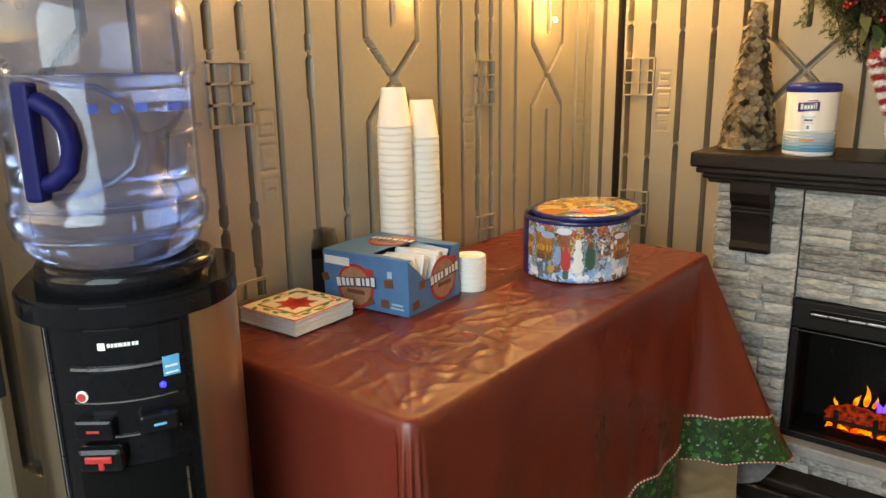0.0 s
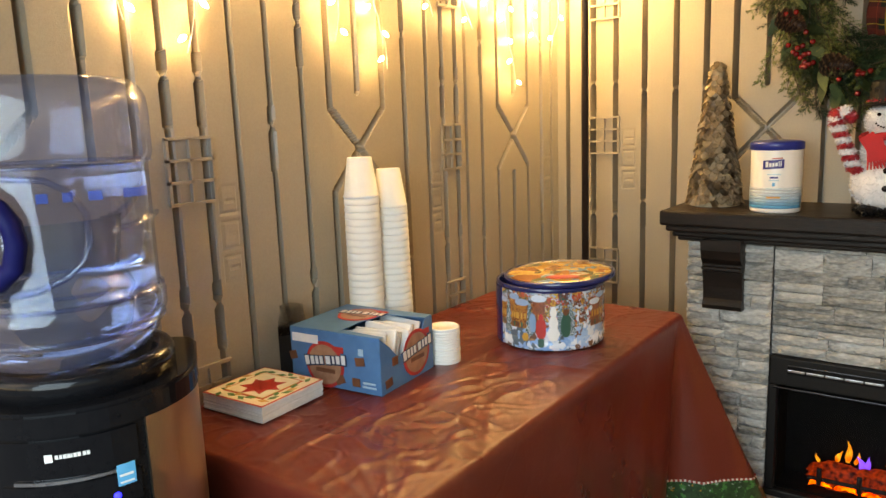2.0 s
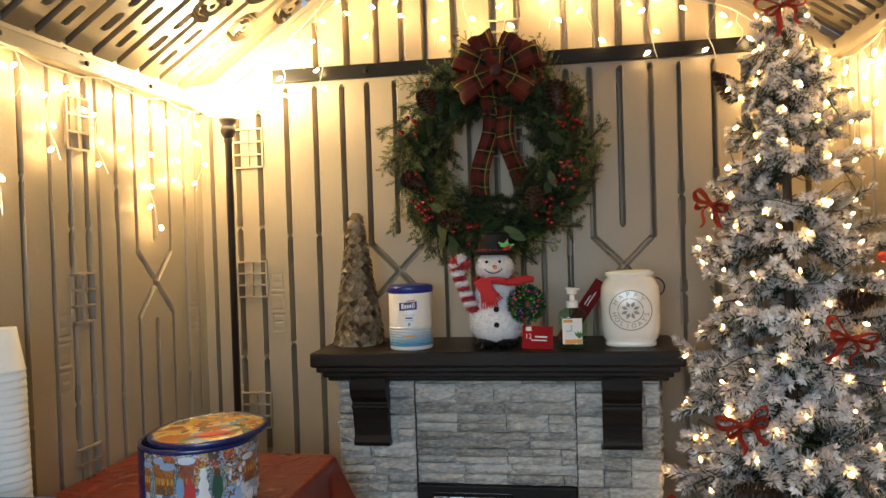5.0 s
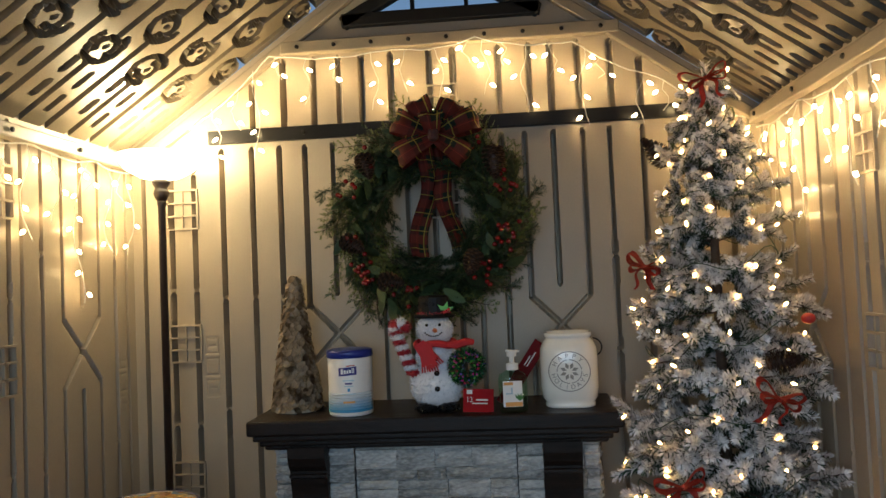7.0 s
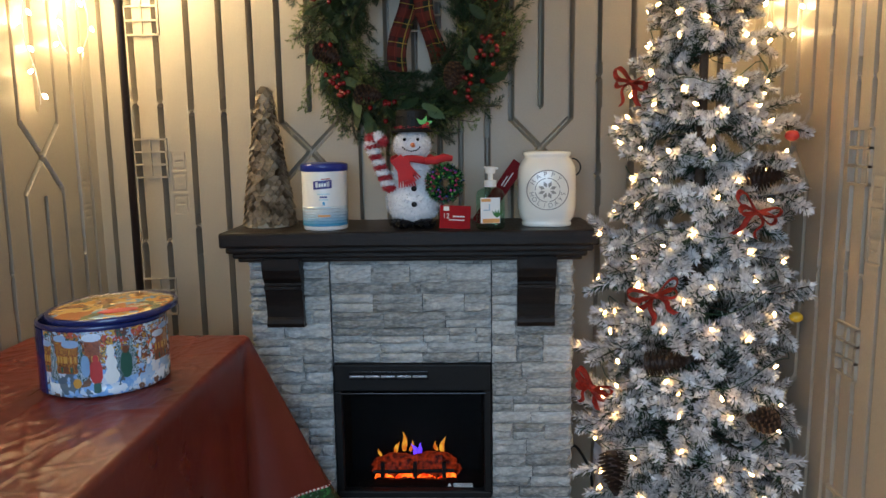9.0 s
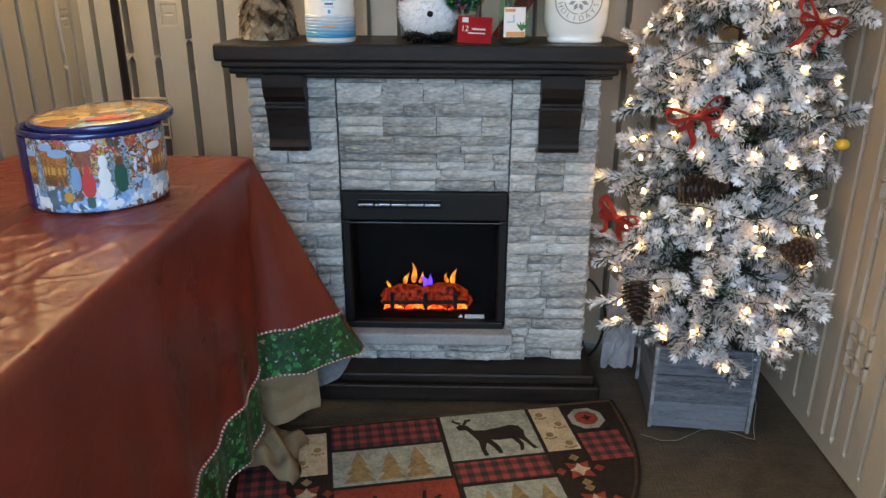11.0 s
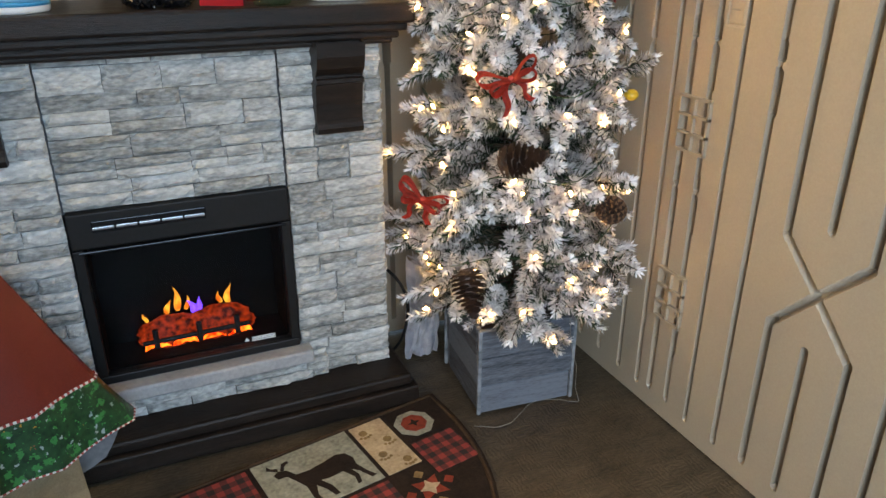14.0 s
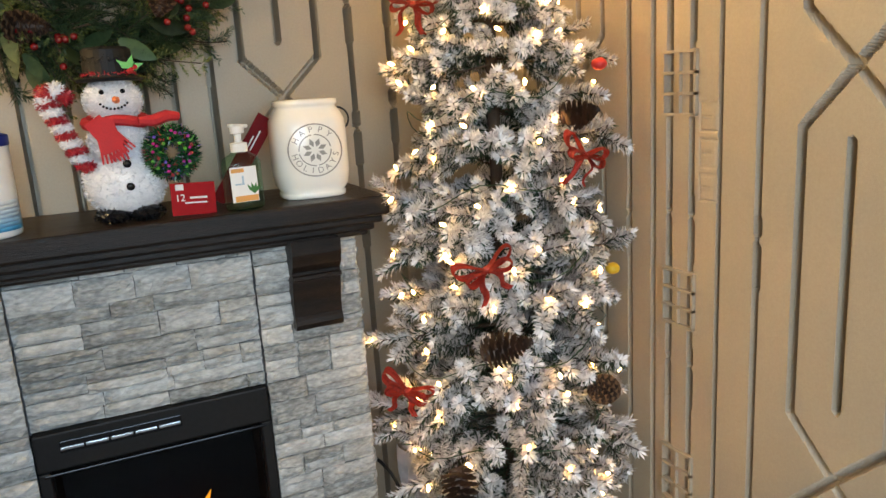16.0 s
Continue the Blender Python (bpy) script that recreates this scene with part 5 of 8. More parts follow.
# scarf
tube(bm, [(0.050 * math.cos(a), 0.044 * math.sin(a), 0.188 + 0.004 * math.sin(3 * a)) for a in np.linspace(0, 6.283, 25)], 0.010, 8, 1)
for k in range(2):
    prism(bm, [(-0.016, 0.006), (0.016, 0.006), (0.021, -0.052), (-0.019, -0.058)], 0, 0.004, pose(-0.036 + 0.014 * k, -0.052 - 0.004 * k, 0.190, 90, -34 + 26 * k, 0), 1)
    for f in range(7):
        prism(bm, [(-0.0022, 0.002), (0.0022, 0.002), (0.0016, -0.020), (-0.0016, -0.020)], 0, 0.003, pose(-0.036 + 0.014 * k, -0.052 - 0.004 * k, 0.190, 90, -34 + 26 * k, 0) @ pose(-0.017 + 0.006 * f, -0.054, 0, 0, 0, 3 * (f - 3)), 1)
tube(bm, [(0.036, -0.046, 0.188), (0.060, -0.044, 0.186), (0.085, -0.038, 0.194), (0.104, -0.032, 0.191)], 0.010, 8, 1, radii=[0.008, 0.0115, 0.011, 0.008])
# candy-cane arm
for k in range(9):
    z = 0.112 + 0.0142 * k
    x = -0.060 - 0.0055 * k
    mi = 0 if k % 2 else 4
    ball(bm, (x, -0.025, z), 0.0142, 2, mi, (1.1, 1, 0.7))
    hairs(bm, (x, -0.025, z), 0.0142, (1.1, 1, 0.7), 190, mi, 0.009)
for k in range(4):
    a = radians(200 - 62 * k)
    c = (-0.092 + 0.016 * math.cos(a), -0.025, 0.236 + 0.014 * math.sin(a))
    ball(bm, c, 0.0140, 2, 4 if k % 2 else 0)
    hairs(bm, c, 0.0140, (1, 1, 1), 150, 4 if k % 2 else 0, 0.009)
# small green wreath held at the side
for k in range(16):
    a = 2 * math.pi * k / 16
    c = (0.084 + 0.030 * math.cos(a), -0.045, 0.125 + 0.034 * math.sin(a))
    hairs(bm, c, 0.013, (1, 1, 1), 170, 5, 0.018, 0.0018)
    hairs(bm, c, 0.013, (1, 1, 1), 22, (6, 7, 4)[k % 3], 0.018, 0.0016)
    for j in range(2):
        ball(bm, (c[0] + 0.008 * math.sin(k * 2.3 + 3 * j), c[1] - 0.015 - 0.003 * j, c[2] + 0.008 * math.cos(k * 1.7 + 2 * j)), 0.0036, 1, (6, 4, 7, 6)[(k + j) % 4])
# holly on the hat
for a in (20, 75, 140):
    prism(bm, [(0, 0), (0.010, -0.007), (0.016, -0.003), (0.026, 0), (0.016, 0.004), (0.010, 0.007)], 0, 0.0012, pose(0.034, -0.042, 0.282, 90, -a, 0), 7)
for dx in (0, 0.007, -0.004):
    ball(bm, (0.036 + dx, -0.046, 0.280 + dx * 0.6), 0.0042, 2, 1)
M_REDT = mat("red_tinsel", (0.45, 0.02, 0.03), (0.30, 0.01, 0.02), 0.3, scale=50, bump=0.2, island=0.4)
tagged(part("snowman_figurine", bm, [M_TINSEL, M_REDF, M_DARK, M_CARROT, M_REDT, M_TGREEN, M_MULTI, M_HOLLY, M_BLACK], None, smooth=False, m=pose(0.012, 2.335, MT) @ Matrix.Diagonal((1.10, 1.05, 1.05, 1))), "white tinsel snowman with red scarf, top hat and small wreath", "figurine")

# red price tag standing beside the snowman
tag = thing("price_tag", "red card price tag leaning beside the snowman", "tag", pose(0.132, 2.290, MT, -7, 3, 4))
part("card", box(B(), (0, 0, 0.034), (0.088, 0.0015, 0.066), 0.0005), mat("deep_red_card", (0.36, 0.012, 0.016), (0.29, 0.010, 0.013), 0.8, bump=0.05, spec=0.15), tag)
bm = B()
box(bm, (-0.026, -0.0012, 0.058), (0.016, 0.001, 0.012))
part("sticker", bm, M_CARD_WHITE, tag, "white sticker")


def words(name, text, size, m, material, parent, depth=0.0004):
    cu = bpy.data.curves.new(name, "FONT")
    cu.body, cu.size, cu.extrude, cu.align_x, cu.align_y = text, size, depth, "CENTER", "CENTER"
    tmp = bpy.data.objects.new(name, cu)
    scene.collection.objects.link(tmp)
    me = bpy.data.meshes.new_from_object(tmp.evaluated_get(bpy.context.evaluated_depsgraph_get()))
    bpy.data.objects.remove(tmp)
    bpy.data.curves.remove(cu)
    me.materials.clear()
    me.materials.append(material)
    return part(name, me, None, parent, m=m)


words("number", "12", 0.020, pose(-0.026, -0.0013, 0.036, 90, 0, 0), M_CARD_WHITE, tag)
bm = B()
box(bm, (0.010, -0.0012, 0.036), (0.034, 0.0009, 0.004))
box(bm, (0.004, -0.0012, 0.026), (0.044, 0.0009, 0.003))
part("print_bar", bm, M_CARD_WHITE, tag)

# hand sanitiser pump bottle
M_GEL = clear("green_gel", (0.74, 0.95, 0.82), 0.2, 0.05)
san = thing("sanitiser_bottle", "clear green hand sanitiser bottle with white pump", "bottle", pose(0.234, 2.285, MT, 0, 0, 8) @ Matrix.Diagonal((1.2, 1.1, 1.0, 1)))
bm = B()
lathe(bm, [(0.028, 0), (0.033, 0.003), (0.0345, 0.010), (0.0345, 0.095), (0.031, 0.108), (0.016, 0.118), (0.013, 0.122)], 36, None, 0, True, 0.62)
part("bottle", bm, M_GEL, san, smooth=True)
bm = B()
lathe(bm, [(0.0145, 0.120), (0.0145, 0.138), (0.006, 0.140), (0.006, 0.156), (0.012, 0.158), (0.012, 0.172), (0.009, 0.176)], 20)
box(bm, (-0.016, 0, 0.172), (0.034, 0.010, 0.007), 0.003, pose(0, 0, 0, 0, 6, 0))
part("pump", bm, M_WHITE, san, "white pump head", smooth=False)
bm = B()
box(bm, (-0.004, -0.0222, 0.055), (0.046, 0.0012, 0.072), 0.0004)
lab = part("label", bm, M_TUB, san, "white label with orange bars")
part("print_bar", box(B(), (-0.002, -0.0232, 0.026), (0.040, 0.0008, 0.012)), M_ORANGE, lab)
part("print_bar", box(B(), (-0.014, -0.0232, 0.084), (0.022, 0.0008, 0.008)), M_ORANGE, lab)
bm = B()
for k in range(4):
    prism(bm, [(0, 0), (0.003, 0.012), (0, 0.024), (-0.003, 0.012)], 0, 0.0006, pose(0.012, -0.0228, 0.034, 90, -30 + 20 * k, 0))
part("leaf_print", bm, M_GREEN, lab)
bm = B()
box(bm, (-0.006, -0.0230, 0.064), (0.003, 0.0008, 0.018))
box(bm, (-0.012, -0.0230, 0.056), (0.016, 0.0008, 0.003))
part("text_bar", bm, M_PALE, lab)

# white ceramic lantern jar
M_CERAMIC = mat("cream_glazed_ceramic", (0.86, 0.83, 0.76), (0.82, 0.79, 0.72), 0.16, scale=6, fine=40, bump=0.02, coat=0.5, rvar=0.04)
# the jar wall is whole; this grey paints the shade inside its cut-outs
M_CUT = mat("painted_cut_shade", (0.33, 0.31, 0.28), (0.26, 0.245, 0.22), 0.7, bump=0.1)
jar = thing("lantern_jar", "white glazed ceramic lantern jar with cut-out holiday words", "jar", pose(0.402, 2.375, MT, 0, 0, -4) @ Matrix.Diagonal((1.0, 1, 0.96, 1)))
bm = B()


def squircle(r, z, n=48, p=3.2):
    out = []
    for k in range(n):
        a = 2 * math.pi * k / n
        f = (abs(math.cos(a)) ** p + abs(math.sin(a)) ** p) ** (-1 / p)
        out.append(bm.verts.new((r * f * math.cos(a), 0.9 * r * f * math.sin(a), z)))
    return out


prev = None
for r, z in ((0.068, 0.0), (0.073, 0.003), (0.073, 0.012), (0.070, 0.015), (0.080, 0.030), (0.0845, 0.060), (0.0845, 0.150), (0.082, 0.178), (0.073, 0.198), (0.066, 0.206), (0.066, 0.210), (0.070, 0.213), (0.070, 0.222), (0.067, 0.225), (0.062, 0.222), (0.060, 0.19), (0.076, 0.15), (0.076, 0.03), (0.02, 0.02)):
    ring = squircle(r, z)
    if prev:
        for k in range(48):
            bm.faces.new((prev[k], prev[(k + 1) % 48], ring[(k + 1) % 48], ring[k]))
    else:
        bm.faces.new(ring[::-1])
    prev = ring
bm.faces.new(prev)
part("body", bm, M_CERAMIC, jar, smooth=True)
fy = -0.0768
cz = 0.112
for k in range(8):
    a = 2 * math.pi * k / 8
    bm = B()
    prism(bm, [(0.008, 0), (0.017, -0.0055), (0.028, 0), (0.017, 0.0055)], 0, 0.0012, pose(0, fy, cz, 90, 0, 0) @ pose(0, 0, 0, 0, 0, 45 * k + 22))
    part("cut_petal", bm, M_CUT, jar, "petal-shaped cut-out, drawn as a shade-grey plate")
bm = B()
for r, w in ((0.035, 0.0012), (0.0585, 0.0014)):
    for k in range(40):
        if r < 0.05 and k % 10 == 0:
            continue
        a, b = 2 * math.pi * k / 40, 2 * math.pi * (k + 1) / 40
        prism(bm, [((r - w) * math.cos(a), (r - w) * math.sin(a)), ((r + w) * math.cos(a), (r + w) * math.sin(a)), ((r + w) * math.cos(b), (r + w) * math.sin(b)), ((r - w) * math.cos(b), (r - w) * math.sin(b))], 0, 0.001, pose(0, fy, cz, 90, 0, 0))
part("cut_ring", bm, M_CUT, jar, "ring-shaped cut-out, drawn as shade-grey plates")
for word, a0, da, flip in (("HAPPY", 150, -26, False), ("HOLIDAYS", 195, 21.5, True)):
    for k, ch in enumerate(word):
        a = a0 + da * k
        words("letter", ch, 0.019, pose(0, fy - 0.0006, cz, 90, 0, 0) @ pose(0.0465 * math.cos(radians(a)), 0.0465 * math.sin(radians(a)), 0, 0, 0, a + (90 if flip else -90)), M_CUT, jar)
bm = B()
tube(bm, [(0.070 + 0.028 * math.sin(a), 0, 0.185 + 0.028 * math.cos(a) - 0.01) for a in np.linspace(0.1, 3.0, 12)], 0.0022, 8)
part("wire_handle", bm, M_STEEL, jar, "dark wire handle")
# red gift tag leaning behind the pump bottle
M_DARKRED = mat("dark_red_card", (0.17, 0.008, 0.010), (0.12, 0.005, 0.007), 0.7, bump=0.05, spec=0.15)
gt = thing("gift_tag", "dark red card tag leaning against the lantern jar", "tag", pose(0.200, 2.41, MT + 0.002, -4, 35, 0))
part("card", box(B(), (0, 0, 0.11), (0.042, 0.0016, 0.22), 0.0005), M_DARKRED, gt)
bm = B()
box(bm, (0.002, -0.0013, 0.16), (0.003, 0.0008, 0.05))
box(bm, (-0.006, -0.0013, 0.15), (0.003, 0.0008, 0.034))
part("print_bar", bm, M_CARD_WHITE, gt)

# ---- water cooler ----
M_BRUSHED = mat("bronze_brushed_steel", (0.50, 0.42, 0.33), (0.42, 0.35, 0.27), 0.32, metal=1.0, scale=6, fine=240, bump=0.05, stretch=(8, 8, 0.4))
cooler = thing("water_cooler", "black and steel water cooler standing beside the table", "water cooler", pose(-0.779, 0.655, 0, 0, 0, 55))


def plan(r, back=0.125, n=40):
    """The cooler's plan: a round front towards -y and a squared back."""
    out = [(-r * math.cos(math.pi * k / n), -r * math.sin(math.pi * k / n)) for k in range(n + 1)]
    for cx, a0 in ((r - 0.03, 0), (-r + 0.03, 90)):
        for k in range(6):
            a = radians(a0 + 18 * k)
            out.append((cx + 0.03 * math.cos(a), back - 0.03 + 0.03 * math.sin(a)))
    return out


def round_face(a0, a1, z0, z1, r=0.1475, th=0.003, n=16):
    """A plate bent round the cooler's front between two bearings in degrees, 0 straight ahead."""
    bm = B()
    ring = []
    for k in range(n + 1):
        a = radians(a0 + (a1 - a0) * k / n)
        ring.append([bm.verts.new((q * math.sin(a), -q * math.cos(a), z)) for q, z in ((r, z0), (r + th, z0), (r + th, z1), (r, z1))])
    for p, q in zip(ring, ring[1:]):
        for k in range(4):
            bm.faces.new((p[k], q[k], q[(k + 1) % 4], p[(k + 1) % 4]))
    bm.faces.new(ring[0][::-1])
    bm.faces.new(ring[-1])
    return bm


body = part("body", prism(B(), plan(0.1445), 0.02, 0.94), M_DARK, cooler)
part("base", prism(B(), plan(0.140, 0.12), 0.0, 0.02), M_BLACK, cooler)
bm = B()
prism(bm, plan(0.152, 0.130), 0.938, 0.964)
prism(bm, plan(0.148, 0.126), 0.964, 0.969)
bmesh.ops.bevel(bm, geom=[e for e in bm.edges if abs(e.verts[0].co.z - e.verts[1].co.z) < 1e-5 and e.verts[0].co.z > 0.963], offset=0.002, segments=2, affect="EDGES")
part("top_cover", bm, M_DARK, cooler, "glossy black round top cover")
part("collar", lathe(B(), [(0.124, 0.966), (0.124, 0.992), (0.120, 0.999), (0.108, 1.001), (0.098, 0.992), (0.092, 0.970)], 56), M_DARK, cooler, "black bottle collar", smooth=True)
for s in (-1, 1):
    part("side_panel", round_face(*((-92, -42) if s < 0 else (35, 92)), 0.03, 0.936, 0.1450, 0.004, 24), M_BRUSHED, cooler, "brushed steel side panel", smooth=False)
    flat = box(B(), (s * 0.147, 0.045, 0.483), (0.004, 0.088, 0.906))
    part("side_panel", flat, M_BRUSHED, cooler, "brushed steel side panel")
# dispensing face
part("upper_fascia", round_face(-34, 30, 0.886, 0.932, 0.1445, 0.0035), M_DARK, cooler)
part("middle_fascia", round_face(-34, 30, 0.834, 0.874, 0.1445, 0.0035), M_DARK, cooler)
part("lower_fascia", round_face(-34, 30, 0.785, 0.831, 0.1445, 0.0025), M_DARK, cooler)
part("chrome_strip", round_face(-27, 27, 0.8770, 0.8810, 0.1455, 0.003), M_SILVER, cooler, "silver strip")
part("chrome_strip", round_face(-27, 25, 0.8305, 0.8325, 0.1455, 0.003), M_SILVER, cooler)
part("chrome_strip", round_face(-27, 25, 0.7805, 0.7825, 0.1455, 0.003), M_SILVER, cooler)
part("edge_strip", round_face(-40.6, -39.6, 0.05, 0.935, 0.1455, 0.004, 2), M_SILVER, cooler, "thin silver edge strip")
lgc = part("brand_mark", round_face(-11.2, -7.6, 0.906, 0.916, 0.1480, 0.0008, 3), M_WHITE, cooler, "small white brand mark")
for a, w in ((-6.6, 1.5), (-4.7, 1.2), (-3.1, 1.5), (-1.3, 1.4), (0.3, 0.6), (1.3, 1.4), (3.0, 1.4), (5.2, 1.4), (6.9, 1.4)):
    part("brand_bar", round_face(a, a + w, 0.9095, 0.9145, 0.1480, 0.0008, 2), M_CARD_WHITE, lgc)
M_STICK = mat("blue_sticker", (0.05, 0.36, 0.62), (0.12, 0.46, 0.70), 0.4, bump=0.02)
st = part("energy_sticker", round_face(18.6, 27.2, 0.858, 0.886, 0.1490, 0.0008, 6), M_STICK, cooler, "pale blue sticker with a white sweep")
part("sweep", round_face(19.6, 26.2, 0.870, 0.873, 0.1498, 0.0006, 6), M_WHITE, st)
part("print_bar", round_face(19.6, 26.2, 0.861, 0.8635, 0.1498, 0.0006, 6), M_WHITE, st)


def on_face(a, z, r=0.148):
    """A frame on the round front: x along it, y up, z outward."""
    a = radians(a)
    o, t = Vector((math.sin(a), -math.cos(a), 0)), Vector((math.cos(a), math.sin(a), 0))
    m = Matrix((t, Vector((0, 0, 1)), o)).transposed().to_4x4()
    m.translation = o * r + Vector((0, 0, z))
    return m


part("blue_led", ball(B(), (0, 0, 0), 0.0048, 2), glow("blue_led_light", (0.004, 0.012, 1.0), 3.5), cooler, "lit blue indicator", m=on_face(17.8, 0.8465))
kn = part("lock_button", lathe(B(), [(0.0082, 0), (0.0082, 0.002), (0.005, 0.003)], 20), M_CARD_WHITE, cooler, "white button with red centre", m=on_face(-22.2, 0.8415))
part("button_centre", lathe(B(), [(0.0058, 0), (0.0058, 0.0012)], 16), M_RED, kn, m=pose(0, 0, 0.003))
for a, mm, w in ((-16.3, M_RED, 0.017), (13.5, M_STICK, 0.016)):
    tp = part("tap", box(B(), (0, 0, 0.004), (0.052, 0.030, 0.024), 0.005), M_DARK, cooler, "black push tap", m=on_face(a, 0.799))
    part("tap_mark", box(B(), (0, -0.001, 0.0165), (w, 0.0035, 0.0012), 0.0005), mm, tp)
lv = part("hot_lever", box(B(), (0, 0, 0.006), (0.062, 0.036, 0.028), 0.008), M_DARK, cooler, "black lever with red guard", m=on_face(-14.5, 0.757))
bm = B()
box(bm, (0, 0.003, 0.0215), (0.036, 0.010, 0.004), 0.002)
box(bm, (0.003, -0.004, 0.0215), (0.008, 0.016, 0.004), 0.002)
part("red_guard", bm, M_RED, lv)
# no hollow is cut: a near-black plate paints the recess's shade
part("drip_recess_shade", round_face(-30, 28, 0.35, 0.735, 0.1445, 0.002), M_RECESS, cooler)
part("edge_strip", round_face(25.0, 26.2, 0.45, 0.715, 0.1462, 0.002, 2), M_SILVER, cooler)

# bottle
bottle = thing("water_bottle", "large clear blue water bottle upside down on the cooler", "water bottle", pose(-0.775, 0.640, 0.972, 0, 0, 55) @ Matrix.Diagonal((0.985, 0.985, 0.945, 1)))
M_BOTTLE = clear("clear_blue_plastic", (0.74, 0.80, 0.955), 0.34, 0.06)
M_RIM = clear("thick_blue_plastic", (0.80, 0.86, 0.985), 0.45, 0.16)
# a little patchy pale-blue diffuse haze mixed in to give the clear shell body
bn = M_BOTTLE.node_tree
surf = bn.nodes["Material Output"].inputs["Surface"]
haze, blend, spots, amount = (bn.nodes.new("ShaderNode" + k) for k in ("BsdfDiffuse", "MixShader", "TexNoise", "MapRange"))
haze.inputs["Color"].default_value = (0.66, 0.70, 0.95, 1)
spots.inputs["Scale"].default_value, spots.inputs["Detail"].default_value = 14, 5
amount.inputs["To Min"].default_value, amount.inputs["To Max"].default_value = 0.0, 0.05
bn.links.new(spots.outputs["Fac"], amount.inputs["Value"])
bn.links.new(amount.outputs[0], blend.inputs[0])
bn.links.new(surf.links[0].from_socket, blend.inputs[1])
bn.links.new(haze.outputs[0], blend.inputs[2])
bn.links.new(blend.outputs[0], surf)
outer = [(0.028, 0.0), (0.030, 0.008), (0.060, 0.020), (0.096, 0.034), (0.112, 0.046), (0.120, 0.058), (0.123, 0.068), (0.124, 0.074), (0.131, 0.084), (0.134, 0.094), (0.134, 0.112), (0.131, 0.120), (0.127, 0.126), (0.127, 0.290), (0.128, 0.297), (0.132, 0.304), (0.134, 0.312), (0.134, 0.372), (0.132, 0.388), (0.126, 0.401), (0.116, 0.410), (0.102, 0.413)]
part("shell", lathe(B(), outer, 64), M_BOTTLE, bottle, smooth=True)
for zr, rr, w in ((0.078, 0.1275, 0.0035), (0.122, 0.1298, 0.0030), (0.300, 0.1300, 0.0020)):
    bm = B()
    tube(bm, [(rr * math.cos(a), rr * math.sin(a), zr) for a in np.linspace(0, 2 * math.pi, 65)], w, 8)
    part("rim", bm, M_RIM, bottle, "thicker blue rim of the bottle", smooth=True)


def round_bottle(deg, z, r=0.1315):
    return (r * math.cos(radians(deg)), r * math.sin(radians(deg)), z)


# moulded ridge that sweeps round the handle's recess, and a short side ridge
bm = B()
tube(bm, [round_bottle(d, z) for d, z in ((-118, 0.300), (-100, 0.290), (-82, 0.285), (-70, 0.268), (-64, 0.240), (-64, 0.205), (-68, 0.180), (-78, 0.162), (-92, 0.150), (-112, 0.143))], 0.0042, 8)
part("ridge", bm, M_RIM, bottle, "moulded ridge round the handle recess", smooth=True)
bm = B()
tube(bm, [round_bottle(d, z) for d, z in ((-50, 0.214), (-42, 0.218), (-30, 0.220), (-15, 0.222), (5, 0.224))], 0.0036, 8)
part("ridge", bm, M_RIM, bottle, smooth=True)
M_WATER = glass("water", (0.80, 0.85, 0.96), 0.0, 1.33)
part("water", lathe(B(), [(0.05, 0.026)] + [(r - 0.0045, z) for r, z in outer if 0.03 < z < 0.30] + [(0.123, 0.300)], 48), M_WATER, bottle, "clear water", smooth=True)
M_HANDLE = mat("dark_blue_plastic", (0.005, 0.006, 0.060), (0.004, 0.005, 0.045), 0.5, scale=10, fine=60, bump=0.05, spec=0.12)
bm = B()
box(bm, (0, 0, 0), (0.024, 0.024, 0.152), 0.005, pose(-0.062, -0.131, 0.217, 0, 0, -24))
part("handle", bm, M_HANDLE, bottle, "dark blue carrying handle")
bm = B()
gp = [(-0.060, -0.130, 0.268), (-0.046, -0.137, 0.268), (-0.030, -0.141, 0.256), (-0.018, -0.143, 0.236), (-0.015, -0.143, 0.212), (-0.022, -0.142, 0.184), (-0.040, -0.137, 0.166), (-0.060, -0.130, 0.162)]
tube(bm, gp, 0.0125, 10)
part("grip", bm, M_HANDLE, bottle, smooth=True)
M_INKBLUE = mat("blue_bottle_print", (0.05, 0.14, 0.50), None, 0.4, bump=0)
bm = B()
for k, (dx, w) in enumerate(((-0.02, 0.014), (0.0, 0.012), (0.022, 0.016), (0.046, 0.012), (0.064, 0.014))):
    box(bm, (dx, 0.090, 0.250), (w * 0.7, 0.0015, 0.016), 0.0006)
part("print_bar", bm, M_INKBLUE, bottle, "blue bars of lettering seen through the water")

# doorway post with a black strap
bm = B()
box(bm, (-0.862, 0.462, 0.95), (0.07, 0.034, 1.90), 0.008)
post = tagged(part("door_jamb", bm, M_TRIM), "tan plastic door jamb with a black strap", "door frame", kind="structure")
bm = B()
box(bm, (-0.860, 0.462, 0.88), (0.080, 0.042, 0.11), 0.004)
part("strap", bm, M_BLACK, post, "black strap round the jamb")

# ---- floor lamp ----
M_LAMPBROWN = mat("dark_bronze", (0.035, 0.022, 0.016), (0.02, 0.013, 0.010), 0.4, scale=10, fine=80, bump=0.1)
LX, LY = -0.832, 2.375
flamp = thing("floor_lamp", "dark bronze torchiere lamp with lit bowl in the corner", "floor lamp", pose(LX, LY, 0))
part("base", lathe(B(), [(0.125, 0), (0.125, 0.012), (0.11, 0.02), (0.03, 0.03), (0.014, 0.05)], 40), M_LAMPBROWN, flamp, smooth=True)
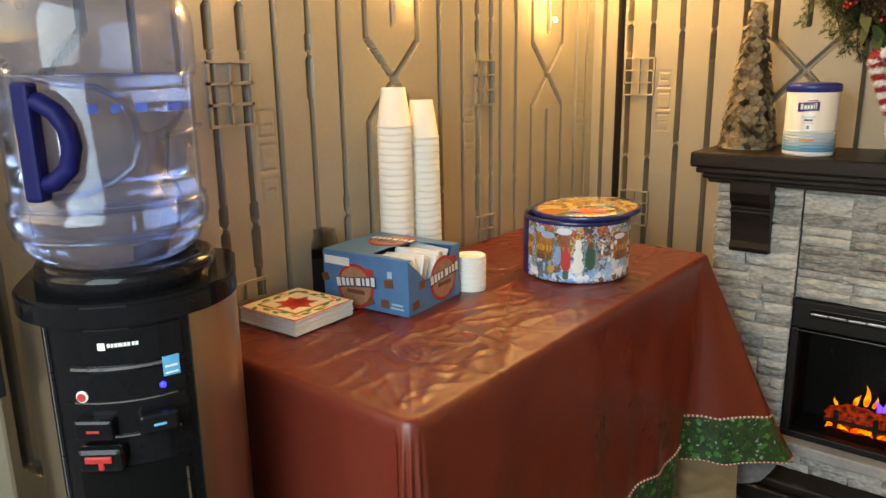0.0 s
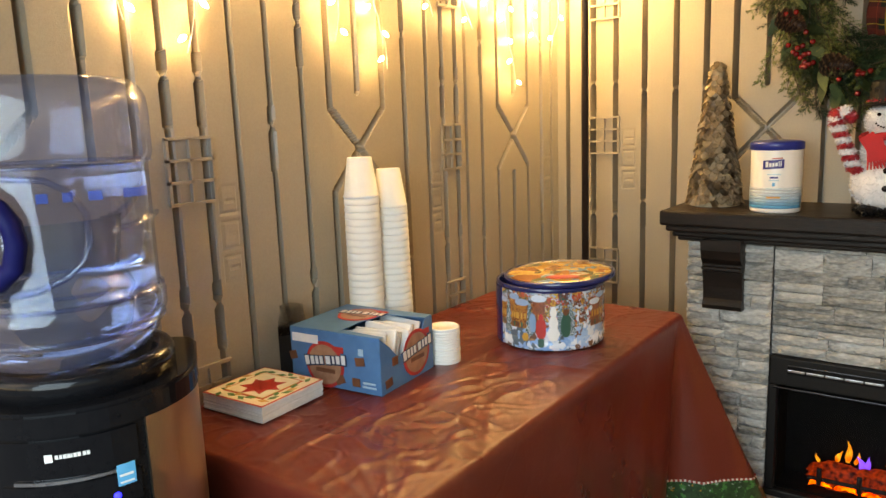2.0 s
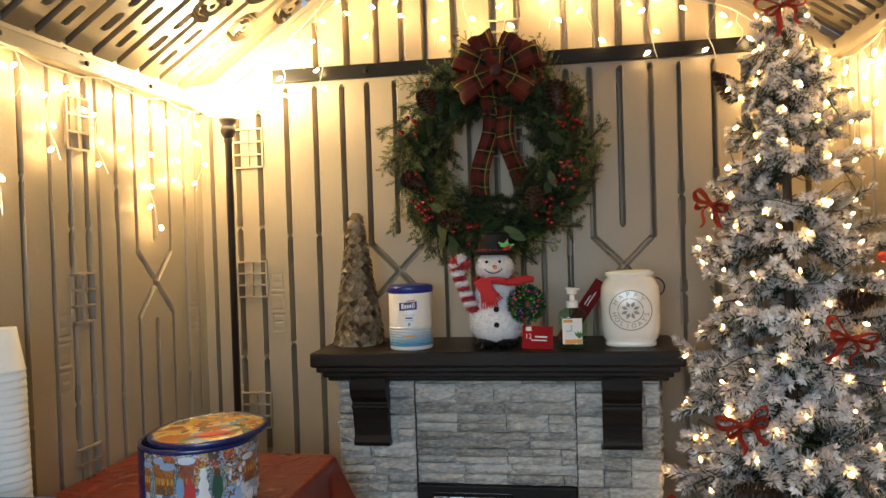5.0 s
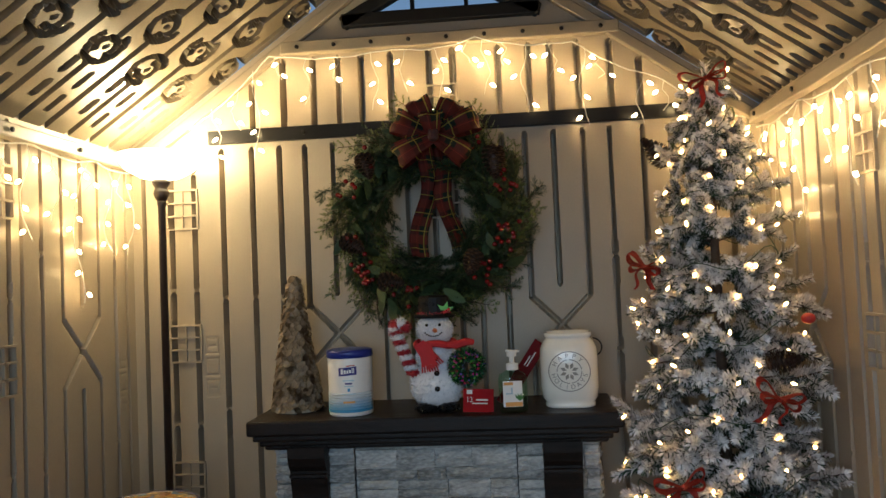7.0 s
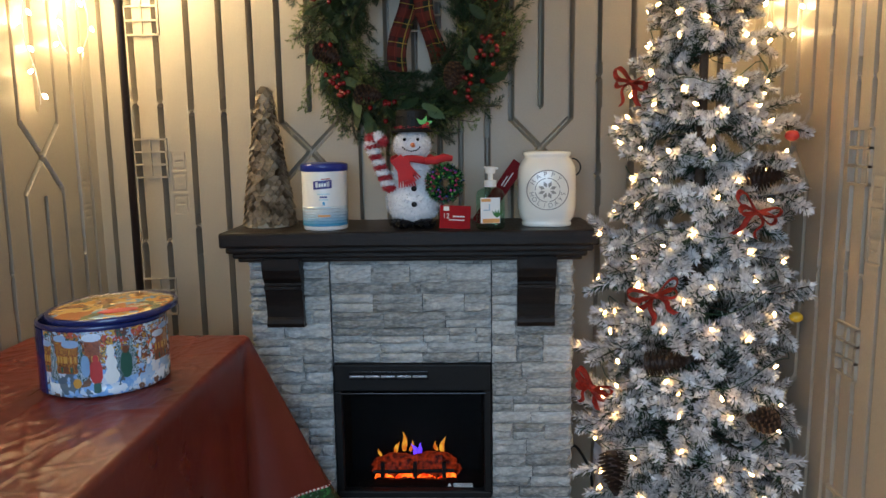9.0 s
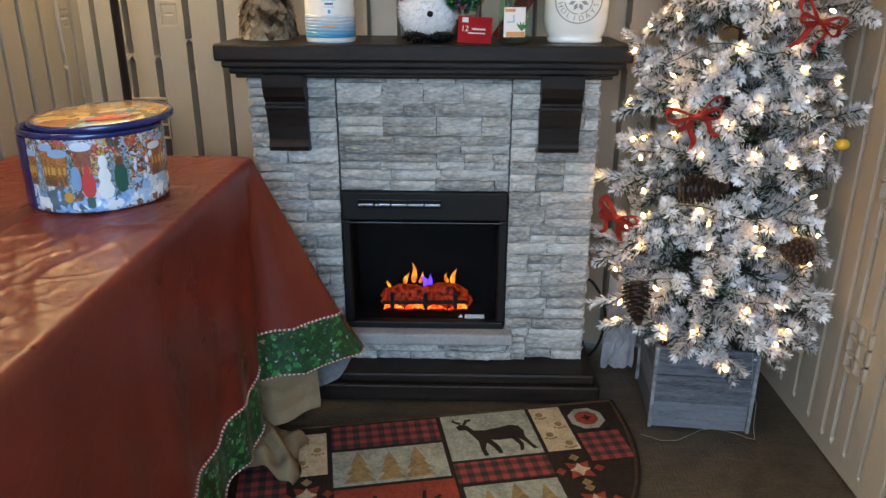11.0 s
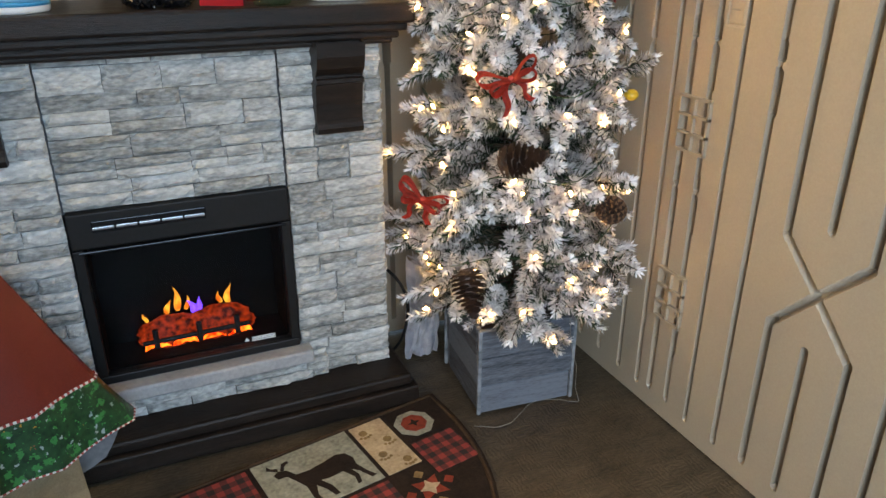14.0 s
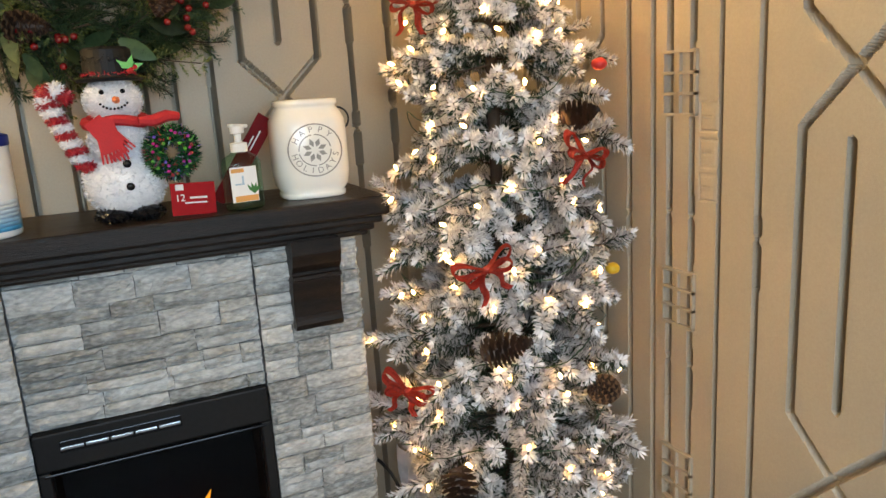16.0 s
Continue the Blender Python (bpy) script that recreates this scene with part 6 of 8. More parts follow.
part("pole", lathe(B(), [(0.0115, 0.045), (0.0115, 1.66), (0.014, 1.665), (0.014, 1.675), (0.012, 1.68)], 20), M_LAMPBROWN, flamp, smooth=True)
part("neck", lathe(B(), [(0.012, 1.675), (0.020, 1.688), (0.0245, 1.70), (0.022, 1.712), (0.018, 1.718), (0.027, 1.732), (0.028, 1.742), (0.02, 1.745)], 28), M_LAMPBROWN, flamp, "turned bronze neck", smooth=True)
part("bowl_shade", lathe(B(), [(0.02, 1.744), (0.06, 1.752), (0.105, 1.778), (0.132, 1.820), (0.129, 1.821), (0.102, 1.781), (0.058, 1.756), (0.018, 1.748)], 48), glow("lit_bowl", (1.0, 0.79, 0.45), 26), flamp, "lit white glass bowl", smooth=True)

# ---- fire: logs, embers, flames, fender ----
M_LOG = mat("charred_log", (0.10, 0.045, 0.03), (0.03, 0.015, 0.012), 0.8, scale=40, fine=160, bump=0.8)


def ember(name, c1, c2, strength, scale, lo=0.45):
    m = bpy.data.materials.new(name)
    m.use_nodes = True
    n = m.node_tree
    p = n.nodes["Principled BSDF"]
    tc = n.nodes.new("ShaderNodeTexCoord")
    no = n.nodes.new("ShaderNodeTexNoise")
    no.inputs["Scale"].default_value, no.inputs["Detail"].default_value = scale, 4
    n.links.new(tc.outputs["Object"], no.inputs["Vector"])
    rp = n.nodes.new("ShaderNodeValToRGB")
    rp.color_ramp.elements[0].position, rp.color_ramp.elements[1].position = lo, lo + 0.3
    rp.color_ramp.elements[0].color, rp.color_ramp.elements[1].color = (*c1, 1), (*c2, 1)
    n.links.new(no.outputs["Fac"], rp.inputs[0])
    p.inputs["Base Color"].default_value = (0.012, 0.006, 0.005, 1)
    p.inputs["Specular IOR Level"].default_value = 0.1
    n.links.new(rp.outputs[0], p.inputs["Emission Color"])
    p.inputs["Emission Strength"].default_value = strength
    return m


M_EMBER = ember("glowing_embers", (0.30, 0.006, 0.0), (1.0, 0.13, 0.008), 4.5, 70, 0.36)
M_GLOWLOG = ember("glowing_log", (0.05, 0.003, 0.001), (0.75, 0.060, 0.008), 0.42, 75, 0.36)
M_FLAME = ember("flame", (0.70, 0.12, 0.006), (1.0, 0.48, 0.04), 1.1, 55, 0.36)
M_VIOLET = glow("violet_flame", (0.16, 0.05, 1.0), 1.1)
logs = thing("log_set", "glowing electric log set with flames behind a black fender", "log set", pose(0, 2.37, 0.207))
rl = random.Random(21)
for k, (x, y, w, h, d) in enumerate(((-0.06, 0.028, 0.155, 0.078, 0.03), (0.055, 0.026, 0.165, 0.082, 0.03), (0.0, 0.044, 0.235, 0.062, 0.025))):
    bm = B()
    ball(bm, (0, 0, 0), 1.0, 4)
    for v in bm.verts:
        c = v.co.copy()
        f = 1 + 0.16 * noise.noise(c * 2.3 + Vector((k * 5, 0, 0))) + 0.10 * noise.noise(c * 7 + Vector((0, k * 3, 0)))
        v.co = Vector((x + c.x * w / 2 * f, y + c.y * d * f, max(0.002, 0.4 * h + c.z * h * 0.6 * f)))
    part("log", bm, M_GLOWLOG, logs, "lumpy glowing red log", smooth=True)
for x, w in ((-0.098, 0.062), (-0.034, 0.060), (0.034, 0.058), (0.098, 0.060)):
    bm = B()
    g = []
    for j in range(5):
        g.append([bm.verts.new((x + w * (i / 6 - 0.5) * (1 - 0.05 * j), -0.008 + 0.012 * j, 0.006 + 0.034 * math.sin(math.pi * (i + 0.5) / 7) * (0.6 + 0.4 * math.sin(j)) * (1 - abs(j - 2) / 3.2) + 0.006 * rl.random())) for i in range(7)])
    for j in range(4):
        for i in range(6):
            bm.faces.new((g[j][i], g[j][i + 1], g[j + 1][i + 1], g[j + 1][i]))
    bmesh.ops.solidify(bm, geom=bm.faces[:], thickness=0.004)
    part("ember_heap", bm, M_EMBER, logs, "orange glowing embers")
bm = B()
tube(bm, [(-0.13, -0.028, 0.042), (0.12, -0.028, 0.046)], 0.006, 8)
fender = part("fender", bm, M_BLACK, logs, "black fender bar")
for x in (-0.10, 0.0, 0.09):
    part("post", box(B(), (x, -0.028, 0.050), (0.013, 0.013, 0.05), 0.003), M_BLACK, fender)


def flame(x, y, z, h, w, lean, m):
    bm = B()
    n = 10
    pts, rad = [], []
    for i in range(n + 1):
        f = i / n
        pts.append((x + lean * f * f + 0.004 * math.sin(4 * f + x * 40), y, z + 0.82 * h * f))
        rad.append(max(0.0006, w * (math.sin(math.pi * min(1, 0.12 + 0.88 * f)) ** 0.8) * (1.35 - 1.0 * f)))
    tube(bm, pts, w, 10, 0, rad)
    return part("flame", bm, m, logs, "yellow flame" if m is M_FLAME else "violet flame", smooth=True)


for a in ((-0.118, 0.052, 0.058, 0.030, 0.0050, 0.0, M_FLAME), (-0.062, 0.052, 0.072, 0.042, 0.0075, 0.004, M_FLAME), (-0.036, 0.055, 0.075, 0.078, 0.0088, -0.010, M_FLAME), (-0.018, 0.052, 0.075, 0.044, 0.006, 0.006, M_FLAME), (0.064, 0.05, 0.078, 0.038, 0.006, -0.004, M_FLAME), (0.084, 0.052, 0.072, 0.062, 0.0085, 0.006, M_FLAME), (-0.004, 0.044, 0.066, 0.044, 0.0095, -0.010, M_VIOLET), (0.006, 0.044, 0.066, 0.050, 0.008, 0.012, M_VIOLET)):
    flame(*a)
bm = B()
prism(bm, [(0.10, 0.0), (0.113, 0.0), (0.1065, 0.011)], 0, 0.001, pose(0, -0.044, 0.003, 90, 0, 0))
for k in range(3):
    box(bm, (0.148, -0.0445, 0.002 + 0.0045 * k), (0.058, 0.001, 0.0026))
part("warning_plate", bm, M_CARD_WHITE, logs, "small white warning print")
M_PANE = glass("fire_glass", (0.75, 0.75, 0.75), 0.02, 1.12)
pn = part("glass_pane", box(B(), (0, 2.312, 0.36), (0.43, 0.003, 0.315)), M_PANE, fire, "smoked glass pane")
pn.visible_shadow = False

# ---- rug ----
M_RUGBASE = mat("dark_brown_pile", (0.030, 0.019, 0.013), (0.012, 0.008, 0.006), 0.95, scale=30, fine=170, bump=0.9, bump_scale=500, spec=0.15)


def pile(name, c, c2=None):
    return mat(name, c, c2, 0.95, scale=30, fine=110, bump=0.9, bump_scale=450, spec=0.15)


M_BEIGE = pile("beige_pile", (0.56, 0.44, 0.28), (0.30, 0.22, 0.13))
M_SAGE = pile("grey_sage_pile", (0.36, 0.355, 0.275), (0.15, 0.15, 0.115))
M_RUST = pile("rust_red_pile", (0.28, 0.05, 0.026), (0.13, 0.026, 0.015))
M_GOLDP = pile("gold_brown_pile", (0.30, 0.20, 0.085), (0.13, 0.085, 0.035))


def plaid(name, c1, c2, size, stripes=False):
    m = bpy.data.materials.new(name)
    m.use_nodes = True
    n = m.node_tree
    p = n.nodes["Principled BSDF"]
    p.inputs["Roughness"].default_value = 0.9
    tc = n.nodes.new("ShaderNodeTexCoord")
    sep = n.nodes.new("ShaderNodeSeparateXYZ")
    n.links.new(tc.outputs["UV" if stripes else "Object"], sep.inputs[0])
    socks = []
    for ax in (0, 1):
        mu = n.nodes.new("ShaderNodeMath")
        mu.operation = "MULTIPLY"
        mu.inputs[1].default_value = 1 / size
        n.links.new(sep.outputs[ax], mu.inputs[0])
        fr = n.nodes.new("ShaderNodeMath")
        fr.operation = "FRACT"
        n.links.new(mu.outputs[0], fr.inputs[0])
        lt = n.nodes.new("ShaderNodeMath")
        lt.operation = "LESS_THAN"
        lt.inputs[1].default_value = 0.5
        n.links.new(fr.outputs[0], lt.inputs[0])
        socks.append(lt.outputs[0])
    ad = n.nodes.new("ShaderNodeMath")
    ad.operation = "ADD"
    n.links.new(socks[0], ad.inputs[0])
    n.links.new(socks[1], ad.inputs[1])
    hf = n.nodes.new("ShaderNodeMath")
    hf.operation = "MULTIPLY"
    hf.inputs[1].default_value = 0.5
    n.links.new(ad.outputs[0], hf.inputs[0])
    no = n.nodes.new("ShaderNodeTexNoise")
    no.inputs["Scale"].default_value = 300
    n.links.new(tc.outputs["Object"], no.inputs["Vector"])
    sm = n.nodes.new("ShaderNodeMath")
    sm.operation = "MULTIPLY_ADD"
    sm.inputs[1].default_value = 0.5
    n.links.new(no.outputs["Fac"], sm.inputs[0])
    n.links.new(hf.outputs[0], sm.inputs[2])
    rp = n.nodes.new("ShaderNodeValToRGB")
    rp.color_ramp.elements[0].position, rp.color_ramp.elements[1].position = 0.2, 1.0
    rp.color_ramp.elements[0].color, rp.color_ramp.elements[1].color = (*c1, 1), (*c2, 1)
    n.links.new(sm.outputs[0], rp.inputs[0])
    n.links.new(rp.outputs[0], p.inputs["Base Color"])
    b = n.nodes.new("ShaderNodeBump")
    b.inputs["Strength"].default_value, b.inputs["Distance"].default_value = 0.5, 0.002
    n.links.new(no.outputs["Fac"], b.inputs["Height"])
    n.links.new(b.outputs[0], p.inputs["Normal"])
    return m


M_BUFFALO = plaid("red_black_plaid_pile", (0.24, 0.03, 0.022), (0.014, 0.009, 0.008), 0.034)
rug = thing("hearth_rug", "half-round hearth rug with deer, plaid and lodge patches", "rug", pose(-0.01, 2.095, 0.0, 0, 0, 10.8 + 180))
# in the rug's own plan x runs against the wall and y towards the room, so a patch at (a, d) lies at (-a, d)
RA, RD = 0.575, 0.65


def half_round(a, d, n=40, p=2.3):
    pts = []
    for k in range(n + 1):
        t = math.pi * k / n
        c, s = math.cos(t), math.sin(t)
        pts.append((math.copysign(abs(c) ** (2 / p), c) * a, abs(s) ** (2 / p) * d))
    return pts


part("backing", prism(B(), half_round(RA, RD), 0.0, 0.008), M_RUGBASE, rug)
bm = B()
ring = half_round(RA - 0.012, RD - 0.012)
pts = [Vector((x, y + 0.004, 0.008)) for x, y in ring]
tube(bm, pts + [pts[0]], 0.0045, 6)
part("edge_cord", bm, pile("brown_binding", (0.070, 0.042, 0.024), (0.03, 0.018, 0.010)), rug, "brown cord round the rug edge")


def patch(a0, a1, d0, d1, m, label=""):
    poly = [(-a1, d0), (-a0, d0), (-a0, d1), (-a1, d1)]
    return part("patch", prism(B(), poly, 0.0075, 0.0105), m, rug, label)


def motif(name, outline, a, d, s, m, rot=0, z=0.0100, label=""):
    bm = B()
    pts = [(-(a + s * (x * math.cos(radians(rot)) - y * math.sin(radians(rot)))), d + s * (x * math.sin(radians(rot)) + y * math.cos(radians(rot)))) for x, y in outline]
    area = sum(p[0] * q[1] - q[0] * p[1] for p, q in zip(pts, pts[1:] + pts[:1]))
    prism(bm, pts if area > 0 else pts[::-1], z, z + 0.0014)
    return part(name, bm, m, rug, label)


patch(-0.245, 0.045, 0.018, 0.118, M_BUFFALO, "red and black buffalo plaid patch")
patch(-0.245, 0.045, 0.132, 0.270, M_SAGE, "sage patch with woven pine trees")
patch(0.058, 0.302, 0.014, 0.215, M_SAGE, "sage patch with a dark deer")
patch(0.058, 0.302, 0.228, 0.308, M_BUFFALO, "red and black buffalo plaid patch")
patch(0.314, 0.402, 0.016, 0.215, M_BEIGE, "beige patch with bear paw prints")
patch(0.414, 0.512, 0.026, 0.140, M_RUGBASE)
patch(0.414, 0.530, 0.150, 0.270, M_BUFFALO, "red and black buffalo plaid patch")
patch(0.066, 0.302, 0.322, 0.480, M_SAGE, "sage patch with woven pine trees")
patch(-0.245, 0.050, 0.284, 0.500, M_RUST, "rust red patch with a stag head")
patch(-0.345, -0.258, 0.040, 0.215, M_BEIGE, "beige patch with bear paw prints")
patch(-0.470, -0.358, 0.040, 0.140, M_RUGBASE)
patch(-0.475, -0.358, 0.155, 0.300, M_BUFFALO, "red and black buffalo plaid patch")
oct_ = [(math.cos(a), math.sin(a)) for a in np.linspace(0.39, 6.67, 9)[:-1]]
for a in (0.463, -0.414):
    motif("ring_motif", oct_, a, 0.085, 0.052, M_SAGE, 0, 0.0100)
    motif("ring_motif", oct_, a, 0.085, 0.034, M_RUST, 0, 0.0110)
    motif("ring_motif", [(0, 1), (0.3, 0.3), (1, 0), (0.3, -0.3), (0, -1), (-0.3, -0.3), (-1, 0), (-0.3, 0.3)], a, 0.085, 0.016, M_RUGBASE, 0, 0.0122)
# diamonds in the dark field
for a, d in ((0.37, 0.30), (-0.31, 0.29), (0.37, 0.42), (-0.31, 0.42)):
    motif("diamond", [(0, 1), (0.35, 0.35), (1, 0), (0.35, -0.35), (0, -1), (-0.35, -0.35), (-1, 0), (-0.35, 0.35)], a, d, 0.044, M_RUST, 45, 0.0078)
    motif("diamond", [(0, 1), (0.35, 0.35), (1, 0), (0.35, -0.35), (0, -1), (-0.35, -0.35), (-1, 0), (-0.35, 0.35)], a, d, 0.026, M_BEIGE, 0, 0.0088)
    for k in range(4):
        motif("fleck", [(0, 1), (1, 0), (0, -1), (-1, 0)], a + 0.05 * math.cos(k * 1.57), d + 0.05 * math.sin(k * 1.57), 0.014, M_GOLDP if k % 2 else M_RUST, 0, 0.0078)
# paw prints
for a0, d0 in ((0.336, 0.05), (0.376, 0.10), (0.338, 0.145), (0.378, 0.19), (-0.322, 0.065), (-0.282, 0.115), (-0.322, 0.165)):
    motif("paw", oct_, a0, d0, 0.011, M_GOLDP, 0)
    for k in range(4):
        motif("paw_toe", oct_, a0 - 0.013 + 0.0087 * k, d0 + 0.015 + 0.004 * (k in (1, 2)), 0.0042, M_GOLDP)
# pine trees woven in gold
for a, d, s in ((-0.18, 0.262, 0.11), (-0.10, 0.262, 0.10), (-0.03, 0.262, 0.11), (0.12, 0.470, 0.115), (0.19, 0.470, 0.13), (0.26, 0.470, 0.115)):
    for k, (w, y0, y1) in enumerate(((0.36, 0.0, 0.5), (0.28, 0.3, 0.78), (0.19, 0.58, 1.08))):
        motif("pine_tier", [(-w, -y0), (w, -y0), (0.1 * w, -y1), (-0.1 * w, -y1)], a, d, s, M_GOLDP, 0, 0.0098 + 0.0004 * k)
# the deer and the stag head
deer = [(-0.95, -0.62), (-0.80, -0.70), (-0.62, -0.62), (-0.50, -0.35), (-0.2, -0.30), (0.25, -0.34), (0.55, -0.40), (0.78, -0.30), (0.86, -0.05), (0.80, 0.2), (0.88, 0.55), (0.98, 0.8), (0.86, 0.8), (0.74, 0.45), (0.60, 0.25), (0.66, 0.55), (0.58, 0.8), (0.48, 0.8), (0.54, 0.55), (0.42, 0.22), (0.05, 0.22), (-0.15, 0.16), (-0.02, 0.48), (0.0, 0.8), (-0.12, 0.8), (-0.18, 0.5), (-0.30, 0.26), (-0.42, 0.55), (-0.40, 0.82), (-0.52, 0.82), (-0.54, 0.52), (-0.50, 0.15), (-0.60, -0.15), (-0.70, -0.42), (-0.90, -0.46)]
motif("deer", deer, 0.19, 0.125, 0.098, M_RUGBASE, -4, 0.0102, "dark woven deer")
for pts in ([(-0.80, -0.70), (-1.0, -0.88), (-0.95, -1.02), (-0.90, -0.88), (-0.76, -0.80)], [(-0.74, -0.70), (-0.62, -0.90), (-0.45, -0.92), (-0.46, -0.84), (-0.58, -0.80), (-0.66, -0.66)]):
    motif("antler", pts, 0.19, 0.125, 0.098, M_RUGBASE, -4, 0.0102)
motif("stag_head", [(-0.2, 0.9), (0.2, 0.9), (0.28, 0.4), (0.55, 0.25), (0.25, 0.2), (0.15, 0.05), (-0.15, 0.05), (-0.25, 0.2), (-0.55, 0.25), (-0.28, 0.4)], -0.09, 0.40, 0.09, M_RUGBASE)
for s in (-1, 1):
    motif("antler", [(0.08 * s, 0.08), (0.5 * s, -0.25), (0.62 * s, -0.9), (0.72 * s, -0.9), (0.66 * s, -0.4), (1.05 * s, -0.7), (1.1 * s, -0.62), (0.64 * s, -0.18), (0.2 * s, 0.14)], -0.09, 0.40, 0.09, M_RUGBASE)

# ---- greenery helpers ----
M_NEEDLE = mat("green_needle", (0.040, 0.070, 0.034), (0.014, 0.032, 0.016), 0.6, scale=30, fine=200, bump=0, island=0.6)
M_FLOCK = mat("white_flocked_needle", (0.85, 0.82, 0.81), (0.54, 0.52, 0.515), 0.85, scale=24, fine=200, bump=0, island=0.6)
M_TWIG = mat("brown_twig", (0.085, 0.055, 0.035), (0.05, 0.03, 0.02), 0.8, scale=30, fine=200, bump=0.3)
M_CONE = mat("brown_cone_scale", (0.048, 0.022, 0.012), (0.016, 0.008, 0.005), 0.55, scale=30, fine=160, bump=0.3, island=0.5)
M_CONETIP = mat("pale_cone_tip", (0.20, 0.12, 0.065), (0.10, 0.055, 0.03), 0.6, scale=30, fine=160, bump=0.2)


def needles(bm, a, b, count, length, spread, rnd, flock=0.0, width=0.0016, mats=(0, 1)):
    """Needles set all round a twig from a to b, leaning forward."""
    a, b = Vector(a), Vector(b)
    d = (b - a).normalized()
    s = d.orthogonal().normalized()
    t = d.cross(s)
    for k in range(count):
        f = (k + rnd.random()) / count
        ang = rnd.uniform(0, 2 * math.pi)
        o = s * math.cos(ang) + t * math.sin(ang)
        lean = rnd.uniform(0.35, 0.85)
        w = (d * lean + o * spread * rnd.uniform(0.7, 1.2)).normalized()
        p = a.lerp(b, f)
        L = length * rnd.uniform(0.7, 1.15) * (0.75 + 0.25 * math.sin(math.pi * min(1, 0.2 + f)))
        side = w.cross(o)
        if side.length < 1e-4:
            continue
        side.normalize()
        fl = rnd.random() < flock * (0.22 + 0.85 * f) * (0.80 + 0.5 * max(-0.4, w.z))
        wd = width * (1.35 if fl else 1.0)
        mid = p + w * L * 0.55
        q = p + w * L
        vs = [bm.verts.new(v) for v in (p, mid + side * wd, q, mid - side * wd)]
        bm.faces.new(vs).material_index = mats[1] if fl else mats[0]


def pine_cone(length, radius, seed=0):
    """A pine cone whose axis is z, tip up: woody scales set in a spiral round a core."""
    bm = B()
    rnd = random.Random(seed)
    lathe(bm, [(radius * 0.35, 0.02 * length), (radius * 0.5, length * 0.35), (radius * 0.25, length * 0.8), (0.001, length * 0.95)], 10, None, 0)
    n = 78
    for k in range(n):
        f = k / (n - 1)
        a = k * 2.39996
        z = length * (0.02 + 0.93 * f)
        r = radius * (math.sin(math.pi * min(1, 0.22 + 0.78 * f)) ** 0.75) * (1.02 - 0.30 * f)
        w = radius * 0.42 * (1 - 0.45 * f)
        out, tan = Vector((math.cos(a), math.sin(a), 0)), Vector((-math.sin(a), math.cos(a), 0))
        base = out * r * 0.30 + Vector((0, 0, z))
        tip = out * r + Vector((0, 0, z + length * (0.03 + 0.05 * f)))
        mid = base.lerp(tip, 0.65)
        up = Vector((0, 0, length * 0.022))
        v = [bm.verts.new(p) for p in (base, mid + tan * w, tip + tan * w * 0.5 + up * 0.4, tip - tan * w * 0.5 + up * 0.4, mid - tan * w, mid + up * 1.5)]
        for q, mi in (((v[0], v[1], v[5]), 0), ((v[0], v[5], v[4]), 0), ((v[1], v[2], v[5]), 0), ((v[2], v[3], v[5]), 1), ((v[3], v[4], v[5]), 0), ((v[0], v[4], v[3], v[2], v[1]), 0)):
            bm.faces.new(q).material_index = mi
    return mesh_of("pine_cone", bm, [M_CONE, M_CONETIP])


def ribbon_mat(name):
    m = bpy.data.materials.new(name)
    m.use_nodes = True
    n = m.node_tree
    p = n.nodes["Principled BSDF"]
    p.inputs["Roughness"].default_value = 0.75
    uv = n.nodes.new("ShaderNodeUVMap")
    sep = n.nodes.new("ShaderNodeSeparateXYZ")
    n.links.new(uv.outputs[0], sep.inputs[0])
    col = None
    layers = ((0, 1.0, 0.5, (0.16, 0.018, 0.016)), (1, 1.0, 0.5, (0.22, 0.03, 0.02)), (0, 1.0, 0.06, (0.45, 0.33, 0.06)), (1, 1.0, 0.05, (0.45, 0.33, 0.06)), (0, 2.0, 0.05, (0.35, 0.05, 0.03)))
    for ax, freq, width, c in layers:
        mu = n.nodes.new("ShaderNodeMath")
        mu.operation = "MULTIPLY_ADD"
        mu.inputs[1].default_value = freq
        mu.inputs[2].default_value = 0.25 * (width < 0.2)
        n.links.new(sep.outputs[ax], mu.inputs[0])
        fr = n.nodes.new("ShaderNodeMath")
        fr.operation = "FRACT"
        n.links.new(mu.outputs[0], fr.inputs[0])
        lt = n.nodes.new("ShaderNodeMath")
        lt.operation = "LESS_THAN"
        lt.inputs[1].default_value = width
        n.links.new(fr.outputs[0], lt.inputs[0])
        half = n.nodes.new("ShaderNodeMath")
        half.operation = "MULTIPLY"
        half.inputs[1].default_value = 0.62 if width > 0.2 else 0.85
        n.links.new(lt.outputs[0], half.inputs[0])
        mx = n.nodes.new("ShaderNodeMixRGB")
        mx.inputs[2].default_value = (*c, 1)
        if col is None:
            mx.inputs[1].default_value = (0.014, 0.024, 0.014, 1)
        else:
            n.links.new(col, mx.inputs[1])
        n.links.new(half.outputs[0], mx.inputs[0])
        col = mx.outputs[0]
    n.links.new(col, p.inputs["Base Color"])
    return m


M_TARTAN = ribbon_mat("dark_tartan_ribbon")
M_REDRIB = mat("red_plaid_ribbon", (0.55, 0.050, 0.028), (0.26, 0.022, 0.016), 0.6, scale=40, fine=160, bump=0.2)


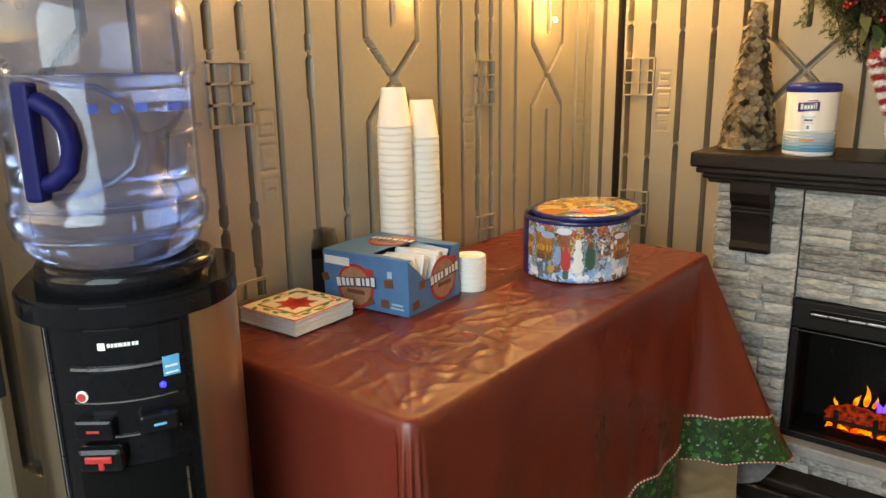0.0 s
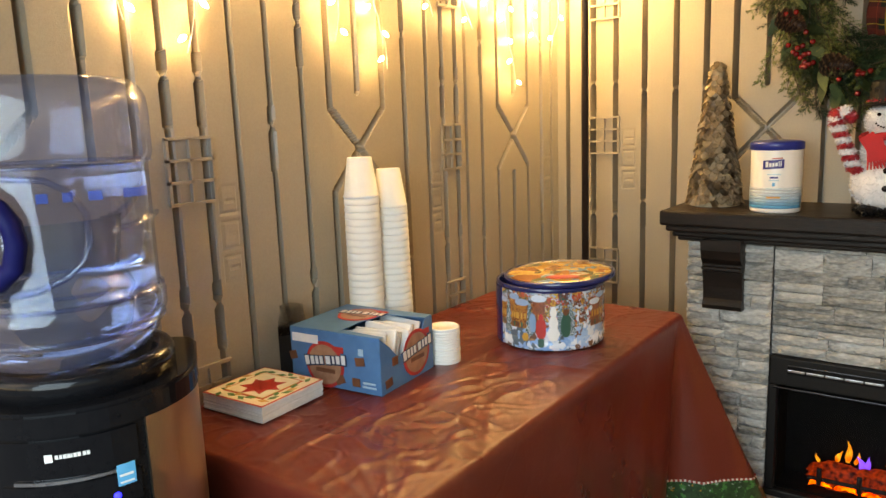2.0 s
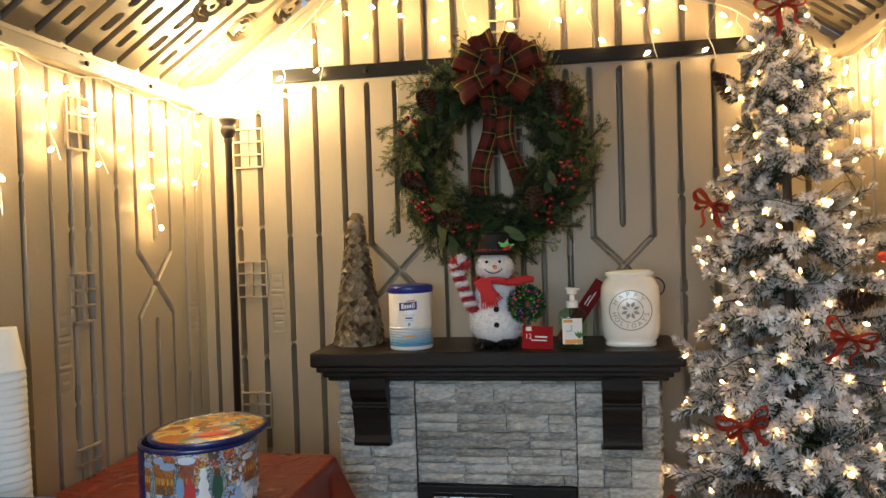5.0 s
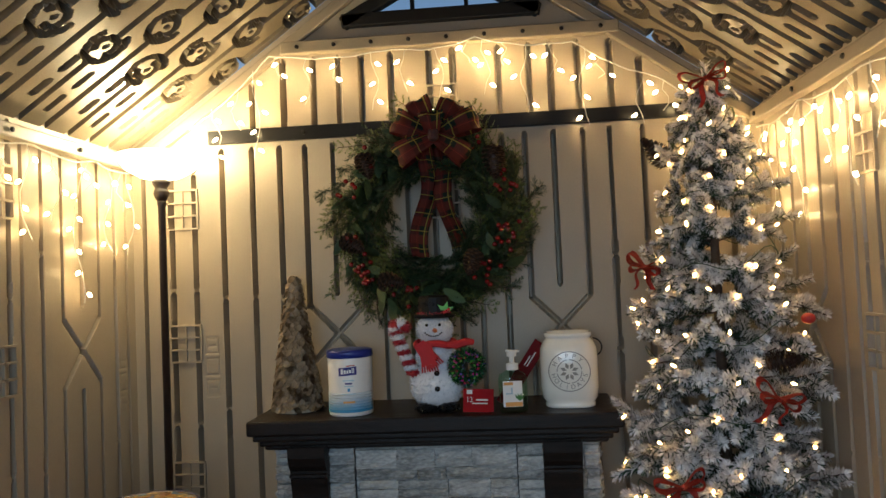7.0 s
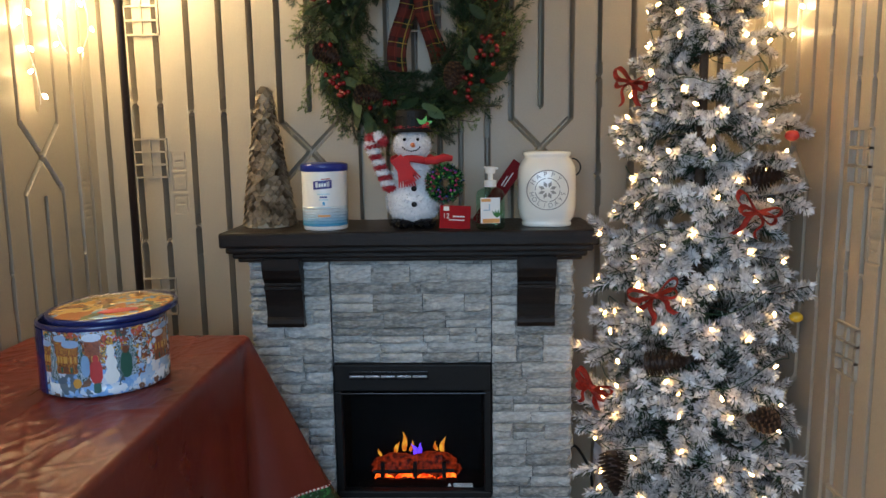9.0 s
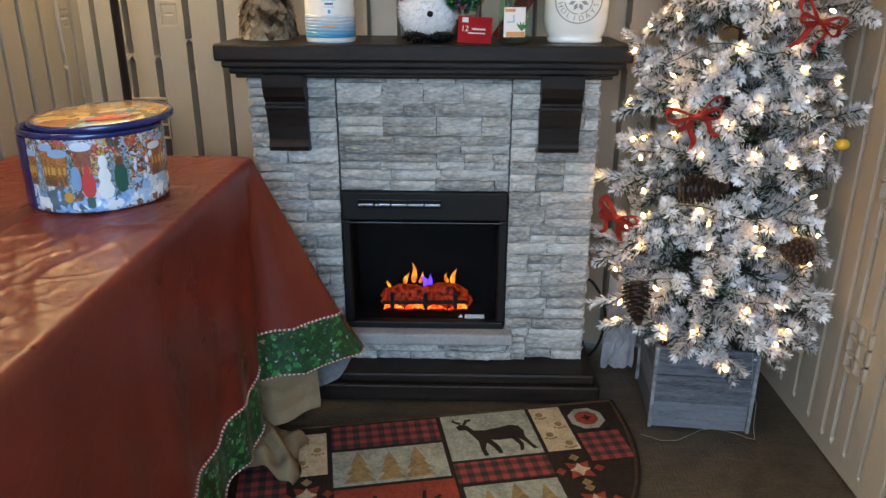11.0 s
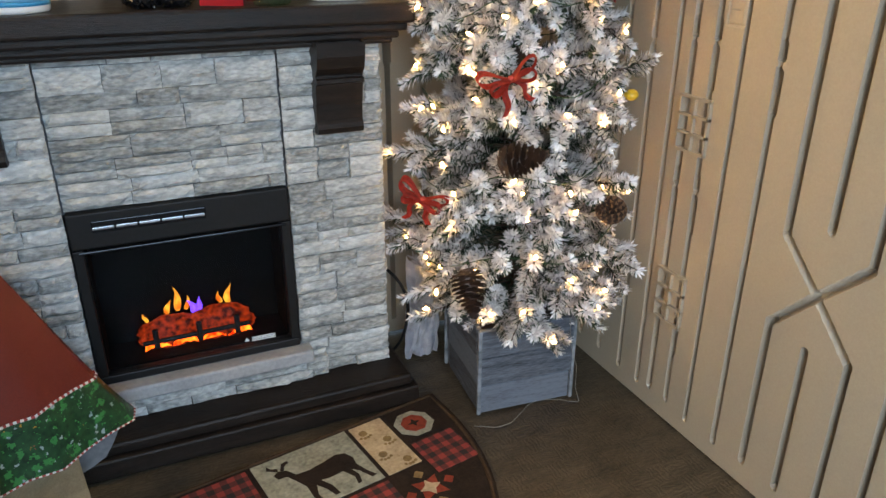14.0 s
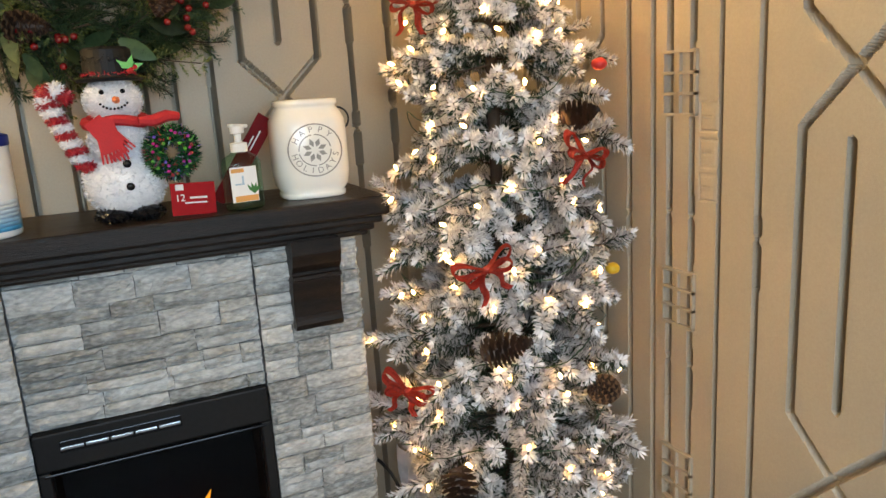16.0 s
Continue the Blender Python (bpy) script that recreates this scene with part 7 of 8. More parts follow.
def ribbon(pts, widths, across, wave=0.0, th=0.0012):
    """A cloth ribbon along points; across: its width's direction at each point. UV runs in ribbon widths."""
    bm = B()
    uvl = bm.loops.layers.uv.new("UVMap")
    rows, run = [], 0.0
    NX = 6
    for i, p in enumerate(pts):
        if i:
            run += (Vector(p) - Vector(pts[i - 1])).length
        row = []
        for k in range(NX + 1):
            f = k / NX - 0.5
            d = Vector(across[i])
            nn = d.cross(Vector(pts[min(i + 1, len(pts) - 1)]) - Vector(pts[max(i - 1, 0)]))
            nn = nn.normalized() if nn.length > 1e-6 else Vector((0, 0, 1))
            row.append((bm.verts.new(Vector(p) + d * f * widths[i] + nn * wave * math.sin(f * 9 + i * 0.5)), (k / NX, run / max(widths))))
        rows.append(row)
    for a, b in zip(rows, rows[1:]):
        for k in range(NX):
            q = (a[k], a[k + 1], b[k + 1], b[k])
            f = bm.faces.new([v for v, _ in q])
            f.smooth = True
            for loop, (_, uv) in zip(f.loops, q):
                loop[uvl].uv = uv
    bmesh.ops.solidify(bm, geom=bm.faces[:], thickness=th)
    return bm


def loop_points(L, H, n=18, twist=0.0):
    """A bow loop in the plan x-z: out and back to the knot."""
    pts = []
    for i in range(n + 1):
        t = 2 * math.pi * i / n
        r = math.sin(t / 2)
        pts.append((L * r * (0.5 + 0.5 * math.sin(t / 2)), -0.006 + twist * math.sin(t), H * math.sin(t) * r * 0.9))
    return pts


def small_bow(m):
    bow = thing("ribbon_bow", "small red plaid ribbon bow on the flocked tree", "bow", m, "bows on the tree")
    for s, L, H, tilt in ((-1, 0.064, 0.020, 0.30), (1, 0.058, 0.017, 0.42), (-1, 0.046, 0.014, -0.25), (1, 0.050, 0.016, -0.05)):
        pts = [(s * x, y - 0.006 * (tilt < 0.1), z + tilt * x) for x, y, z in loop_points(L, H)]
        part("loop", ribbon(pts, [0.019] * len(pts), [Vector((0.15 * s, 1, 0.35)).normalized()] * len(pts), 0.002), M_REDRIB, bow)
    for s, L in ((-1, 0.070), (1, 0.055)):
        pts = [(s * (0.004 + 0.030 * f + 0.007 * math.sin(6 * f)), -0.006 - 0.008 * math.sin(5 * f), -L * f) for f in np.linspace(0, 1, 11)]
        part("tail", ribbon(pts, [0.014] * 11, [Vector((1, 0.5 * s, 0.2)).normalized()] * 11, 0.002), M_REDRIB, bow)
    part("knot", box(B(), (0, -0.004, 0), (0.012, 0.018, 0.013), 0.004), M_REDRIB, bow)
    return bow


# ---- planter and flocked tree ----
TX, TY = 0.800, 2.225
M_CRATE = mat("grey_washed_wood", (0.125, 0.145, 0.18), (0.012, 0.015, 0.022), 0.75, scale=11, fine=70, bump=0.8, stretch=(0.9, 0.9, 8), object_random=0.4)
M_CRATE_EDGE = mat("worn_white_edge", (0.26, 0.28, 0.31), (0.05, 0.06, 0.07), 0.75, scale=14, fine=60, bump=0.6)
crate = thing("planter_crate", "square grey-washed wooden planter crate standing on the floor", "planter", pose(0.775, 2.195, 0, 0, 0, -5.5))
for k in range(4):
    a = 90 * k
    for j in range(3):
        bm = B()
        w0, w1 = 0.252 + 0.006 * j, 0.258 + 0.006 * j
        box(bm, (0, -0.122 - 0.003 * j, 0.042 + 0.083 * j), (w0 if k % 2 == 0 else w0 - 0.034, 0.014, 0.080), 0.003)
        part("board", bm, M_CRATE, crate, m=pose(0, 0, 0, 0, 0, a))
for sx in (-1, 1):
    for sy in (-1, 1):
        part("corner_strip", box(B(), (sx * 0.131, sy * 0.131, 0.124), (0.010, 0.010, 0.246), 0.002), M_CRATE_EDGE, crate, "worn whitish corner strip")
part("crate_floor", box(B(), (0, 0, 0.012), (0.23, 0.23, 0.02)), M_CRATE, crate)
part("filling", box(B(), (0, 0, 0.19), (0.228, 0.228, 0.06), 0.01), M_TWIG, crate)

tree = thing("flocked_tree", "slim artificial tree with snow-flocked branches standing in a crate", "christmas tree", pose(TX, TY, 0))
part("trunk", lathe(B(), [(0.016, 0.2), (0.014, 1.2), (0.008, 1.84), (0.002, 1.93)], 12), M_TWIG, tree)
branch_meshes = []
for v in range(9):
    rnd = random.Random(100 + v)
    bm = B()
    stem = [Vector((f, 0.05 * math.sin(3 * f + v), 0.10 * f * f + 0.03 * math.sin(5 * f + v))) * 0.25 for f in np.linspace(0, 1, 7)]
    tube(bm, stem, 0.0028, 5, 2)
    needles(bm, stem[1], stem[3], 70, 0.028, 0.9, rnd, 0.15, 0.0018)
    needles(bm, stem[3], stem[6], 400, 0.031, 0.95, rnd, 1.2, 0.0018)
    for k in range(7):
        at = stem[2 + k % 4]
        s = -1 if k % 2 else 1
        tip = at + Vector((rnd.uniform(0.045, 0.085), s * rnd.uniform(0.030, 0.070), rnd.uniform(-0.030, 0.040)))
        tube(bm, [at, tip], 0.0018, 4, 2)
        needles(bm, at.lerp(tip, 0.15), tip, 215, 0.028, 0.95, rnd, 1.0 + 0.2 * (k > 2), 0.0018)
    branch_meshes.append(mesh_of("flocked_branch", bm, [M_NEEDLE, M_FLOCK, M_TWIG]))
rb = random.Random(77)
tips = []


def tree_radius(z):
    pts = ((0.27, 0.27), (0.38, 0.335), (0.60, 0.315), (0.95, 0.28), (1.30, 0.225), (1.60, 0.165), (1.80, 0.095), (1.95, 0.04))
    for (a, ra), (b, rb_) in zip(pts, pts[1:]):
        if z <= b:
            return ra + (rb_ - ra) * max(0, (z - a) / (b - a))
    return 0.03


z, layer = 0.31, 0
while z < 1.88:
    R = tree_radius(z)
    cnt = max(5, int(6 + 38 * R))
    for k in range(cnt):
        a = 2 * math.pi * (k + 0.37 * layer + rb.uniform(-0.35, 0.35)) / cnt
        r = R * rb.uniform(0.70, 1.10)
        room_x = (XR - 0.02 - TX) / max(0.05, math.cos(a)) if math.cos(a) > 0 else 9
        room_y = (YB - 0.02 - TY) / max(0.05, math.sin(a)) if math.sin(a) > 0 else 9
        r = min(r, room_x, room_y)
        droop = -10 + 16 * (z - 0.3) / 1.6 + rb.uniform(-11, 11)
        zz = z + rb.uniform(-0.022, 0.022)
        sc = r / 0.27
        th = max(0.72, min(1.05, sc * 1.15))
        m = pose(0, 0, zz, 0, -droop, math.degrees(a)) @ pose(0.0, 0, 0, rb.uniform(-50, 50), 0, 0) @ Matrix.Diagonal((sc, th, th, 1))
        part("branch", branch_meshes[rb.randrange(9)], None, tree, m=m)
        tips.append((Vector((TX, TY, 0)) + m @ Vector((0.240, 0, 0.03)), a))
    z += 0.122 - 0.034 * (z / 1.9)
    layer += 1
# leader at the top
bm = B()
rnd = random.Random(5)
needles(bm, (0, 0, 1.80), (0.0, 0.0, 1.955), 260, 0.036, 0.9, rnd, 0.8)
for k in range(5):
    a = 1.26 * k
    needles(bm, (0, 0, 1.84), (0.055 * math.cos(a), 0.055 * math.sin(a), 1.90), 90, 0.030, 0.9, rnd, 0.8)
part("leader", bm, [M_NEEDLE, M_FLOCK], tree)

# cones and bows tied into the tree
cone_big, cone_mid = pine_cone(0.105, 0.040, 1), pine_cone(0.085, 0.036, 2)
for x, y, zc, rx, rz, me in ((0.590, 1.935, 0.720, 82, 78, cone_big), (0.515, 1.925, 0.505, 160, 10, cone_big), (0.925, 1.965, 0.560, 75, -72, cone_mid), (0.850, 2.030, 1.155, 80, 75, cone_mid), (0.715, 2.34, 1.700, 42, -90, cone_big)):
    tagged(part("pine_cone", me, None, None, m=pose(x, y, zc, rx, 0, rz)), "brown pine cone tied into the flocked tree", "pine cone", "cones on the tree")
for x, y, zc, ry, rz in ((0.510, 2.14, 0.590, 20, -45), (0.622, 1.955, 0.885, -18, -20), (0.845, 1.945, 1.085, 25, 12), (0.610, 2.20, 1.405, 15, -50), (0.765, 2.10, 1.885, -12, 0)):
    small_bow(pose(x, y, zc, 0, ry, rz))
M_YEL = mat("yellow_bulb_cap", (0.65, 0.42, 0.03), None, 0.35, bump=0.05)
for x, y, zc, mm, lab in ((0.965, 2.05, 1.262, M_RED, "small red bauble clipped on the tree"), (1.010, 2.07, 0.800, M_YEL, "small yellow bauble clipped on the tree")):
    ob = part("bauble", ball(B(), (0, 0, 0), 0.017, 3, 0, (1, 1, 0.8)), mm, None, smooth=True, m=pose(x, y, zc))
    tagged(ob, lab, "bauble")

# ---- warm bulbs ----
M_BULB = glow("warm_bulb", (1.0, 0.67, 0.30), 145)
M_BULB_TREE = glow("warm_tree_bulb", (1.0, 0.52, 0.16), 62)
M_WIRE = mat("white_wire", (0.72, 0.70, 0.64), None, 0.5, bump=0.05)
M_WIREG = mat("green_wire", (0.03, 0.07, 0.03), None, 0.5, bump=0.05)
bulb_bm = B()
lathe(bulb_bm, [(0.0022, -0.005), (0.0046, 0.0), (0.0052, 0.004), (0.0038, 0.010), (0.0008, 0.015)], 8)
BULB = mesh_of("bulb", bulb_bm, M_BULB, True)
bulb_bm = B()
lathe(bulb_bm, [(0.0018, -0.004), (0.0033, 0.0), (0.0038, 0.003), (0.0027, 0.007), (0.0007, 0.010)], 8)
BULB_T = mesh_of("tree_bulb", bulb_bm, M_BULB_TREE, True)

strand = thing("tree_lights", "string of small warm lights wound round the flocked tree", "string lights")
rg = random.Random(9)
picked = [t for t in tips if math.sin(t[1]) < 0.45 and t[0].x < XR - 0.10]
rg.shuffle(picked)
picked = sorted(picked[:118], key=lambda t: t[0].z)
for p, a in picked:
    q = p + Vector((0.012 * math.cos(a), 0.012 * math.sin(a), rg.uniform(-0.02, 0.02)))
    part("bulb", BULB_T, None, strand, m=pose(q.x, q.y, q.z, rg.uniform(-70, 70), rg.uniform(-70, 70), 0))
bm = B()
pts = []
for k in range(260):
    f = k / 259
    zc = 0.33 + 1.5 * f
    a = f * 2 * math.pi * 8
    r = tree_radius(zc) * 0.80
    x, y = TX + r * math.cos(a), TY + r * math.sin(a)
    pts.append((min(x, XR - 0.02), min(y, YB - 0.02), zc + 0.02 * math.sin(a * 5)))
tube(bm, pts, 0.0013, 5)
part("wire", bm, M_WIREG, strand)

# icicle lights along the eaves and the gable
def icicles(label, run, drops, seed):
    """run: points of the carrying cord; drops: longest drop."""
    rnd = random.Random(seed)
    st = thing("icicle_lights", label, "string lights", group="icicle light strings")
    pts = [Vector(p) for p in run]
    cord = []
    for a, b in zip(pts, pts[1:]):
        n = max(2, int((b - a).length / 0.03))
        for k in range(n):
            f = k / n
            p = a.lerp(b, f)
            p.z -= 0.018 * math.sin(math.pi * f) - 0.002 * math.sin(p.x * 150 + p.y * 150)
            cord.append(p)
    cord.append(pts[-1])
    bm = B()
    tube(bm, cord, 0.0024, 6)
    part("cord", bm, M_WIRE, st)
    i, turn = 1, 0
    while i < len(cord):
        p = cord[i]
        L = drops * (0.35, 0.8, 0.5, 1.0, 0.25, 0.65)[turn % 6] * rnd.uniform(0.8, 1.15)
        bm = B()
        n = max(4, int(L / 0.03))
        drop = [p + Vector((0.012 * math.sin(7 * k / n + i) + rnd.uniform(-0.004, 0.004), 0.008 * math.cos(6 * k / n + i) - 0.002, -L * k / n)) for k in range(n + 1)]
        lim = [Vector((min(max(q.x, XL + 0.012), XR - 0.012), min(q.y, YB - 0.012), q.z)) for q in drop]
        tube(bm, lim, 0.0014, 5)
        w = part("drop_wire", bm, M_WIRE, st)
        nb = max(2, int(L / 0.055))
        for k in range(nb):
            q = lim[min(n, int((k + 0.7) * n / nb))]
            s = 1 if (k + turn) % 2 else -1
            along = Vector((0, s * 0.018, -0.006)) if abs(pts[0].x - pts[-1].x) < 0.2 else Vector((s * 0.018, 0, -0.006))
            part("bulb", BULB, None, st, m=Matrix.Translation(q + along) @ Vector((along.x, along.y, -0.012)).to_track_quat("Z", "Y").to_matrix().to_4x4())
        i += rnd.choice((2, 3, 3, 4))
        turn += 1
    return st


icicles("white-wired warm icicle lights hanging below the eave", [(XL + 0.03, 0.74, 1.80), (XL + 0.03, 0.95, 1.80), (XL + 0.03, 1.30, 1.795), (XL + 0.03, 1.65, 1.80), (XL + 0.03, 2.0, 1.80), (XL + 0.03, 2.30, 1.80), (XL + 0.04, 2.52, 1.80)], 0.36, 1)
icicles("white-wired warm icicle lights hanging along the gable beam", [(-0.80, YB - 0.05, 1.93), (-0.52, YB - 0.05, 2.16), (-0.105, YB - 0.05, 2.155), (0.165, YB - 0.05, 2.175), (0.474, YB - 0.05, 2.14), (0.735, YB - 0.05, 2.01), (1.0, YB - 0.05, 1.86)], 0.26, 2)
icicles("white-wired warm icicle lights hanging below the eave", [(XR - 0.03, 2.52, 1.83), (XR - 0.03, 2.2, 1.835), (XR - 0.03, 1.85, 1.83), (XR - 0.03, 1.5, 1.835)], 0.30, 3)

# ---- wreath over the mantel ----
M_LEAF = mat("dull_green_leaf", (0.085, 0.135, 0.055), (0.035, 0.066, 0.028), 0.5, scale=20, fine=120, bump=0.2, object_random=0.5)
M_CEDAR = mat("yellow_green_cedar", (0.20, 0.225, 0.055), (0.08, 0.11, 0.032), 0.6, scale=20, fine=120, bump=0, island=0.5)
M_PINE2 = mat("dark_pine_needle", (0.034, 0.066, 0.020), (0.012, 0.030, 0.011), 0.6, scale=20, fine=120, bump=0, island=0.5)
M_BERRY = mat("dark_red_berry", (0.20, 0.007, 0.009), (0.11, 0.004, 0.005), 0.25, scale=30, bump=0.02)
WX, WY, WZ, WR = 0.0, 2.475, 1.592, 0.228
wreath = thing("wreath", "green wreath with cones, red berries and a tartan bow", "wreath", pose(WX, WY, WZ))
bm = B()
tube(bm, [(WR * math.cos(a), 0.03, WR * math.sin(a)) for a in np.linspace(0, 2 * math.pi, 61)], 0.022, 8)
part("ring_frame", bm, M_PINE2, wreath)
sprays = []
for v in range(5):
    rnd = random.Random(300 + v)
    bm = B()
    if v < 3:
        st = [Vector((f * 0.17, 0.010 * math.sin(4 * f + v), 0.02 * f * f)) for f in np.linspace(0, 1, 6)]
        tube(bm, st, 0.0018, 4, 1)
        needles(bm, st[0], st[5], 190, 0.032, 0.85, rnd, 0, 0.0013, (0, 0))
        for k in range(6):
            at = st[1 + k % 4]
            tip = at + Vector((rnd.uniform(0.03, 0.06), (1 if k % 2 else -1) * rnd.uniform(0.02, 0.05), rnd.uniform(-0.01, 0.03)))
            needles(bm, at, tip, 60, 0.026, 0.85, rnd, 0, 0.0013, (0, 0))
        sprays.append(mesh_of("pine_spray", bm, [M_PINE2, M_TWIG]))
    else:
        st = [Vector((f * 0.20, 0.012 * math.sin(3 * f + v), 0.015 * f)) for f in np.linspace(0, 1, 8)]
        tube(bm, st, 0.0014, 4, 1)
        for i in range(1, 8):
            for s in (-1, 1):
                L = 0.062 * (1 - 0.085 * i)
                tip = st[i] + Vector((L * 0.8, s * L * 0.75, rnd.uniform(-0.008, 0.012)))
                needles(bm, st[i], tip, 30, 0.014, 0.75, rnd, 0, 0.0016, (0, 0))
        sprays.append(mesh_of("cedar_spray", bm, [M_CEDAR, M_TWIG]))
bm = B()
g = []
for i in range(7):
    f = i / 6
    w = 0.017 * math.sin(math.pi * (0.06 + 0.94 * f)) ** 0.8
    g.append([bm.verts.new((0.075 * f, s * w, 0.006 * math.sin(3 * f) + (0.003 if s == 0 else 0.006) * (abs(s)))) for s in (-1, 0, 1)])
for a, b in zip(g, g[1:]):
    for k in range(2):
        bm.faces.new((a[k], a[k + 1], b[k + 1], b[k]))
bmesh.ops.solidify(bm, geom=bm.faces[:], thickness=0.0008)
LEAF = mesh_of("leaf", bm, M_LEAF, True)
rw = random.Random(31)


def on_ring(a, r, y):
    return Vector((r * math.cos(a), y, r * math.sin(a)))


def laid(a, r, y, swing, lift, s, me, name):
    """A spray set on the ring at angle a, lying along the ring and swung outward; the front is -y."""
    d = Vector((-math.sin(a) * math.cos(swing) + math.cos(a) * math.sin(swing), -math.sin(lift), math.cos(a) * math.cos(swing) + math.sin(a) * math.sin(swing))).normalized()
    up = Vector((0, -1, 0))
    side = up.cross(d).normalized()
    up = d.cross(side)
    m = Matrix((d, side, up)).transposed().to_4x4()
    part(name, me, None, wreath, m=Matrix.Translation(on_ring(a, r, y)) @ m @ pose(0, 0, 0, rw.uniform(-50, 50), 0, 0) @ Matrix.Scale(s, 4))


for k in range(400):
    a = 2 * math.pi * (k + rw.uniform(-0.4, 0.4)) / 400
    outward = rw.choice((-1, 1, 1))
    r = WR + rw.uniform(-0.075, 0.045)
    laid(a, r, rw.uniform(-0.05, 0.075), outward * rw.uniform(0.15, 0.70), rw.uniform(-0.1, 0.5), rw.uniform(0.55, 0.92), sprays[rw.randrange(3) if rw.random() < 0.68 else 3 + rw.randrange(2)], "spray")
for k in range(64):
    a = 2 * math.pi * (k + rw.uniform(-0.4, 0.4)) / 64
    laid(a, WR + rw.uniform(-0.02, 0.05), rw.uniform(-0.10, -0.03), rw.choice((-1, 1)) * rw.uniform(0.2, 1.1), rw.uniform(-0.1, 0.5), rw.uniform(0.75, 1.1), LEAF, "leaf")
cone_w = pine_cone(0.085, 0.034, 4)
for a, r, rx, ry, me in ((38, 0.262, 12, 176, cone_big), (140, 0.245, 15, 160, cone_w), (200, 0.262, 20, 120, cone_w), (238, 0.255, 25, 95, cone_w), (312, 0.205, 30, 200, cone_w)):
    p = on_ring(radians(a), r, -0.105)
    part("pine_cone", me, None, wreath, m=pose(p.x, p.y, p.z + 0.02, rx, ry, 0) @ pose(0, 0, -0.02), label="brown pine cone")
berry = mesh_of("berry", ball(B(), (0, 0, 0), 0.0072, 2), M_BERRY, True)
for a in (14, 22, 335, 343, 350, 318, 308, 212, 217, 226, 240, 258, 196, 160, 135, 52):
    for k in range(rw.choice((4, 5, 6))):
        p = on_ring(radians(a) + rw.uniform(-0.09, 0.09), WR + rw.uniform(-0.01, 0.055), -0.115 + rw.uniform(-0.014, 0.014))
        part("berry", berry, None, wreath, m=Matrix.Translation(p))
# tartan bow at the top with two tails
BX, BZ = 0.035, 0.232
bow = part("bow", box(B(), (BX, -0.165, BZ), (0.034, 0.034, 0.040), 0.012), mat("dark_red_knot", (0.085, 0.014, 0.012), (0.02, 0.012, 0.010), 0.75, scale=60, fine=200, bump=0.2), wreath, "dark tartan ribbon bow")
for dx, L, H, tilt, y in ((-1, 0.125, 0.046, 66, 0.0), (1, 0.120, 0.046, 60, 0.0), (-1, 0.130, 0.045, 24, -0.012), (1, 0.140, 0.048, 20, -0.012), (-1, 0.130, 0.040, -28, -0.02), (1, 0.120, 0.038, -36, -0.02), (-1, 0.065, 0.036, 86, -0.045)):
    t = radians(tilt)
    pts = [(BX + dx * x * math.cos(t), -0.128 + y - 1.0 * z, BZ + x * math.sin(t)) for x, _, z in loop_points(L, H)]
    width = [0.034 + 0.044 * math.sin(math.pi * k / (len(pts) - 1)) for k in range(len(pts))]
    part("loop", ribbon(pts, width, [Vector((-dx * math.sin(t), 0.10, math.cos(t))).normalized()] * len(pts), 0.004), M_TARTAN, bow)
for s, L in ((-1, 0.335), (1, 0.31)):
    pts = [(BX - 0.012 + s * (0.014 + 0.042 * f) + 0.012 * math.sin(7 * f + s), -0.075 + 0.085 * f + 0.018 * math.sin(7 * f + s), BZ - 0.02 - L * f) for f in np.linspace(0, 1, 22)]
    part("tail", ribbon(pts, [0.058] * 22, [Vector((1, 0.45 * math.sin(5 * f + s), 0.15 * s)).normalized() for f in np.linspace(0, 1, 22)], 0.004), M_TARTAN, bow)


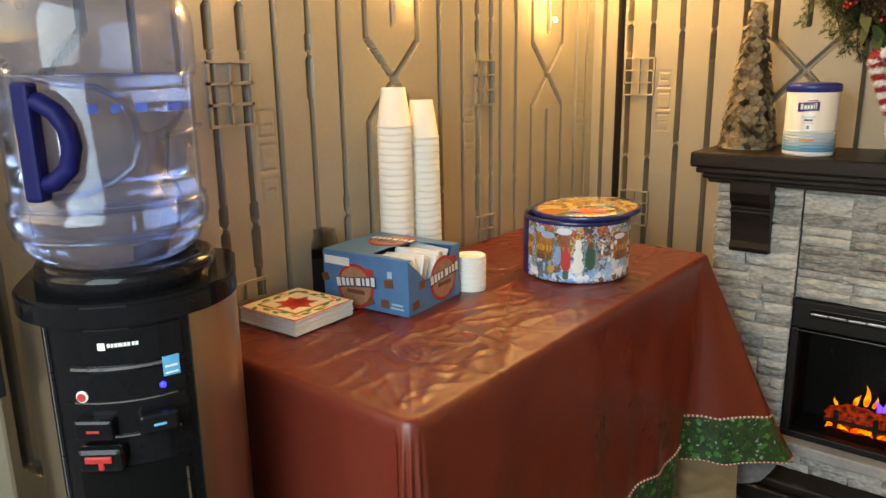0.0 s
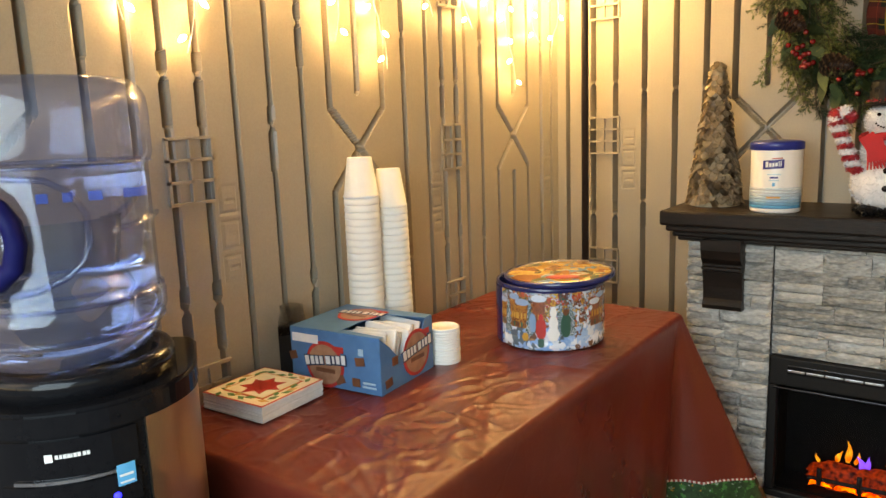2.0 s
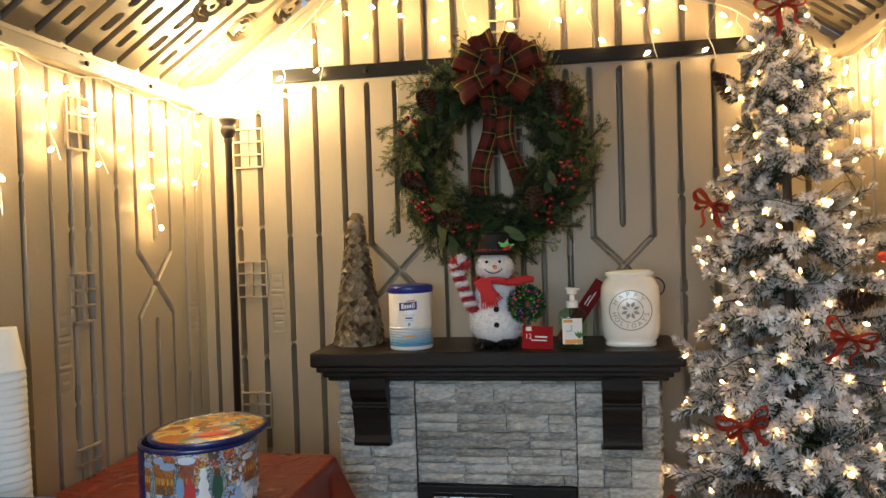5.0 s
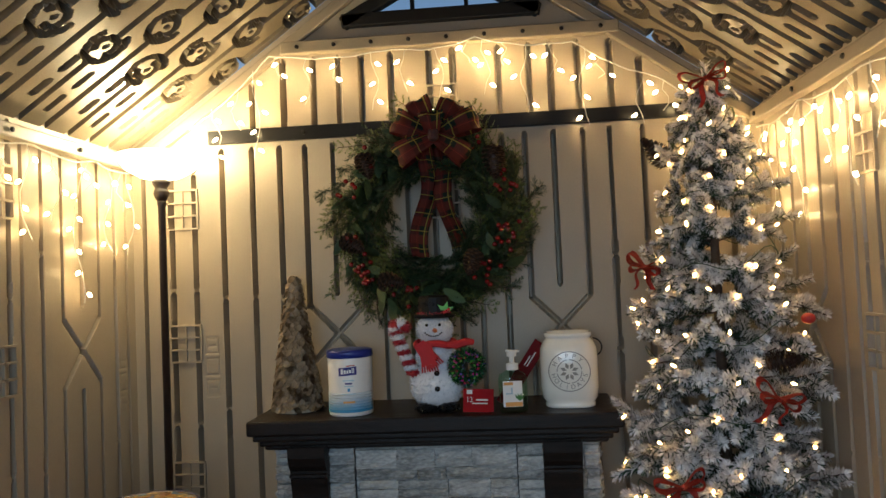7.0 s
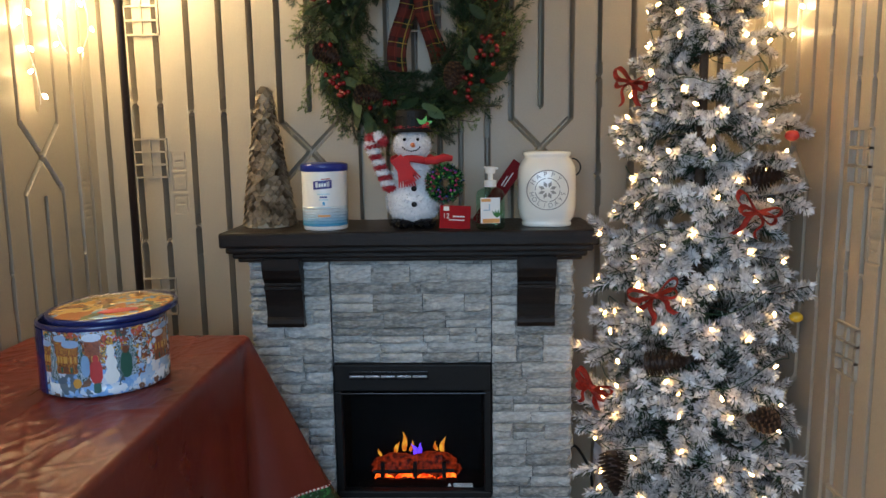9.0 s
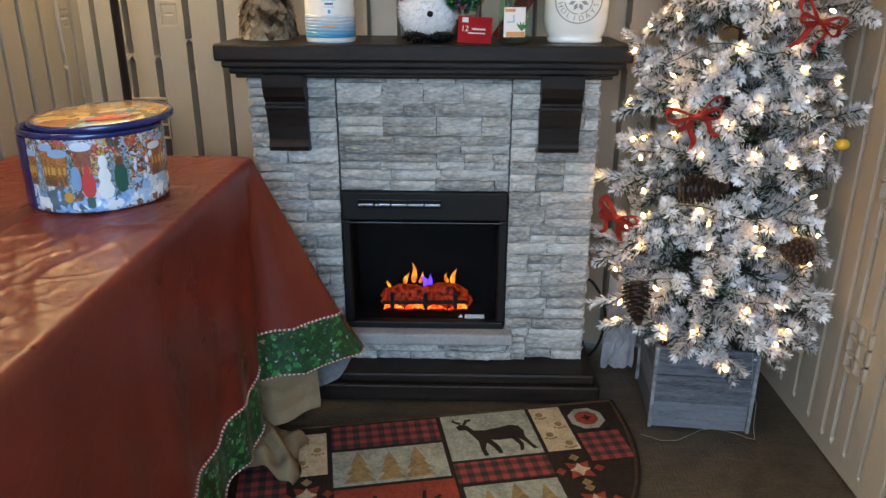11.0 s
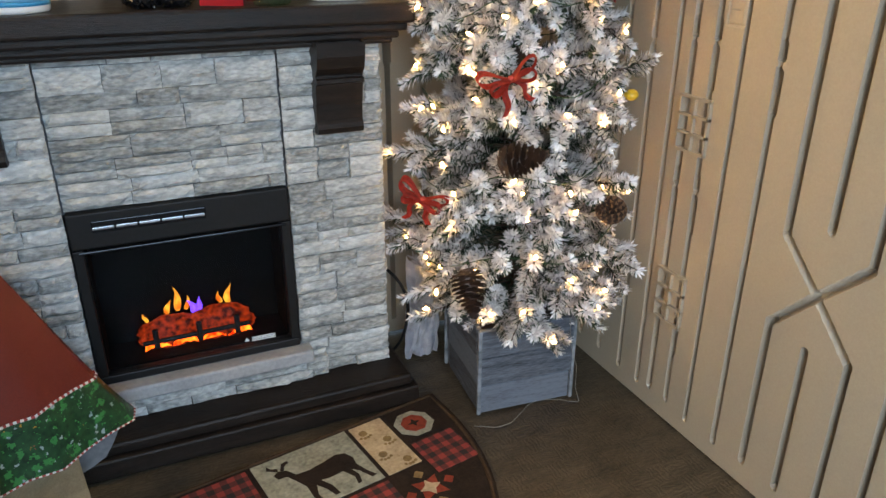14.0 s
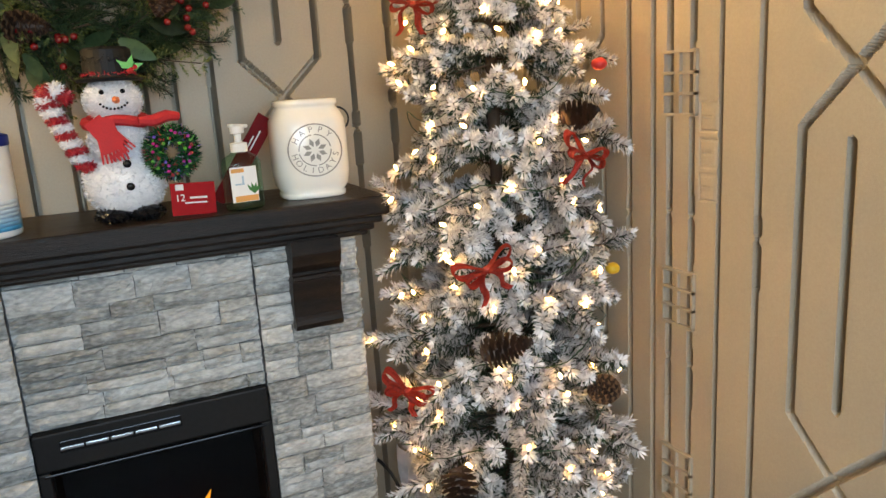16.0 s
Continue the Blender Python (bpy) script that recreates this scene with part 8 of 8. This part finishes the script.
# ---- odds and ends beside the fireplace ----
bm = B()
pts = [(0.49, 2.40, 0.02), (0.53, 2.36, 0.10), (0.545, 2.345, 0.20), (0.53, 2.36, 0.27), (0.50, 2.42, 0.30), (0.485, 2.48, 0.24)]
fine = []
for a, b, c, d in zip([pts[0]] + pts, pts, pts[1:], pts[2:] + [pts[-1]]):
    for k in range(8):
        t = k / 8
        fine.append(tuple(0.5 * (2 * q + (r - p_) * t + (2 * p_ - 5 * q + 4 * r - s) * t * t + (3 * q - p_ - 3 * r + s) * t ** 3) for p_, q, r, s in zip(a, b, c, d)))
tube(bm, fine, 0.0045, 8)
tagged(part("power_cord", bm, M_BLACK, smooth=True), "black power cord looping down beside the fireplace", "cord")
M_BAG = mat("white_plastic_bag", (0.66, 0.66, 0.70), (0.50, 0.50, 0.56), 0.35, scale=12, fine=60, bump=0.5)
bm = B()
g = []
for j in range(14):
    row = []
    for i in range(14):
        u, v = i / 13, j / 13
        row.append(bm.verts.new((0.555 + 0.10 * u + 0.015 * noise.noise(Vector((u * 4, v * 4, 1))), 2.40 + 0.03 * noise.noise(Vector((u * 5, v * 5, 4))) - 0.03 * v, 0.005 + 0.34 * v * (1 - 0.35 * u))))
    g.append(row)
for j in range(13):
    for i in range(13):
        bm.faces.new((g[j][i], g[j][i + 1], g[j + 1][i + 1], g[j + 1][i]))
bmesh.ops.solidify(bm, geom=bm.faces[:], thickness=0.002)
tagged(part("plastic_bag", bm, M_BAG), "crumpled pale plastic bag standing behind the tree crate", "bag")
bm = B()
tube(bm, [(0.60 + 0.30 * f, 2.035 - 0.03 * math.sin(7 * f), 0.0035 + 0.002 * math.sin(20 * f) ** 2) for f in np.linspace(0, 1, 30)] + [(0.905, 2.045, 0.03), (0.900, 2.040, 0.10), (0.880, 2.042, 0.16), (0.870, 2.044, 0.25)], 0.0009, 5)
tagged(part("clear_wire", bm, mat("dull_clear_wire", (0.22, 0.22, 0.20), None, 0.3, bump=0)), "thin pale wire of the lights trailing over the crate", "wire")
